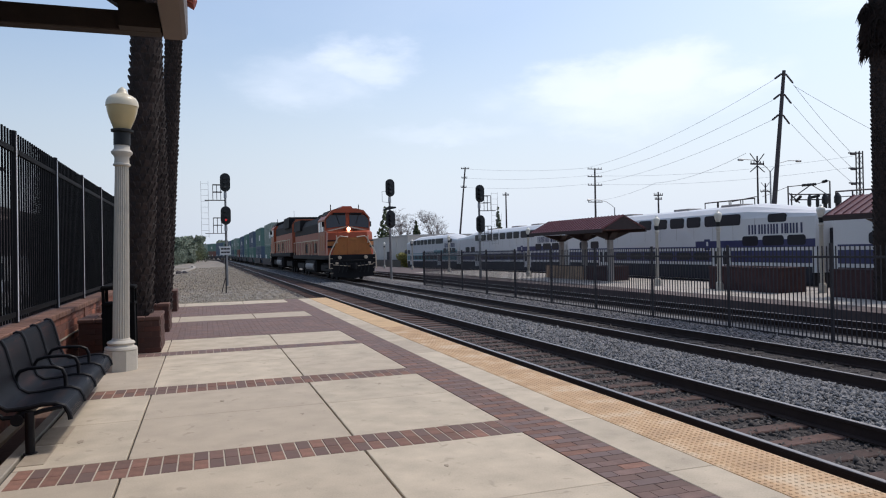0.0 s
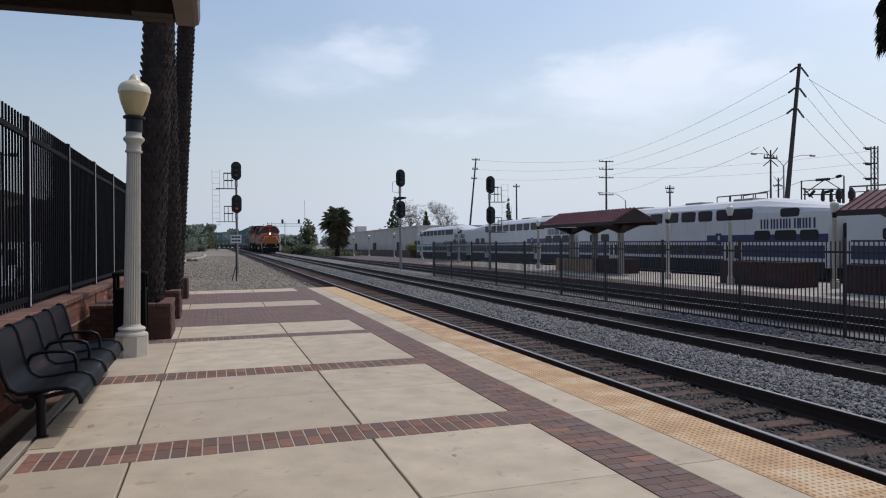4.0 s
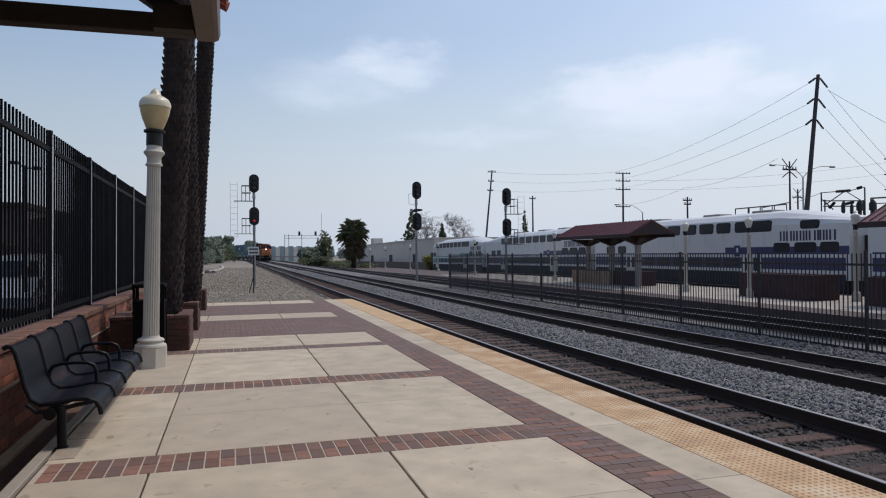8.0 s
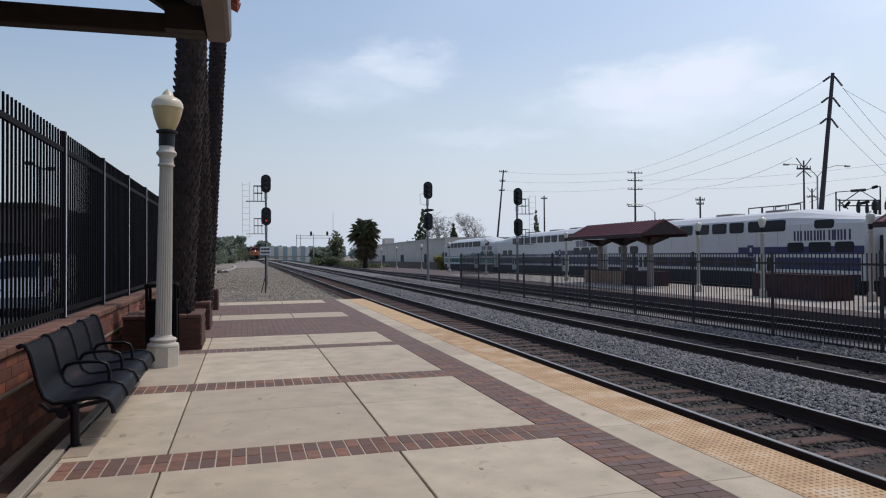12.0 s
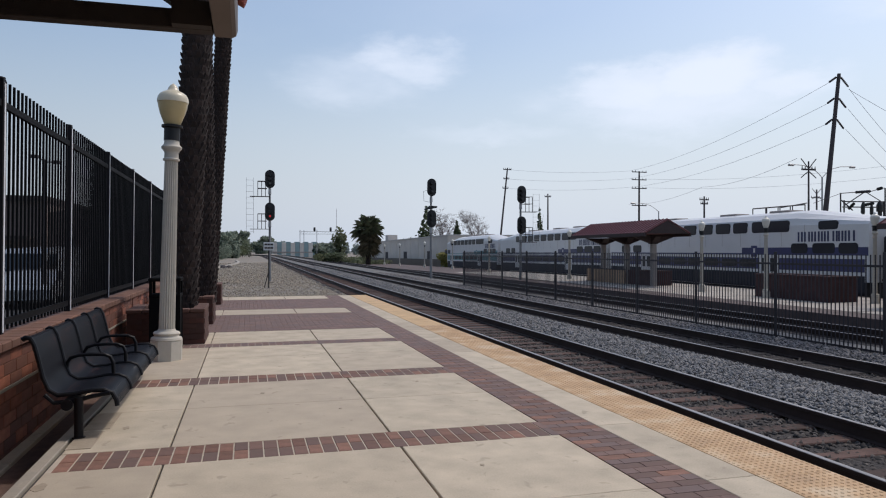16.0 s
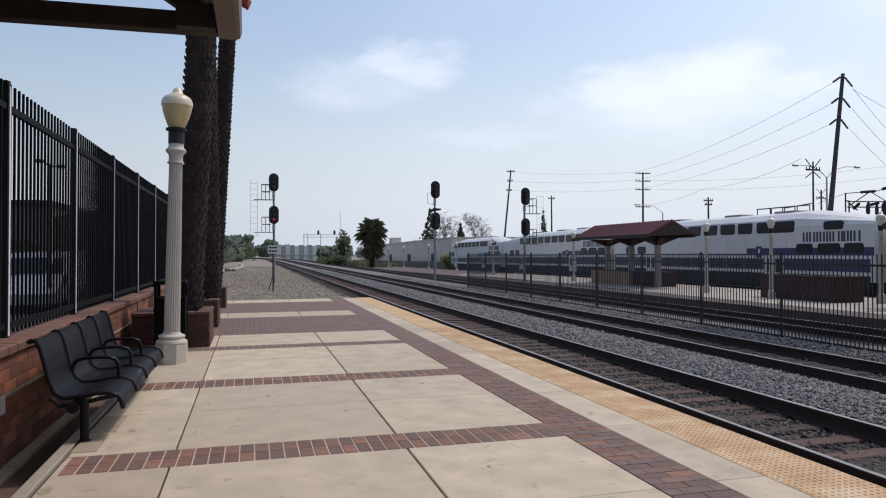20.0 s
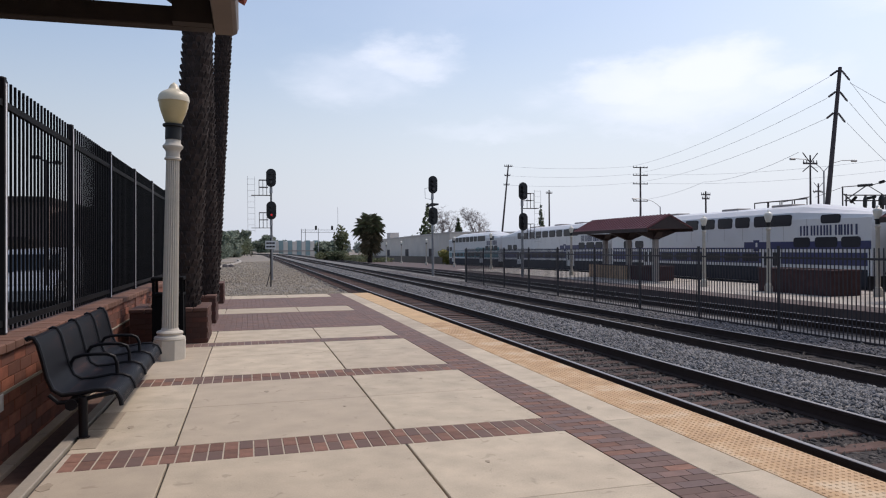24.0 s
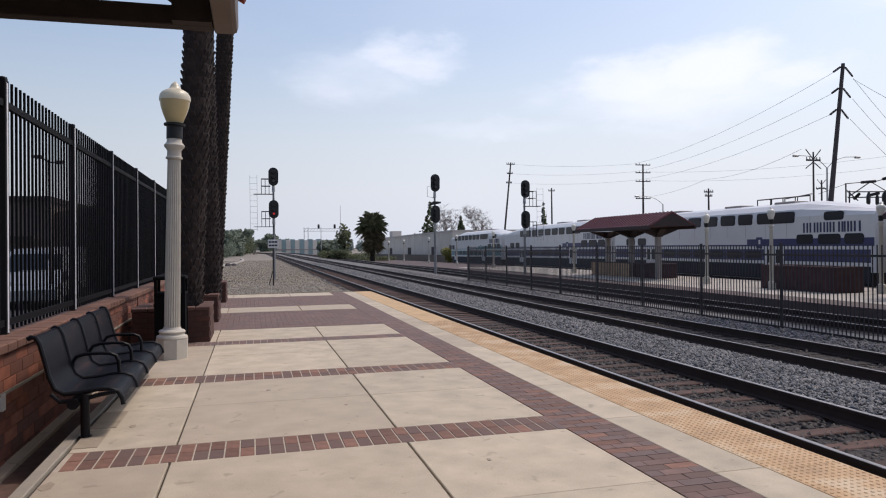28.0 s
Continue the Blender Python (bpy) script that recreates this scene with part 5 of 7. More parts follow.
def build_coach(y0, length, name, label, band, cab=False):
    """A double-deck coach. Local axes: y along, side faces at x -1.5 and 1.5."""
    pitch = math.degrees(math.atan2(coach_rail(y0 + length) - coach_rail(y0), length))
    c = thing(name, pose(COACH_X, y0, coach_rail(y0), pitch, 0, 0), label, "train coach", "standing commuter train")
    L = length - 0.5
    half = [(1.34, 0.55), (1.5, 1.15), (1.5, 4.02), (1.40, 4.4), (1.02, 4.7), (0.5, 4.84), (0, 4.88)]
    outline = half + [(-x, z) for x, z in half[-2::-1]]
    bm = BM()
    taper = 5.0
    rows = []
    for y, drop in ((0.25, 0.62), (1.2, 0.50), (3.0, 0.26), (taper, 0.0), (L - taper, 0.0), (L - 3.0, 0.26), (L - 1.2, 0.50), (L - 0.25, 0.62)):
        ends = min(y, L - y) < 1.0
        zb = 1.15 if min(y, L - y) < 2.6 else 0.55
        rows.append([bm.verts.new((u * (0.985 if ends else 1), y, max(v, zb) if v < 1.16 else v - drop * max(0.0, (v - 3.9) / 0.98))) for u, v in outline])
    for a, b in zip(rows, rows[1:]):
        for j in range(len(outline) - 1):
            bm.faces.new((a[j], a[j + 1], b[j + 1], b[j]))
        bm.faces.new((a[-1], a[0], b[0], b[-1]))
    bm.faces.new(rows[0])
    bm.faces.new(rows[-1][::-1])
    part("body", bm, "coach_white", c)
    # panel seams
    for k in range(1, 12):
        bm = BM()
        y = 2.6 + (L - 5.2) * k / 12
        box(bm, -1.504, y - 0.008, 2.9, -1.495, y + 0.008, 4.02)
        part("seam", bm, "stucco", c)
    def side_box(nm, y0, y1, z0, z1, m, out=0.008, lab=""):
        bm = BM()
        box(bm, -1.5 - out, y0, z0, -1.47, y1, z1, 0.003)
        return part(nm, bm, m, c, lab)
    # lower navy and white bands
    side_box("band", 0.5, L - 0.5, 0.60, 1.44, "coach_under", 0.006, "dark lower band")
    side_box("band", 0.5, L - 0.5, 1.62, 2.26, band, 0.006, "dark window band")
    side_box("band", 0.3, 9.2, 2.43, 2.84, band, 0.006, "dark upper band")
    side_box("band", 9.2, L - 0.5, 2.43, 2.52, band, 0.006, "dark upper band")
    # windows
    def rounded(y0, y1, z0, z1, r):
        pts = []
        for cy, cz, a0 in ((y1 - r, z1 - r, 0), (y0 + r, z1 - r, 90), (y0 + r, z0 + r, 180), (y1 - r, z0 + r, 270)):
            pts += [(cy + r * math.cos(radians(a0 + q)), cz + r * math.sin(radians(a0 + q))) for q in (0, 30, 60, 90)]
        return pts

    def window(y0, y1, z0, z1):
        bm = BM()
        prism(bm, rounded(y0, y1, z0, z1, 0.13), "x", -1.52, -1.47)
        w = part("window", bm, "coach_glass", c, "dark tinted window")
        bm = BM()
        prism(bm, rounded(y0 - 0.035, y1 + 0.035, z0 - 0.035, z1 + 0.035, 0.15), "x", -1.512, -1.47)
        part("rubber_seal", bm, "coach_under", w)
    ups = [(5.4, 8.3), (8.75, 9.95), (10.3, 11.6), (12.0, 13.3), (13.7, 15.0), (15.4, 16.7), (17.1, 18.4), (18.8, 20.1)]
    for a, b in ups:
        window(a, b, 3.72, 4.28)
    for a, b in ((0.9, 2.0), (2.3, 3.7), (4.1, 5.2), (20.4, 21.5), (22.0, 23.2)):
        window(a, b, 2.56, 3.02)
    window(2.1, 3.3, 3.78, 4.16)
    for k in range(7):
        y = 8.0 + k * 1.72
        window(y, y + 1.3, 1.76, 2.14)
    # lettering reduced to plain strokes
    side = [(1.05, 1.45), (1.55, 1.85), (1.95, 2.2), (2.3, 2.75), (2.85, 3.15), (3.25, 3.6), (3.7, 3.78), (3.9, 4.3), (4.4, 4.75)]
    for a, b in side:
        bm = BM()
        box(bm, -1.515, a, 3.14, -1.49, a + 0.11, 3.66)
        if b - a > 0.2:
            box(bm, -1.515, b - 0.11, 3.14, -1.49, b, 3.66)
        part("name_stroke", bm, "letter", c)
    side_box("number_panel", 7.9, 8.4, 2.3, 2.95, band, 0.012)
    side_box("number_bar", 8.05, 8.2, 2.55, 2.8, "sign_white", 0.02)
    # doors
    for y in (6.2, 18.9):
        d = side_box("door", y, y + 1.5, 0.95, 2.40, "coach_white", 0.012, "double sliding door")
        for q in (y + 0.2, y + 0.9):
            bm = BM()
            box(bm, -1.53, q, 1.5, -1.49, q + 0.4, 2.25)
            part("door_window", bm, "coach_glass", d)
    for y, sg in ((0.25, -1), (L - 0.25, 1)):
        bm = BM()
        box(bm, -0.45, y - 0.03, 1.2, 0.45, y + 0.03, 3.2, 0.01)
        part("end_door", bm, "coach_under", c, "dark gangway door")
        for x in (-1.15, 1.15):
            bm = BM()
            rod(bm, (x, y + sg * 0.07, 1.3), (x, y + sg * 0.07, 2.9), 0.025, None, 6)
            part("grab_rail", bm, "galvanised", c)
        bm = BM()
        box(bm, -0.6, y - 0.12, 1.0, 0.6, y + 0.12, 3.35, 0.05)
        part("bellows", bm, "coach_under", c)
    bm = BM()
    box(bm, -1.2, 3.2, 0.35, 1.2, L - 3.2, 0.6)
    box(bm, -1.3, 0.8, 0.75, 1.3, 4.6, 1.15)
    box(bm, -1.3, L - 4.6, 0.75, 1.3, L - 0.8, 1.15)
    part("underframe", bm, "coach_under", c)
    for y in (2.6, L - 2.6):
        bm = BM()
        for dy in (-1.25, 1.25):
            for x in (-0.75, 0.75):
                rod(bm, (x - 0.07, y + dy, 0.46), (x + 0.07, y + dy, 0.46), 0.46, None, 18)
        box(bm, -1.1, y - 1.7, 0.4, 1.1, y + 1.7, 0.75)
        part("truck", bm, "coach_under", c)
    bm = BM()
    for y in (6.5, 11.0, L - 8.0):
        bm = BM()
        box(bm, -0.5, y, 4.8, 0.5, y + 1.6, 4.96, 0.04)
        part("roof_unit", bm, "stucco", c)
    return c


for k, y in enumerate((-32.2, -6.2, 19.7, 45.6)):
    build_coach(y, 25.9, "train_coach", "white double-deck train coach with navy bands, standing", "coach_blue")
build_coach(71.5, 22.8, "train_coach", "white cab coach with teal lower band, standing", "coach_teal", True)


# ---- signals and signs ----
def signal_head(parent, z, lit, at=(0, 0)):
    bm = BM()
    pts = [(0.34 * math.cos(a), (0.30 if math.sin(a) > 0 else -0.30) + 0.34 * math.sin(a)) for a in [2 * math.pi * k / 28 + 0.0001 for k in range(28)]]
    prism(bm, [(at[0] + u, z + v) for u, v in pts], "y", at[1] - 0.10, at[1] - 0.06)
    h = part("signal_head", bm, "signal_black", parent, "black oval target")
    bm = BM()
    for k in range(3):
        zz = z + 0.32 - k * 0.32
        rod(bm, (at[0], at[1] - 0.36, zz), (at[0], at[1] - 0.10, zz), 0.13, 0.13, 14)
    box(bm, at[0] - 0.16, at[1] - 0.06, z - 0.5, at[0] + 0.16, at[1] + 0.18, z + 0.5, 0.02)
    part("hood", bm, "signal_black", h)
    bm = BM()
    rod(bm, (at[0], at[1] - 0.385, z - 0.32), (at[0], at[1] - 0.365, z - 0.32), 0.075, None, 14)
    part("lens", bm, "lamp_red" if lit else "lens_dark", h, "red glowing lens" if lit else "unlit lens")


def build_signal(x, y, heads, base, lit, ladder=0, label="", lower=None, s=1.0):
    sgl = thing("railway_signal", (x, y, base), label, "railway signal", "railway signals")
    top = heads[0] + 0.2
    bm = BM()
    rod(bm, (0, 0.12, 0), (0, 0.12, top - base), 0.10 * s, 0.065 * s, 12)
    part("mast", bm, "mast", sgl, smooth=True)
    for z in heads:
        bm = BM()
        rod(bm, (0, 0.10, z - base - 1.05 * s), (0, 0.10, z - base - 0.62 * s), 0.115 * s, 0.095 * s, 10)
        part("mounting_sleeve", bm, "galvanised", sgl)
    bm = BM()
    box(bm, -0.3, -0.18, -0.1, 0.3, 0.42, 0.25, 0.03)
    part("base", bm, "kerb", sgl)
    for k, z in enumerate(heads):
        h0 = set(bpy.data.objects)
        signal_head(sgl, 0.0, lit[k])
        for o in set(bpy.data.objects) - h0:
            if o.parent == sgl:
                o.matrix_basis = Matrix.Translation((0, -0.02, z - base)) @ Matrix.Scale(s, 4)
    if ladder:
        bm = BM()
        lx = ladder
        for dx in (-0.24, 0.24):
            rod(bm, (lx + dx, 0.12, heads[1] - base - 1.5), (lx + dx, 0.12, top - base - 0.1), 0.010, None, 6)
        zz = heads[1] - base - 1.4
        while zz < top - base - 0.15:
            rod(bm, (lx - 0.24, 0.12, zz), (lx + 0.24, 0.12, zz), 0.008, None, 5)
            zz += 0.4
        part("ladder", bm, "galvanised", sgl)
        for z in heads:
            zf = z - base - 1.2
            sg = 1 if lx > 0 else -1
            bm = BM()
            box(bm, min(0, lx), -0.1, zf - 0.03, max(0, lx), 0.4, zf)
            cage = part("service_platform", bm, "pole", sgl)
            for dz in (0.55, 1.05):
                for yy in (-0.1, 0.4):
                    bm = BM()
                    rod(bm, (sg * 0.2, yy, zf + dz), (sg * 0.82, yy, zf + dz), 0.022, None, 6)
                    part("guard_rail", bm, "pole", cage)
            for xx in (sg * 0.3, sg * 0.56, sg * 0.82):
                bm = BM()
                rod(bm, (xx, -0.1, zf), (xx, -0.1, zf + 1.05), 0.022, None, 6)
                part("guard_post", bm, "pole", cage)
    return sgl


build_signal(0.12, 44.0, (6.80, 4.52), -0.6, (False, True), -1.35, "two-headed railway signal showing red, with service cage", s=1.0)
build_signal(13.09, 49.0, (6.95, 4.40), -0.85, (False, False), 0, "two-headed railway signal with dark heads on a steel mast", s=1.12)
sg2 = [o for o in scene.objects if o.name.startswith("railway_signal")][-1]
bm = BM()
prism(bm, [(-0.55, 5.95), (0.5, 6.15), (0.5, 6.28), (-0.1, 6.32), (-0.55, 6.05)], "y", 0.0, 0.25)
part("junction_bracket", bm, "signal_black", sg2)
bm = BM()
tube(bm, [(-0.08, 0.12, 6.6), (-0.6, 0.12, 6.7), (-0.62, 0.12, 7.5), (-0.1, 0.12, 7.6)], 0.02, 5)
part("ladder_loop", bm, "galvanised", sg2)
build_signal(17.35, 40.0, (5.77, 3.60), -0.75, (False, False), 1.2, "two-headed railway signal with a service ladder", s=0.98)


def build_plate_sign():
    s = thing("trackside_sign", (-0.15, 37.0, -0.56), "small white sign with two dark lines on a black post", "sign")
    bm = BM()
    box(bm, -0.035, 0.0, 0, 0.035, 0.06, 3.05, 0.004)
    part("post", bm, "signal_black", s)
    bm = BM()
    box(bm, -0.31, -0.02, 2.38, 0.31, 0.0, 2.88, 0.006)
    plate = part("plate", bm, "sign_white", s)
    for z in (2.74, 2.53):
        for a, b in ((-0.25, -0.10), (-0.08, 0.07), (0.09, 0.25)):
            bm = BM()
            box(bm, a, -0.028, z - 0.05, b, -0.022, z + 0.05)
            part("text_bar", bm, "pole", plate)
    bm = BM()
    rod(bm, (-0.03, 0.03, 1.0), (-0.28, 0.35, 0.0), 0.025, None, 6)
    part("brace", bm, "signal_black", s)


build_plate_sign()


# ---- poles, wires and street lamps ----
def build_power_pole(x, y, top, lean, arms, label, r=0.28, base=-1.5):
    p = thing("power_pole", (x, y, base), label, "power pole", "power poles")
    bm = BM()
    rod(bm, (0, 0, 0), (lean, 0, top - base), r, r * 0.6, 12)
    part("pole", bm, "pole", p, smooth=True)
    for z, w, style in arms:
        k = (z - base) / (top - base)
        bm = BM()
        if style == "x":
            for sg in (-1, 1):
                rod(bm, (lean * k, 0, z - base - 0.6), (lean * k + sg * w, 0, z - base + 0.6), 0.06, None, 6)
                rod(bm, (lean * k, 0, z - base - 0.9), (lean * k + sg * w, 0, z - base - 1.7), 0.06, None, 6)
        elif style == "v":
            for sg in (-1, 1):
                a, b = Vector((lean * k + sg * 0.36, 0, z - base)), Vector((lean * k + sg * w, 0, z - base - (0.75 if sg < 0 else 1.15)))
                ribbed(bm, a, b, 0.15)
                part("insulator", bm, "pole", p)
                bm = BM()
        else:
            box(bm, lean * k - w, -0.08, z - base - 0.1, lean * k + w, 0.08, z - base + 0.1)
            for q in (-0.95, -0.5, 0.5, 0.95):
                rod(bm, (lean * k + q * w, 0, z - base + 0.1), (lean * k + q * w, 0, z - base + 0.4), 0.07, 0.05, 6)
        if style == "v":
            box(bm, lean * k - 0.36, -0.1, z - base - 0.06, lean * k + 0.36, 0.1, z - base + 0.06)
        part("crossarm" if style == "b" else "bracket", bm, "pole", p)
    return p


build_power_pole(68.2, 66.6, 24.3, 3.1, [(23.85, 1.55, "v"), (21.15, 1.5, "v"), (18.45, 1.45, "v")], "tall leaning steel power pole with angled insulators", 0.36)
build_power_pole(86.5, 140, 20.2, 0.1, [(20.0, 1.9, "b"), (18.2, 1.9, "b"), (16.2, 1.9, "b"), (12.2, 1.9, "b")], "wooden power pole with four crossarms", 0.3)
build_power_pole(55.3, 150, 21.2, 2.4, [(20.8, 1.0, "b"), (18.6, 0.7, "b"), (16.4, 0.7, "b")], "tall thin leaning power pole", 0.26)
build_power_pole(68.0, 150, 15.3, 0.0, [(14.6, 0.8, "b")], "short wooden power pole", 0.25)
build_power_pole(75.4, 100, 11.2, 0.0, [(10.6, 0.9, "b"), (9.9, 0.7, "b")], "stub of a wooden utility pole", 0.22)
build_power_pole(64.2, 64, 12.6, 0.0, [(12.3, 1.1, "x"), (11.6, 1.0, "b")], "wooden pole with spreading crossarms", 0.15)
build_power_pole(118.0, 120, 15.0, 0.0, [(14.6, 1.2, "x"), (13.2, 1.4, "b")], "far wooden pole with spreading crossarms", 0.26)


def build_lattice_mast(x, y, top, base=-2.0):
    m = thing("lattice_mast", (x, y, base), "grey steel lattice mast with short side arms", "mast", "power poles")
    h = top - base
    for sx in (-0.28, 0.28):
        for sy in (-0.28, 0.28):
            bm = BM()
            box(bm, sx - 0.06, sy - 0.06, 0, sx + 0.06, sy + 0.06, h)
            part("leg", bm, "pole", m)
    bm = BM()
    k = 0
    while k * 0.7 < h - 0.7:
        z, sg = k * 0.7, 1 if k % 2 else -1
        for sy in (-0.28, 0.28):
            rod(bm, (-0.28 * sg, sy, z), (0.28 * sg, sy, z + 0.7), 0.035, None, 5)
        k += 1
    part("lacing", bm, "pole", m)
    for z in (top - 0.25, top - 2.3, top - 4.3):
        bm = BM()
        box(bm, -1.9, -0.08, z - base - 0.1, 0.35, 0.08, z - base + 0.06)
        rod(bm, (-1.5, 0, z - base - 0.15), (-0.7, 0, z - base - 0.15), 0.15, None, 8)
        part("arm", bm, "pole", m)


build_lattice_mast(83.3, 66, 13.9)


def build_wires():
    w = thing("overhead_wires", (0, 0, 0), "thin sagging overhead power wires", "wires")
    ends = [((69.6, 66.6, 23.0), (84.2, 140, 20.2)), ((69.3, 66.6, 20.3), (84.2, 140, 18.4)), ((69.1, 66.6, 17.7), (84.0, 140, 16.4)),
            ((72.85, 66.6, 22.5), (81.8, 66, 13.7)), ((72.7, 66.6, 19.9), (81.8, 66, 11.7)), ((72.3, 66.6, 17.3), (81.8, 66, 9.7)), ((72.85, 66.6, 22.4), (96.0, 60, 10.0)),
            ((84.2, 140, 20.2), (57.5, 150, 20.8)), ((84.2, 140, 18.4), (57.3, 150, 18.6)), ((84.0, 140, 16.4), (57.1, 150, 16.4)),
            ((62.5, 64, 12.9), (75.0, 100, 12.8)), ((75.0, 100, 12.8), (84, 140, 12.4)), ((87.2, 140, 16.4), (110, 90, 15)), ((87.2, 140, 18.4), (110, 90, 17))]
    for a, b in ends:
        bm = BM()
        a, b = Vector(a), Vector(b)
        pts = [a.lerp(b, k / 12) - Vector((0, 0, (b - a).length * 0.02 * 4 * (k / 12) * (1 - k / 12))) for k in range(13)]
        tube(bm, pts, 0.024, 4)
        part("wire", bm, "wire", w)


build_wires()


def build_street_lamp(x, y, h, arms, label):
    s = thing("street_lamp", (x, y, -1.6), label, "street lamp", "street lamps")
    bm = BM()
    rod(bm, (0, 0, 0), (0, 0, h - 1.0), 0.16, 0.1, 10)
    part("pole", bm, "galvanised", s, smooth=True)
    for w in arms:
        bm = BM()
        tube(bm, [(0, 0, h - 1.1), (w * 0.14, 0, h - 0.5), (w * 0.35, 0, h + 0.1), (w * 0.65, 0, h + 0.45), (w, 0, h + 0.5)], 0.05, 6)
        part("arm", bm, "galvanised", s)
        bm = BM()
        box(bm, w - 0.75 if w < 0 else w - 0.1, -0.2, h + 0.30, w + 0.1 if w < 0 else w + 0.75, 0.2, h + 0.58, 0.09)
        part("lamp_head", bm, "galvanised", s)


build_street_lamp(71.9, 70.0, 14.1, (-4.6, 4.6), "double-armed grey street lamp")
build_street_lamp(74.0, 112.0, 11.8, (-5.2,), "single-armed grey street lamp")


# ---- background buildings ----
def build_warehouse():
    w = thing("warehouse", pose(33.0, 114, -1.9, -0.35, 0, 0), "long pale grey concrete warehouse beyond the tracks", "warehouse")
    bm = BM()
    box(bm, 0, 0, -1.0, 26, 84, 6.2)
    body = part("wall", bm, "warehouse", w)
    bm = BM()
    box(bm, -0.12, -0.12, 6.2, 26.1, 84.1, 6.5)
    part("parapet", bm, "warehouse_roof", w)
    for k in range(12):
        bm = BM()
        y = 0.4 + k * 7.5
        box(bm, -0.05, y, 0, 0.0, y + 0.3, 6.2)
        part("pilaster", bm, "warehouse", body)
    for k in range(3):
        bm = BM()
        y = 12 + k * 22.0
        box(bm, -0.06, y, 0.1, 0.02, y + 3.2, 3.6)
        part("door", bm, "pole", body, "dark loading door")
    bm = BM()
    box(bm, 2, 66, 6.5, 4.5, 70, 8.2)
    part("roof_unit", bm, "warehouse_roof", w)


build_warehouse()


def build_yard_fence():
    f = thing("yard_fence", pose(31.6, 97, -1.45, -0.35, 0, 0), "dark low yard fence before the warehouse", "fence")
    for k in range(26):
        bm = BM()
        y = k * 4.0
        box(bm, -0.05, y + 0.03, -0.5, 0.05, y + 3.97, 1.75)
        part("panel", bm, "fence_far", f)


build_yard_fence()


def build_shop():
    s = thing("shop_building", (-15.0, 36.0, -0.46), "dark brown low building beyond the fence", "building")
    bm = BM()
    box(bm, -14, 0, 0, 2.95, 16, 4.95)
    wall = part("wall", bm, "shop_wall", s)
    bm = BM()
    box(bm, -14.2, -0.2, 4.95, 3.05, 16.2, 5.25)
    part("parapet", bm, "shop_roof", s)
    bm = BM()
    prism(bm, [(2.96, 0), (2.96, 4.4), (6.0, 5.0), (8.6, 4.7), (8.6, 0)], "y", 1.0, 15.0)
    part("side_wing", bm, "shop_wall", s, "lower wing with a shallow gable")
    for k in range(5):
        bm = BM()
        x = -12.5 + k * 3.0
        box(bm, x, -0.06, 0.9, x + 1.8, 0.03, 2.6)
        w = part("window", bm, "glass_dark", wall)
        bm = BM()
        box(bm, x - 0.1, -0.12, 0.8, x + 1.9, 0.0, 0.9)
        part("sill", bm, "stucco", w)
    bm = BM()
    box(bm, -13.5, -1.6, 2.9, 2.5, -0.2, 3.05)
    part("awning", bm, "shop_roof", s)


build_shop()
bm = BM()
box(bm, -60, -30, -0.6, -4.6, 60, -0.44)
tagged(part("parking_lot", bm, "asphalt"), "grey asphalt parking lot behind the fence", "parking lot", "", "structure")


def build_car(x, y, turn, paint, label):
    c = thing("car", pose(x, y, -0.44, 0, 0, turn), label, "car", "parked cars")
    bm = BM()
    prism(bm, [(-2.2, 0.35), (-2.2, 0.75), (-1.9, 0.92), (-1.1, 0.98), (-0.5, 1.42), (0.9, 1.45), (1.6, 1.02), (2.15, 0.95), (2.25, 0.4)], "y", -0.86, 0.86)
    part("body", bm, paint, c)
    for sy in (-0.865, 0.845):
        bm = BM()
        prism(bm, [(-0.95, 1.0), (-0.45, 1.36), (0.85, 1.38), (1.4, 1.02)], "y", sy, sy + 0.02)
        part("side_window", bm, "glass_dark", c)
    for wx in (-1.4, 1.4):
        for wy in (-0.78, 0.78):
            bm = BM()
            rod(bm, (wx, wy - 0.1, 0.32), (wx, wy + 0.1, 0.32), 0.32, None, 18)
            wheel = part("wheel", bm, "tyre", c)
            bm = BM()
            rod(bm, (wx, wy - 0.112, 0.32), (wx, wy + 0.112, 0.32), 0.18, None, 14)
            part("rim", bm, "car_silver", wheel)


for x, y, tn, paint, lab in ((-7.2, 3.0, 90, "car_dark", "dark parked car behind the fence"), (-9.8, 25.5, 96, "car_silver", "silver parked car behind the fence"), (-12.6, 25.0, 92, "car_silver", "silver parked car behind the fence"),
                             (-6.6, 26.0, 90, "car_dark", "dark parked car behind the fence"), (-9.4, 14.0, 85, "car_dark", "dark parked car behind the fence"), (-15.6, 25.4, 90, "car_dark", "dark parked car behind the fence")):
    build_car(x, y, tn, paint, lab)


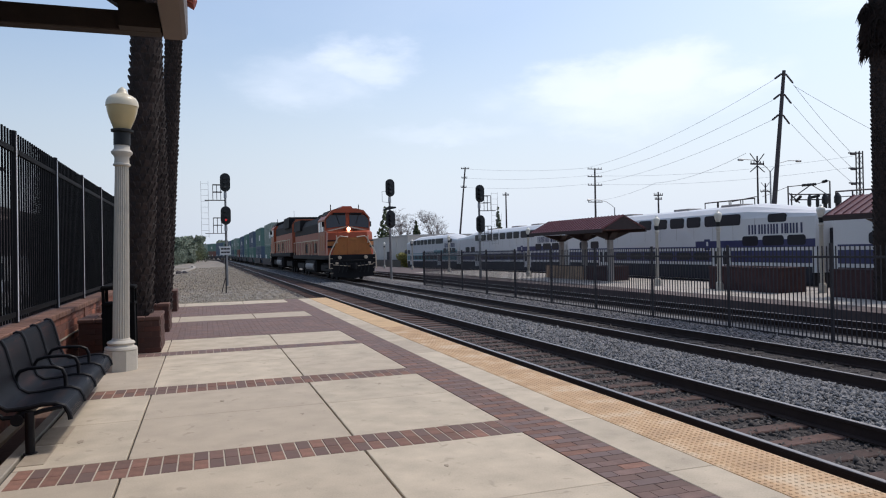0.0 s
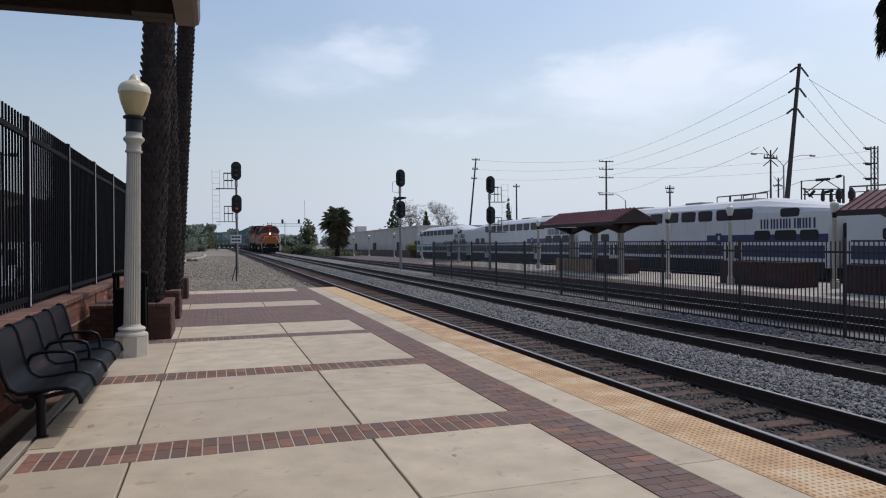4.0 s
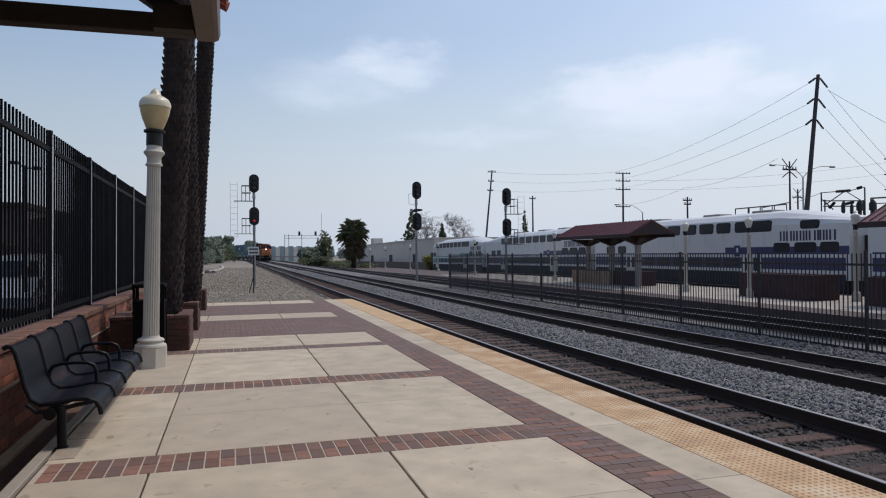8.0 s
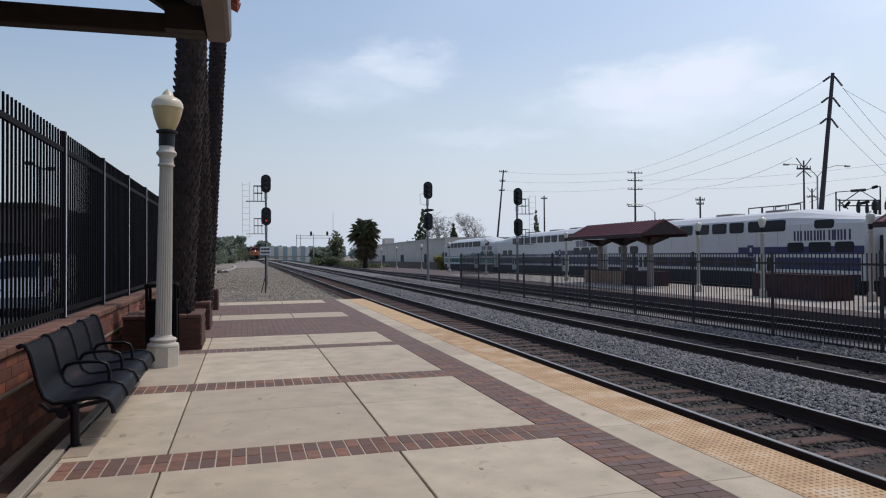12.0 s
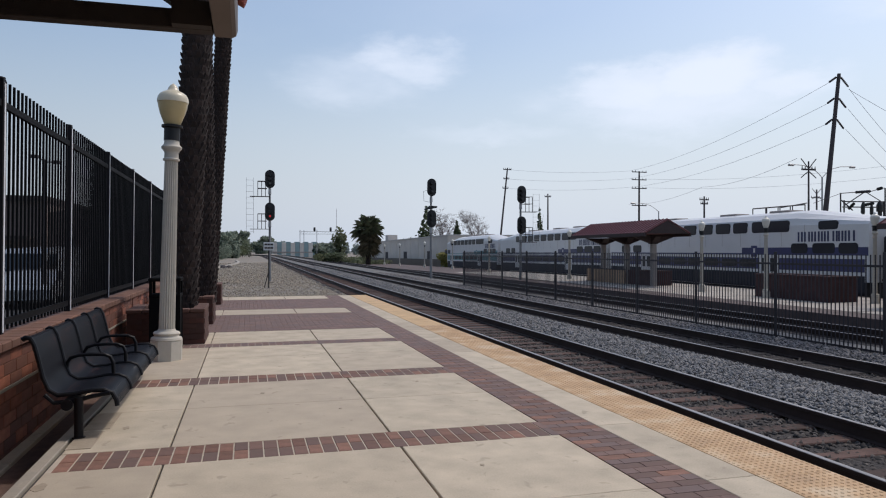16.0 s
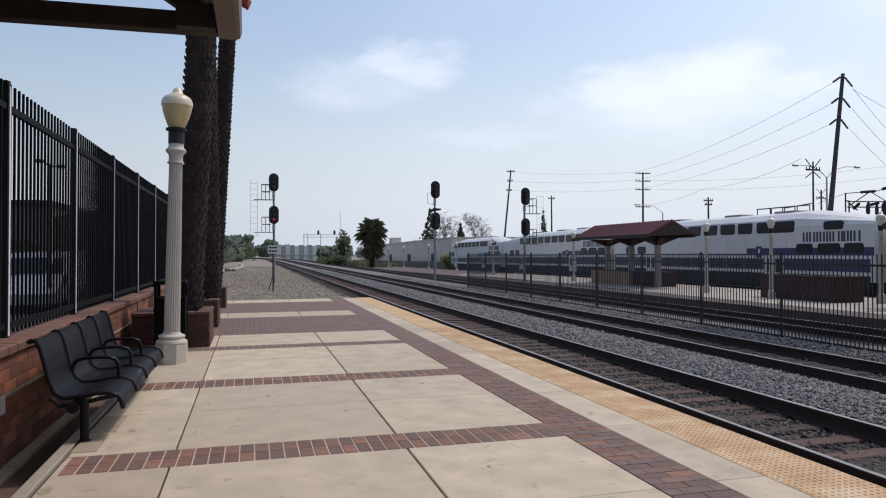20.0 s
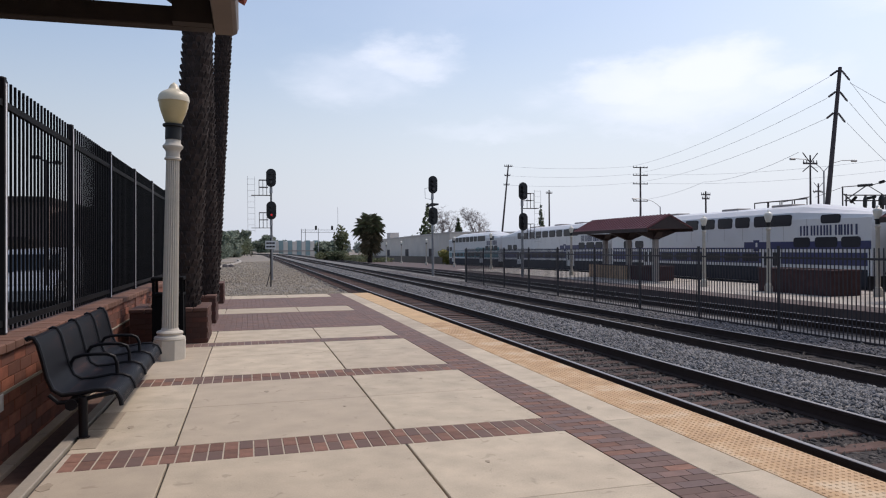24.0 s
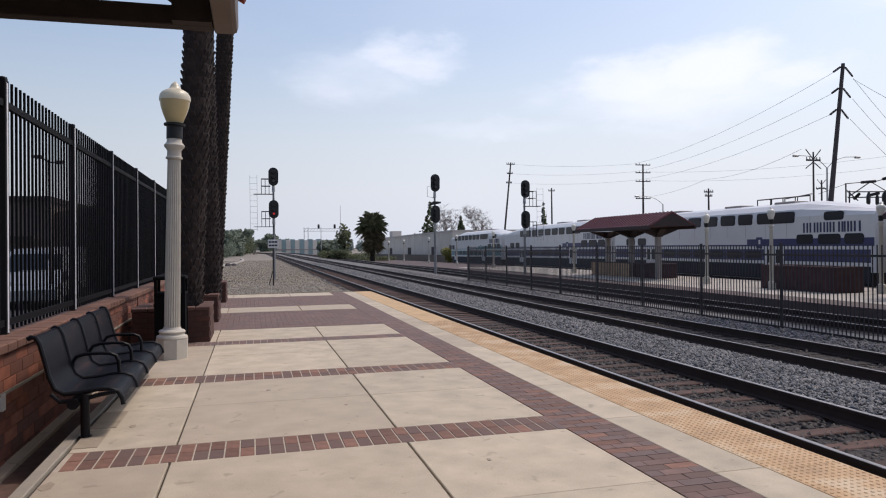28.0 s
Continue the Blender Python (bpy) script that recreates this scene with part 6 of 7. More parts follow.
def build_van(x, y, turn):
    c = thing("van", pose(x, y, -0.44, 0, 0, turn), "tall pale delivery van parked behind the fence", "van", "parked cars")
    bm = BM()
    prism(bm, [(-2.5, 0.4), (-2.55, 0.9), (-2.3, 1.15), (-1.7, 1.3), (-1.15, 2.15), (-0.9, 2.35), (2.4, 2.45), (2.55, 2.3), (2.6, 0.4)], "y", -0.95, 0.95)
    part("body", bm, "car_silver", c)
    bm = BM()
    prism(bm, [(-1.72, 1.36), (-1.2, 2.1), (-1.17, 2.12), (-1.69, 1.33)], "y", -0.85, 0.85)
    part("windscreen", bm, "glass_dark", c)
    for sy in (-0.955, 0.935):
        bm = BM()
        prism(bm, [(-1.5, 1.35), (-1.0, 2.1), (-0.1, 2.12), (-0.1, 1.35)], "y", sy, sy + 0.02)
        part("side_window", bm, "glass_dark", c)
    for wx in (-1.6, 1.6):
        for wy in (-0.85, 0.85):
            bm = BM()
            rod(bm, (wx, wy - 0.12, 0.36), (wx, wy + 0.12, 0.36), 0.36, None, 18)
            wheel = part("wheel", bm, "tyre", c)
            bm = BM()
            rod(bm, (wx, wy - 0.13, 0.36), (wx, wy + 0.13, 0.36), 0.2, None, 14)
            part("rim", bm, "car_silver", wheel)


build_van(-11.0, 30.5, 80)


def build_lot_lamp(x, y):
    p = thing("street_lamp", (x, y, -0.44), "slim dark parking lot lamp with two heads", "street lamp", "street lamps")
    bm = BM()
    rod(bm, (0, 0, 0), (0, 0, 5.85), 0.07, 0.045, 8)
    part("pole", bm, "pole", p)
    for sg, z in ((-1, 5.95), (1, 5.75)):
        bm = BM()
        rod(bm, (0, 0, 5.75), (sg * 0.28, 0, z), 0.03, None, 6)
        part("arm", bm, "pole", p)
        bm = BM()
        box(bm, sg * 0.38 - 0.14, -0.1, z - 0.06, sg * 0.38 + 0.14, 0.1, z + 0.07, 0.02)
        part("lamp_head", bm, "pole", p)


build_lot_lamp(-9.07, 24.0)


# ---- trees ----
def leaf_cloud(bm, c, r, n, rnd, size):
    """Small leaf clumps scattered through a lumpy ball."""
    for k in range(n):
        d = Vector((rnd.gauss(0, 1), rnd.gauss(0, 1), rnd.gauss(0, 1))).normalized()
        p = Vector(c) + Vector((d.x * r[0], d.y * r[1], d.z * r[2])) * rnd.uniform(0.45, 1.05)
        for q in range(2):
            u = Vector((rnd.gauss(0, 1), rnd.gauss(0, 1), rnd.gauss(0, 1))).normalized() * size * rnd.uniform(0.5, 1.1)
            v = u.orthogonal().normalized() * size * rnd.uniform(0.3, 0.7)
            vs = [bm.verts.new(p + e) for e in (-u, v, u, -v)]
            bm.faces.new(vs)


def build_tree(x, y, h, w, base, mat_name, label, seed, conifer=False, clumps=7, size=0.45, n=150, bare=False):
    rnd = random.Random(seed)
    t = thing("tree", (x, y, base), label, "tree")
    bm = BM()
    rod(bm, (0, 0, 0), (0, 0, h * 0.55), w * 0.05 + 0.05, w * 0.03 + 0.02, 8)
    limbs = []
    for k in range(clumps):
        a, e = rnd.uniform(0, 6.28), rnd.uniform(0.45, 0.95)
        tip = (math.cos(a) * w * 0.36 * rnd.uniform(0.4, 1), math.sin(a) * w * 0.36 * rnd.uniform(0.4, 1), h * e)
        rod(bm, (0, 0, h * rnd.uniform(0.25, 0.5)), tip, w * 0.02 + 0.02, 0.01, 5)
        limbs.append(tip)
        if bare:
            for q in range(14):
                b2 = rnd.uniform(0, 6.28)
                t2 = Vector(tip) + Vector((math.cos(b2) * w * 0.2, math.sin(b2) * w * 0.2, h * rnd.uniform(0.02, 0.22)))
                rod(bm, tip, t2, 0.03, 0.012, 4)
                for q2 in range(7):
                    t3 = t2 + Vector((rnd.gauss(0, 1), rnd.gauss(0, 1), rnd.uniform(0, 1.5))) * w * 0.07
                    rod(bm, t2, t3, 0.02, 0.008, 3)
    part("trunk", bm, "twig" if bare else "bark", t)
    if not bare:
        bm = BM()
        if conifer:
            for k in range(9):
                f = k / 8
                leaf_cloud(bm, (0, 0, h * (0.15 + 0.83 * f)), (w * 0.5 * (1 - f) + 0.12, w * 0.5 * (1 - f) + 0.12, h * 0.09), int(n * (1.1 - f)), rnd, size)
        else:
            leaf_cloud(bm, (0, 0, h * 0.3), (w * 0.36, w * 0.36, h * 0.25), n * 2, rnd, size)
            for tip in limbs:
                leaf_cloud(bm, tip, (w * 0.24, w * 0.24, h * 0.17), n, rnd, size)
            leaf_cloud(bm, (0, 0, h * 0.6), (w * 0.38, w * 0.38, h * 0.28), n * 2, rnd, size)
        part("crown", bm, mat_name, t)


build_palm((19.3, 118.0, -1.1), 6.9, 0.42, 0.40, (0.005, 0), 51, "short broad fan palm beside the line", True, 1.85, 95, 1.7, "", 3.3, -0.6)
build_tree(16.2, 132, 7.0, 3.6, -1.2, "boot", "ragged green tree beside the line", 61, size=0.38, n=45)
build_tree(47.9, 190, 16.0, 9.5, -1.8, "leaf", "dark conifer behind the warehouse", 62, conifer=True, size=0.75, n=70)
build_tree(57.1, 190, 11.5, 6.5, -1.8, "leaf", "dark green conifer behind the warehouse", 63, conifer=True, size=0.6)
build_tree(44.0, 195, 7.2, 5.0, -1.8, "leaf_far", "green tree behind the warehouse", 64, size=0.6)
build_tree(53.0, 190, 13.5, 8.0, -1.8, "leaf", "bare branching tree behind the warehouse", 65, bare=True, clumps=15)
build_tree(62.8, 190, 13.5, 9.0, -1.8, "leaf", "bare branching tree behind the train", 66, bare=True, clumps=15)
build_tree(57.3, 130, 11.8, 2.7, -1.8, "leaf", "slim dark cypress behind the train", 67, conifer=True, size=0.4)
build_tree(31.5, 108, 3.5, 4.6, -1.7, "yellow_leaf", "yellow flowering shrub beside the warehouse", 68, size=0.3, n=110)
def build_bush(x, y, w, h, seed, group="bushes beside the line", leaves="", label="dense rounded green bush beyond the platform end"):
    rnd = random.Random(seed)
    b = thing("bush", (x, y, -0.48 + ground_fall(x, y)), label, "bush", group)
    bm = BM()
    for k in range(5):
        a = rnd.uniform(0, 6.28)
        rod(bm, (0, 0, 0), (math.cos(a) * w * 0.2, math.sin(a) * w * 0.2, h * 0.5), 0.05, 0.02, 5)
    part("stem", bm, "bark", b)
    bm = BM()
    for k in range(7):
        a = rnd.uniform(0, 6.28)
        leaf_cloud(bm, (math.cos(a) * w * 0.28, math.sin(a) * w * 0.28, h * rnd.uniform(0.2, 0.68)), (w * 0.27, w * 0.27, h * 0.3), 120, rnd, 0.22)
    part("foliage", bm, leaves or ("boot" if seed % 2 else "leaf"), b)


for x, y, w, h in ((-4.6, 215, 6.0, 4.6), (-3.0, 232, 6.0, 5.0), (-0.8, 226, 7.0, 6.8), (-3.6, 240, 7.0, 8.0)):
    build_bush(x, y, w, h, int(y))
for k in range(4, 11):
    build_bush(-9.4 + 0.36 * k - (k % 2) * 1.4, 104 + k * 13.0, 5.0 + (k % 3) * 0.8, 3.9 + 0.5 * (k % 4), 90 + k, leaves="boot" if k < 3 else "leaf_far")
build_bush(-8.6, 178, 4.6, 3.4, 131, leaves="yellow_leaf", label="yellow flowering bush beside the gravel")
build_bush(-5.4, 196, 4.0, 2.6, 133, leaves="leaf_far", label="pale green low bush beside the gravel")
build_bush(13.4, 138, 4.0, 1.9, 135, label="low dark bush beside the tracks")
build_bush(14.6, 128, 3.6, 2.2, 136, label="low dark bush beside the tracks")
for k in range(9):
    build_bush(21.5 + (k % 3) * 0.7, 124 + k * 15, 6.5, 1.7 + 0.35 * (k % 3), 137 + k, label="low dark bush beside the tracks")
for x, y, s in ((-4.4, 88, 0.5), (-3.7, 89, 0.42), (-5.2, 90, 0.35)):
    bm = BM()
    rnd = random.Random(int(x * 10))
    lathe(bm, [(s * 0.9, -0.2), (s, 0.05), (s * 0.8, s * 0.5), (s * 0.3, s * 0.75)], 7)
    for v in bm.verts:
        v.co.x *= 1 + rnd.uniform(-0.15, 0.15)
        v.co.y *= 1 + rnd.uniform(-0.15, 0.15)
    tagged(part("boulder", bm, "pole", at=pose(x, y, -0.46 + ground_fall(0, y))), "low dark boulder lying on the gravel", "rock", "rocks on the gravel")
build_tree(-9.5, 176, 7.6, 8.5, -1.1, "leaf_far", "green tree far down the line, haze in its colour", 71, size=0.6)
build_tree(-6.6, 205, 7.4, 8.0, -1.5, "leaf_far", "green tree far down the line, haze in its colour", 76, size=0.6)
build_tree(-8.0, 215, 8.0, 9.0, -1.6, "leaf_far", "green tree far down the line, haze in its colour", 72, size=0.8)
build_tree(-4.5, 330, 12.0, 10.0, -1.9, "leaf_far", "round tree far down the line, haze in its colour", 73, size=0.9)
build_tree(6.5, 420, 11.0, 12.0, -1.9, "leaf_far", "round tree far down the line, haze in its colour", 74, size=0.9)
build_tree(25.5, 250, 5.6, 9.0, -1.8, "leaf_far", "green tree far down the line, haze in its colour", 75, size=0.8)


def build_left_bed():
    """A curved pale kerb round a planting bed beyond the platform."""
    c = thing("curved_kerb", (0, 0, 0), "pale curved concrete kerb beside the gravel", "kerb", "", "structure")
    for k in range(16):
        a0, a1 = k / 16, (k + 1) / 16
        bm = BM()
        p = [(-6.4 + 3.6 * math.sin(a * 2.2), 74 + 66 * a) for a in (a0, a1)]
        v = []
        for x, y in p:
            z = -0.47 + ground_fall(0, y)
            v += [bm.verts.new((x - 0.3, y, z)), bm.verts.new((x + 0.1, y, z)), bm.verts.new((x + 0.1, y, z + 0.24)), bm.verts.new((x - 0.3, y, z + 0.24))]
        for q in range(4):
            bm.faces.new((v[q], v[(q + 1) % 4], v[4 + (q + 1) % 4], v[4 + q]))
        bm.faces.new(v[:4])
        bm.faces.new(v[4:])
        part("kerb_stone", bm, "far_paving", c)


build_left_bed()


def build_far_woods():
    """A low uneven line of trees along the horizon, the haze put into their leaf colour."""
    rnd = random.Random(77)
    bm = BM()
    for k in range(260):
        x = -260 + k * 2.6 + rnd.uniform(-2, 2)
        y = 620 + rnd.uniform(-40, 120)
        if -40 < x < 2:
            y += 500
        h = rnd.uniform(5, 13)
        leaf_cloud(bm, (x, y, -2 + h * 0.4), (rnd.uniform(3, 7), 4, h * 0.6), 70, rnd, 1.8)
    tagged(part("far_woods", bm, "wood_far"), "line of far trees along the horizon, haze in their colour", "woods", "", "stuff")


build_far_woods()


def build_signal_bridge():
    s = thing("signal_bridge", (15.0, 235, -1.7), "far grey steel signal bridge over the line", "signal bridge")
    for x, top in ((0.6, 10.2), (1.9, 10.2), (6.2, 10.4), (12.8, 17.6)):
        bm = BM()
        rod(bm, (x, 0, 0), (x, 0, top), 0.10 if top < 12 else 0.06, None, 8)
        part("leg", bm, "galvanised", s)
    bm = BM()
    for z in (8.9, 9.8):
        box(bm, 0.4, -0.06, z - 0.05, 14.4, 0.06, z + 0.05)
    for k in range(14):
        rod(bm, (0.4 + k, 0, 8.9), (1.4 + k, 0, 9.8), 0.035, None, 4)
    part("truss", bm, "galvanised", s)
    for x in (5.4, 10.8):
        bm = BM()
        prism(bm, [(x - 0.3, 9.8), (x + 0.3, 9.8), (x + 0.36, 10.4), (x + 0.3, 11.2), (x - 0.3, 11.2), (x - 0.36, 10.4)], "y", -0.2, 0.1)
        part("signal_head", bm, "signal_black", s)


build_signal_bridge()


def build_far_shed():
    s = thing("far_shed", (13.2, 430, -2.4), "pale blue and white low sheds far down the line", "shed")
    for k in range(10):
        bm = BM()
        box(bm, k * 2.65, 0, 0, k * 2.65 + 2.6, 12, 8.6 + 0.6 * (k % 2), 0.05)
        part("bay", bm, "shed_blue" if k % 2 else "warehouse", s)
    bm = BM()
    box(bm, -0.2, -0.3, 2.6, 26.6, 0, 3.2)
    part("canopy", bm, "stucco", s)


build_far_shed()


def build_roof_yard():
    """Switchgear pipes and insulators that show over the coach roofs."""
    g = thing("substation_gantry", (0, 40.0, 0), "dark steel substation gantry with pipes and insulators behind the train", "gantry")

    def bar(name, a, b, r, n=6, y=0.0):
        bm = BM()
        rod(bm, (a[0], y, a[1]), (b[0], y, b[1]), r, None, n)
        part(name, bm, "pole", g)

    def insulator(a, b):
        bm = BM()
        ribbed(bm, (a[0], 0, a[1]), (b[0], 0, b[1]), 0.13, 8, 9)
        part("insulator", bm, "signal_black", g)
    # low double rail
    for y in (0.0, 1.6):
        bar("pipe", (38.06, 5.17), (41.7, 5.48), 0.05, 6, y)
        for x, z in ((38.06, 5.17), (39.3, 5.28), (40.5, 5.38), (41.7, 5.48)):
            bar("upright", (x, -2.3), (x, z), 0.045, 6, y)
    bar("pipe", (39.4, 5.2), (41.9, 5.62), 0.04)
    # tall frame with its bus bars
    for x, z in ((45.2, 6.5), (45.55, 5.9), (47.55, 5.85), (49.75, 6.98), (49.6, 5.9)):
        bar("upright", (x, -2.3), (x, z), 0.065)
    bar("bus_bar", (45.2, 6.46), (46.7, 6.58), 0.035)
    insulator((46.7, 6.58), (48.3, 6.70))
    bar("bus_bar", (48.3, 6.70), (49.0, 6.86), 0.035)
    insulator((48.95, 6.88), (49.45, 7.0))
    bar("bus_bar", (49.45, 7.0), (49.75, 6.98), 0.035)
    bar("brace", (45.55, 5.45), (47.6, 6.6), 0.045)
    bar("brace", (47.8, 6.6), (49.6, 5.75), 0.035)
    for z in (5.8, 5.35):
        bar("pipe", (45.4, z), (49.8, z + 0.05), 0.05)
    bar("brace", (45.3, 5.9), (46.4, 5.1), 0.05)
    insulator((47.6, 5.55), (48.6, 5.72))
    insulator((46.0, 5.2), (46.6, 5.7))
    for x, z, r in ((47.45, 5.3, 0.16), (48.35, 5.2, 0.14), (49.2, 5.45, 0.27), (50.6, 5.5, 0.30)):
        bm = BM()
        lathe(bm, [(r * 0.6, -7.6), (r * 0.6, -0.45), (r, -0.4), (r, 0.1), (r * 0.8, 0.25), (r * 0.4, 0.42), (r * 0.2, 0.5)], 10, (x, 0, z))
        part("bushing", bm, "signal_black", g)
    for x in (50.4, 52.3, 54.6):
        bar("upright", (x, -2.3), (x, 6.07 + (x - 50.4) * 0.06), 0.07)
    bar("pipe", (50.4, 6.07), (56.5, 6.42), 0.07)
    bar("pipe", (50.4, 5.6), (56.5, 5.9), 0.04)
    bar("wire_span", (42.5, 5.6), (45.2, 6.45), 0.02, 4)


build_roof_yard()


# ---- the moving freight train ----
def build_loco(label):
    c = thing("locomotive", (8.76, 43, -0.28), label, "locomotive", "freight locomotives")
    L = 22.0
    bm = BM()
    box(bm, -1.5, 0.7, 1.30, 1.5, L - 0.6, 1.62, 0.03)
    part("deck", bm, "loco_dark", c)
    # nose: wide, tapered to the top
    bm = BM()
    v = [bm.verts.new(p) for p in ((-1.1, 0.75, 1.6), (1.1, 0.75, 1.6), (1.5, 1.25, 1.6), (1.5, 2.9, 1.6), (-1.5, 2.9, 1.6), (-1.5, 1.25, 1.6),
                                   (-1.0, 0.85, 3.05), (1.0, 0.85, 3.05), (1.44, 1.35, 3.05), (1.5, 2.9, 3.3), (-1.5, 2.9, 3.3), (-1.44, 1.35, 3.05))]
    for q in range(6):
        bm.faces.new((v[q], v[(q + 1) % 6], v[6 + (q + 1) % 6], v[6 + q]))
    bm.faces.new(v[6:])
    bm.faces.new(v[:6][::-1])
    nose = part("nose", bm, "loco_orange", c)
    bm = BM()
    prism(bm, [(-1.30, 1.63), (1.30, 1.63), (1.05, 2.35), (0.8, 2.72), (-0.8, 2.72), (-1.05, 2.35)], "y", 0.735, 0.79)
    part("lower_panel", bm, "loco_yellow", nose, "worn yellow nose panel")
    bm = BM()
    box(bm, -0.32, 0.715, 1.66, 0.32, 0.74, 2.66, 0.008)
    part("nose_door", bm, "loco_yellow", nose)
    for sg in (-1, 1):
        for z0, z1, m in ((2.06, 2.2, "loco_dark"), (2.22, 2.46, "loco_yellow"), (2.48, 2.56, "loco_dark")):
            bm = BM()
            v = [bm.verts.new(p) for p in ((sg * 1.11, 0.75, z0), (sg * 1.51, 1.24, z0), (sg * 1.51, 1.24, z1), (sg * 1.11, 0.75, z1), (sg * 1.0, 0.9, z0), (sg * 1.4, 1.4, z0), (sg * 1.4, 1.4, z1), (sg * 1.0, 0.9, z1))]
            for q in ((0, 1, 2, 3), (7, 6, 5, 4), (0, 4, 5, 1), (3, 2, 6, 7), (0, 3, 7, 4), (1, 5, 6, 2)):
                bm.faces.new([v[k] for k in q])
            part("stripe", bm, m, nose)
    bm = BM()
    prism(bm, [(-1.5, 3.17), (-0.2, 3.46), (0.2, 3.46), (1.5, 3.17), (1.5, 3.10), (0.2, 3.38), (-0.2, 3.38), (-1.5, 3.10)], "y", 2.17, 2.26)
    part("stripe", bm, "rail_white", nose, "pale line under the windscreen")
    # cab
    bm = BM()
    prism(bm, [(-1.5, 1.6), (1.5, 1.6), (1.5, 3.95), (1.05, 4.50), (0.55, 4.62), (-0.55, 4.62), (-1.05, 4.50), (-1.5, 3.95)], "y", 2.25, 5.4)
    cab = part("cab", bm, "loco_orange", c)
    bm = BM()
    prism(bm, [(-1.32, 4.22), (1.32, 4.22), (1.08, 4.53), (0.58, 4.68), (-0.58, 4.68), (-1.08, 4.53)], "y", 2.9, 5.45)
    part("cab_roof", bm, "loco_dark", cab)
    bm = BM()
    prism(bm, [(-0.42, 4.62), (0.42, 4.62), (0.3, 4.80), (-0.3, 4.80)], "y", 2.4, 4.6)
    part("roof_hatch", bm, "loco_orange", cab)
    for x in (-0.95, 0.95):
        bm = BM()
        rod(bm, (x, 3.2, 4.5), (x, 3.2, 4.95), 0.03, None, 6)
        part("antenna", bm, "loco_dark", cab)
    for a, b in ((-1.40, -0.13), (0.13, 1.40)):
        bm = BM()
        out = 1 if b > 1 else -1
        prism(bm, [(out * 0.13, 3.50), (out * 1.40, 3.36), (out * 1.42, 3.88), (out * 1.16, 4.20), (out * 0.13, 4.24)], "y", 2.19, 2.28)
        w = part("windscreen", bm, "loco_glass", cab, "dark windscreen")
        bm = BM()
        rod(bm, (out * 0.75, 2.17, 4.22), (out * 0.55, 2.17, 3.62), 0.02, None, 5)
        part("wiper", bm, "loco_dark", w)
    bm = BM()
    prism(bm, [(-1.5, 3.98), (-1.06, 4.52), (-0.56, 4.64), (0.56, 4.64), (1.06, 4.52), (1.5, 3.98), (1.3, 4.12), (1.0, 4.36), (-1.0, 4.36), (-1.3, 4.12)], "y", 2.02, 2.24)
    part("brow", bm, "loco_orange", cab)
    for sg in (-1, 1):
        bm = BM()
        box(bm, sg * 1.5 - 0.012, 2.32, 1.64, sg * 1.5 + 0.012, 5.36, 3.92, 0.006)
        side = part("cab_side", bm, "loco_side", cab, "faded dusty cab side")
        for a in (2.7, 4.0):
            bm = BM()
            box(bm, sg * 1.5 - 0.03, a, 3.15, sg * 1.5 + 0.03, a + 1.0, 3.82, 0.01)
            part("side_window", bm, "glass_dark", side)
        for k in range(3):
            bm = BM()
            box(bm, sg * 1.5 - 0.022, 2.6 + k * 0.8, 1.9, sg * 1.5 + 0.022, 2.85 + k * 0.8, 2.9, 0.004)
            part("side_mark", bm, "loco_yellow", side)
        bm = BM()
        box(bm, sg * 1.58 - 0.07, 2.5, 3.45, sg * 1.58 + 0.07, 2.56, 3.8, 0.01)
        part("mirror", bm, "loco_dark", cab)
        bm = BM()
        rod(bm, (sg * 1.25, 8.4, 0.78), (sg * 1.25, 12.6, 0.78), 0.30, None, 12)
        part("air_tank", bm, "loco_tank", c, "dusty grey air tank")
    bm = BM()
    box(bm, -0.2, 1.9, 2.9, 0.2, 2.3, 3.42, 0.04)
    part("headlight_housing", bm, "loco_orange", cab)
    for z in (3.29, 3.04):
        bm = BM()
        rod(bm, (0, 1.86, z), (0, 1.95, z), 0.115, None, 14)
        part("headlight", bm, "headlight", cab, "lit round headlight")
    bm = BM()
    box(bm, 0.35, 2.12, 2.98, 0.72, 2.3, 3.26, 0.02)
    part("number_board", bm, "loco_dark", cab)
    bm = BM()
    box(bm, -0.95, 2.05, 4.22, -0.15, 2.26, 4.46, 0.03)
    box(bm, 0.15, 2.05, 4.22, 0.95, 2.26, 4.46, 0.03)
    part("roof_number_box", bm, "loco_dark", cab)
    # hood
    bm = BM()
    prism(bm, [(-1.3, 1.6), (1.3, 1.6), (1.3, 3.8), (1.0, 4.25), (-1.0, 4.25), (-1.3, 3.8)], "y", 5.4, 21.2)
    hood = part("hood", bm, "loco_tan", c, "dusty orange engine hood")
    bm = BM()
    prism(bm, [(-1.315, 3.2), (1.315, 3.2), (1.315, 3.82), (1.02, 4.29), (-1.02, 4.29), (-1.31, 3.82)], "y", 5.6, 21.15)
    part("hood_top", bm, "loco_dark", hood)
    bm = BM()
    prism(bm, [(-1.5, 3.6), (1.5, 3.6), (1.45, 4.45), (-1.45, 4.45)], "y", 16.0, 20.6)
    part("radiator", bm, "loco_dark", hood)
    bm = BM()
    box(bm, -0.5, 10.5, 4.25, 0.5, 12.3, 4.65, 0.05)
    part("exhaust", bm, "loco_dark", hood)
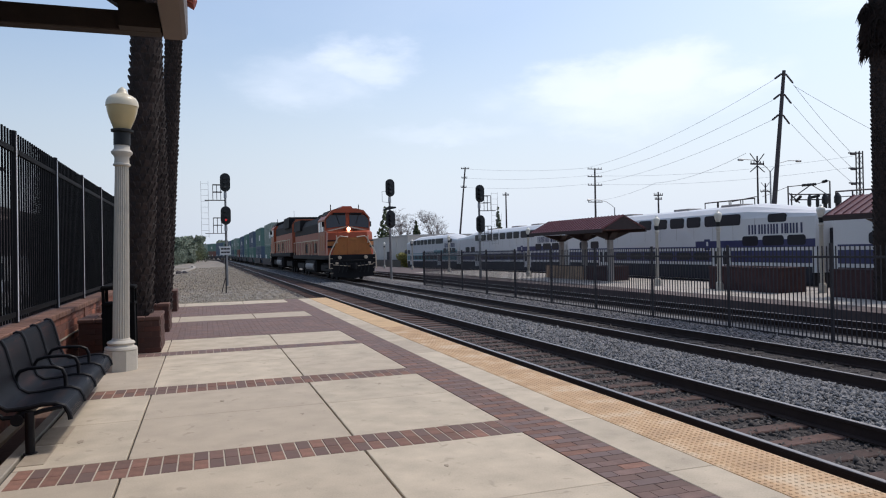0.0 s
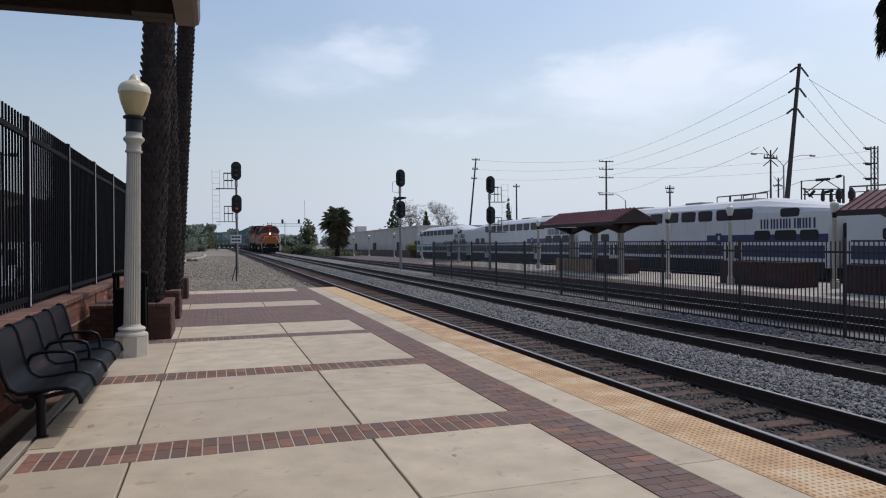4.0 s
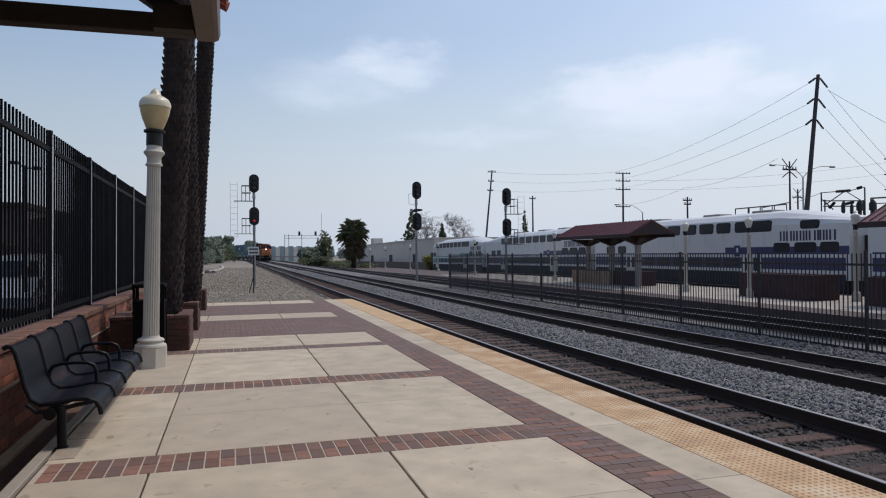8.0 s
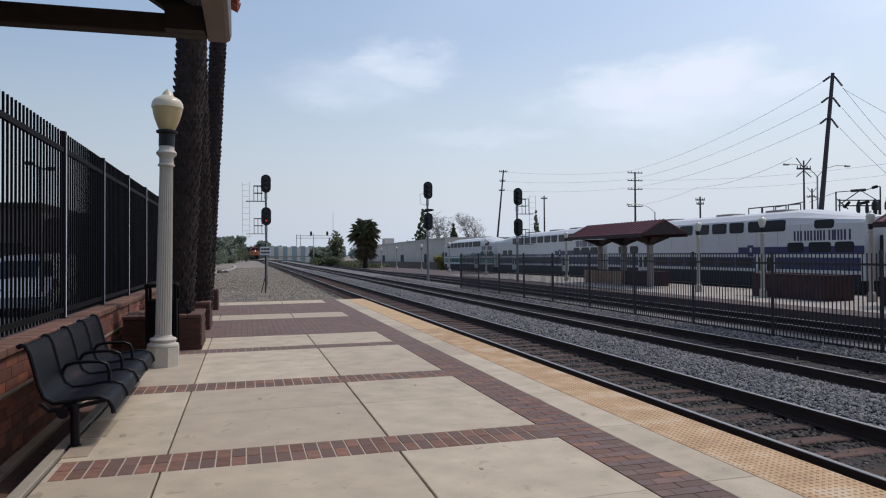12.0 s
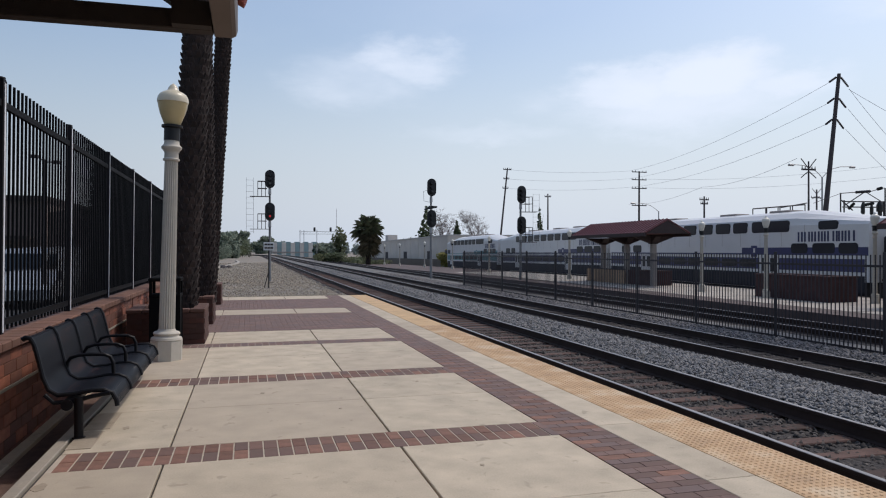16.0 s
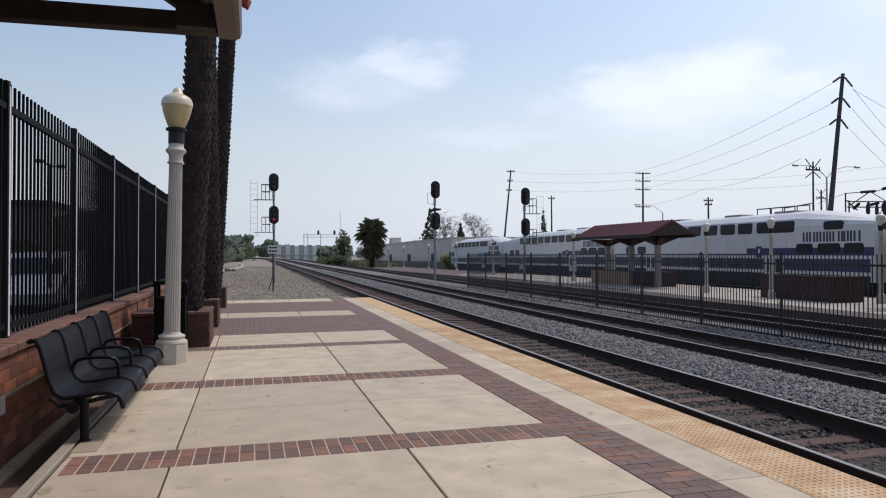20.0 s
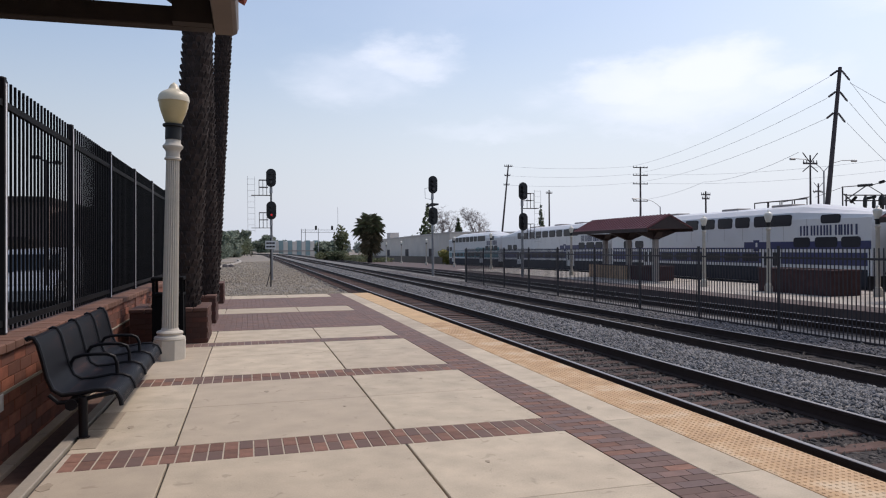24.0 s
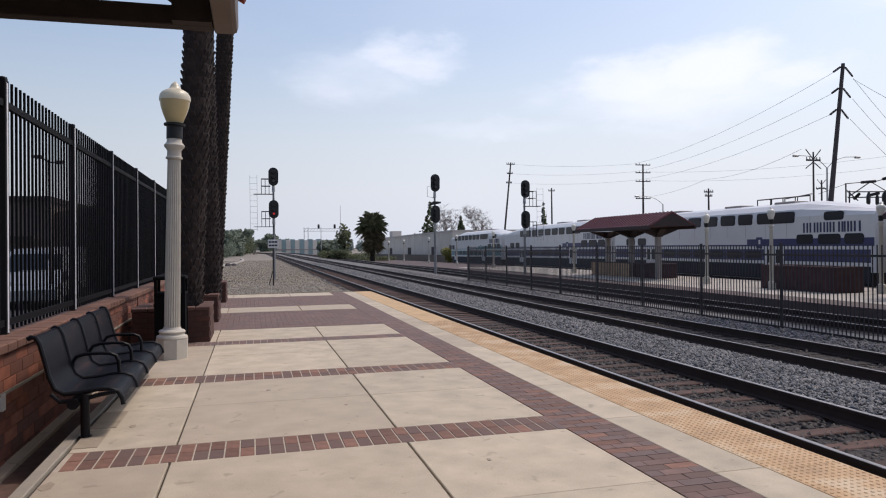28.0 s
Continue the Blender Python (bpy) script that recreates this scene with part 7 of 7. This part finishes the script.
    for sg in (-1, 1):
        bm = BM()
        box(bm, sg * 1.31 - 0.01, 5.6, 2.55, sg * 1.31 + 0.01, 15.9, 2.75)
        part("stripe", bm, "loco_cream", hood)
        for k in range(6):
            bm = BM()
            y = 6.2 + k * 1.6
            box(bm, sg * 1.31 - 0.02, y, 1.75, sg * 1.31 + 0.02, y + 1.2, 2.45)
            part("hood_door", bm, "loco_dark" if k in (1, 4) else "loco_side", hood)
    # handrails
    for sg in (-1, 1):
        bm = BM()
        tube(bm, [(sg * 0.28, 0.60, 2.74), (sg * 0.80, 0.60, 2.80), (sg * 0.93, 0.60, 2.70), (sg * 1.38, 0.58, 1.90), (sg * 1.5, 0.56, 1.6), (sg * 1.52, 0.55, 0.75)], 0.038, 6)
        rod(bm, (sg * 1.0, 0.6, 2.35), (sg * 1.02, 0.62, 2.85), 0.032, None, 6)
        part("handrail", bm, "rail_white", c, "cream stair handrail")
        bm = BM()
        for k in range(4):
            box(bm, sg * 1.40 - 0.10, 0.47, 0.47 + k * 0.3, sg * 1.40 + 0.10, 0.51, 0.50 + k * 0.3)
        part("step_edge", bm, "rail_white", c, "pale step edges")
        bm = BM()
        tube(bm, [(sg * 1.47, 5.5, 2.65), (sg * 1.47, 21.0, 2.65)], 0.025, 6)
        for k in range(9):
            rod(bm, (sg * 1.47, 5.6 + k * 1.9, 1.6), (sg * 1.47, 5.6 + k * 1.9, 2.65), 0.025, None, 6)
        part("handrail", bm, "rail_white", c)
        bm = BM()
        for k in range(4):
            box(bm, sg * 1.5 - 0.25, 0.75 + k * 0.02, 0.45 + k * 0.3, sg * 1.5 + 0.05, 1.5, 0.5 + k * 0.3)
        part("steps", bm, "loco_dark", c)
    bm = BM()
    prism(bm, [(-1.45, 1.3), (1.45, 1.3), (1.35, 0.25), (0.0, 0.12), (-1.35, 0.25)], "y", 0.5, 0.75)
    part("plough", bm, "loco_dark", c, "black snow plough")
    bm = BM()
    box(bm, -0.22, 0.0, 0.75, 0.22, 0.7, 1.05, 0.03)
    rod(bm, (0, 0.05, 0.70), (0, 0.05, 1.1), 0.14, None, 10)
    part("coupler", bm, "loco_dark", c)
    bm = BM()
    box(bm, -1.2, 0.42, 1.18, 1.2, 0.7, 1.3, 0.02)
    part("anticlimber", bm, "loco_dark", c)
    for x in (-0.95, -0.7, -0.45, 0.45, 0.7, 0.95):
        bm = BM()
        tube(bm, [(x, 0.46, 1.15), (x + 0.03, 0.38, 0.95), (x + 0.02, 0.36, 0.7), (x - 0.05, 0.40, 0.5)], 0.03, 6)
        part("air_hose", bm, "tyre", c)
    bm = BM()
    tube(bm, [(-1.3, 0.42, 1.0), (-0.3, 0.4, 0.9), (0.3, 0.4, 0.9), (1.3, 0.42, 1.0)], 0.022, 6)
    part("cut_lever", bm, "rail_white", c)
    for x in (-1.05, 1.05):
        bm = BM()
        box(bm, x - 0.09, 0.40, 1.02, x + 0.09, 0.5, 1.16, 0.02)
        part("marker_lamp", bm, "rail_white", c)
    for x in (-0.85, 0.85):
        bm = BM()
        rod(bm, (x, 0.45, 1.45), (x, 0.7, 1.45), 0.11, None, 12)
        part("ditch_light", bm, "rail_white", c)
    bm = BM()
    box(bm, -1.45, 7.8, 0.35, 1.45, 13.4, 1.3, 0.15)
    part("fuel_tank", bm, "loco_dark", c)
    for y in (3.9, 17.9):
        bm = BM()
        box(bm, -1.25, y - 2.3, 0.5, 1.25, y + 2.3, 0.95, 0.05)
        tr = part("truck", bm, "loco_dark", c)
        for dy in (-1.9, 0, 1.9):
            bm = BM()
            for x in (-0.78, 0.78):
                rod(bm, (x - 0.07, y + dy, 0.52), (x + 0.07, y + dy, 0.52), 0.52, None, 20)
            rod(bm, (-0.78, y + dy, 0.52), (0.78, y + dy, 0.52), 0.08, None, 8)
            part("wheelset", bm, "loco_dark", tr)
    return c


def corrugated(bm, x0, y0, z0, x1, y1, z1, pitch=0.55):
    box(bm, x0 + 0.03, y0 + 0.03, z0, x1 - 0.03, y1 - 0.03, z1)
    n = int((y1 - y0) / pitch)
    for k in range(n):
        y = y0 + 0.1 + k * (y1 - y0 - 0.2) / n
        for a, b in ((x0, x0 + 0.04), (x1 - 0.04, x1)):
            box(bm, a, y, z0 + 0.12, b, y + pitch * 0.5, z1 - 0.12)
    for z in (z0, z1 - 0.12):
        for a, b in ((x0, x0 + 0.06), (x1 - 0.06, x1)):
            box(bm, a, y0, z, b, y1, z + 0.12)
    for a in (x0, x1 - 0.12):
        for y in (y0, y1 - 0.12):
            box(bm, a - 0.005, y - 0.005, z0 - 0.002, a + 0.125, y + 0.125, z1 + 0.002)


def build_well_car(lower, upper, label, uplen=12.2):
    c = thing("well_car", (8.76, 200, -0.28), label, "freight car", "container freight cars")
    L = 19.0
    bm = BM()
    for sg in (-1, 1):
        box(bm, sg * 1.42 - 0.06, 2.4, 0.45, sg * 1.42 + 0.06, L - 2.4, 1.25)
    box(bm, -1.35, 2.4, 0.4, 1.35, L - 2.4, 0.48)
    for y in (0.3, L - 2.6):
        box(bm, -1.3, y, 0.95, 1.3, y + 2.3, 1.25)
    part("frame", bm, "well", c)
    for y in (1.3, L - 1.3):
        bm = BM()
        for dy in (-0.85, 0.85):
            for x in (-0.78, 0.78):
                rod(bm, (x - 0.07, y + dy, 0.48), (x + 0.07, y + dy, 0.48), 0.48, None, 16)
        box(bm, -1.1, y - 1.2, 0.45, 1.1, y + 1.2, 0.85)
        part("truck", bm, "well", c)
    bm = BM()
    corrugated(bm, -1.22, 3.3, 0.5, 1.22, 15.5, 3.05)
    box_low = part("container", bm, lower, c)
    marks = [(box_low, 0.9, 4.0, 1.5), (box_low, 0.9, 12.2, 1.9)]
    if upper:
        bm = BM()
        a = 9.4 - uplen / 2
        corrugated(bm, -1.22, a, 3.1, 1.22, a + uplen, 5.9)
        marks.append((part("container", bm, upper, c), 3.9, 5.2, 2.2))
    for box_of, z, y, w in marks:
        bm = BM()
        for sg in (-1, 1):
            box(bm, sg * 1.225 - 0.012, y, z, sg * 1.225 + 0.012, y + w, z + 0.85)
        part("marking", bm, "sign_white", box_of, "faded white marking")
    return c


TRACK_Z = -0.2 + ground_fall(8.76, 0)
TRAIN = []
first = build_loco("orange diesel locomotive with lit headlights, rolling")
first.scale = (1.12, 1.03, 1.13)
TRAIN.append((first, 0.0, False))
TRAIN.append((copy_thing(first, first.matrix_basis), 22.8, True))
tagged(TRAIN[1][0], "orange diesel locomotive coupled behind, its cab turned backwards")
kinds = [("box_green", "box_grey", "double-stacked well car with green containers"), ("box_blue", "box_green", "double-stacked well car with blue and green containers"),
         ("box_green", "box_blue", "double-stacked well car with green and blue containers"), ("box_green", "box_green", "double-stacked well car with green containers"),
         ("box_blue", "box_blue", "double-stacked well car with blue containers"), ("box_brown", "box_green", "double-stacked well car with rust and green containers")]
wells = [build_well_car(a, b, lab) for a, b, lab in kinds]
for w in wells:
    w.scale = (1.06, 1.0, 1.06)
off = 45.8
for k in range(14):
    w = wells[k] if k < 6 else copy_thing(wells[k % 6], wells[k % 6].matrix_basis)
    TRAIN.append((w, off, False))
    off += 19.2


# ---- what moves ----
def train_at(t):
    """How far along the line the leading coupler stands."""
    return 42.6 + 21.8 * t - 0.32 * max(0.0, t - 15) ** 2


def motions():
    for unit, back, turned in TRAIN:
        rows = []
        for k in range(0, 57):
            t = k * 0.5
            y = train_at(t) + back
            z = TRACK_Z + ground_fall(0, y)
            yb = y + 18
            dx, dz = bend(yb) - bend(y), ground_fall(0, yb) - ground_fall(0, y)
            way = math.atan2(-dx, 18)
            if turned:
                y += 22.66
                z = TRACK_Z + ground_fall(0, y)
                dz, way = -dz, way + math.pi
            rows.append((t, pose(8.76 + bend(y), y, z, math.degrees(math.atan2(dz, 18)), 0, math.degrees(way))))
        walk(unit, rows)


motions()
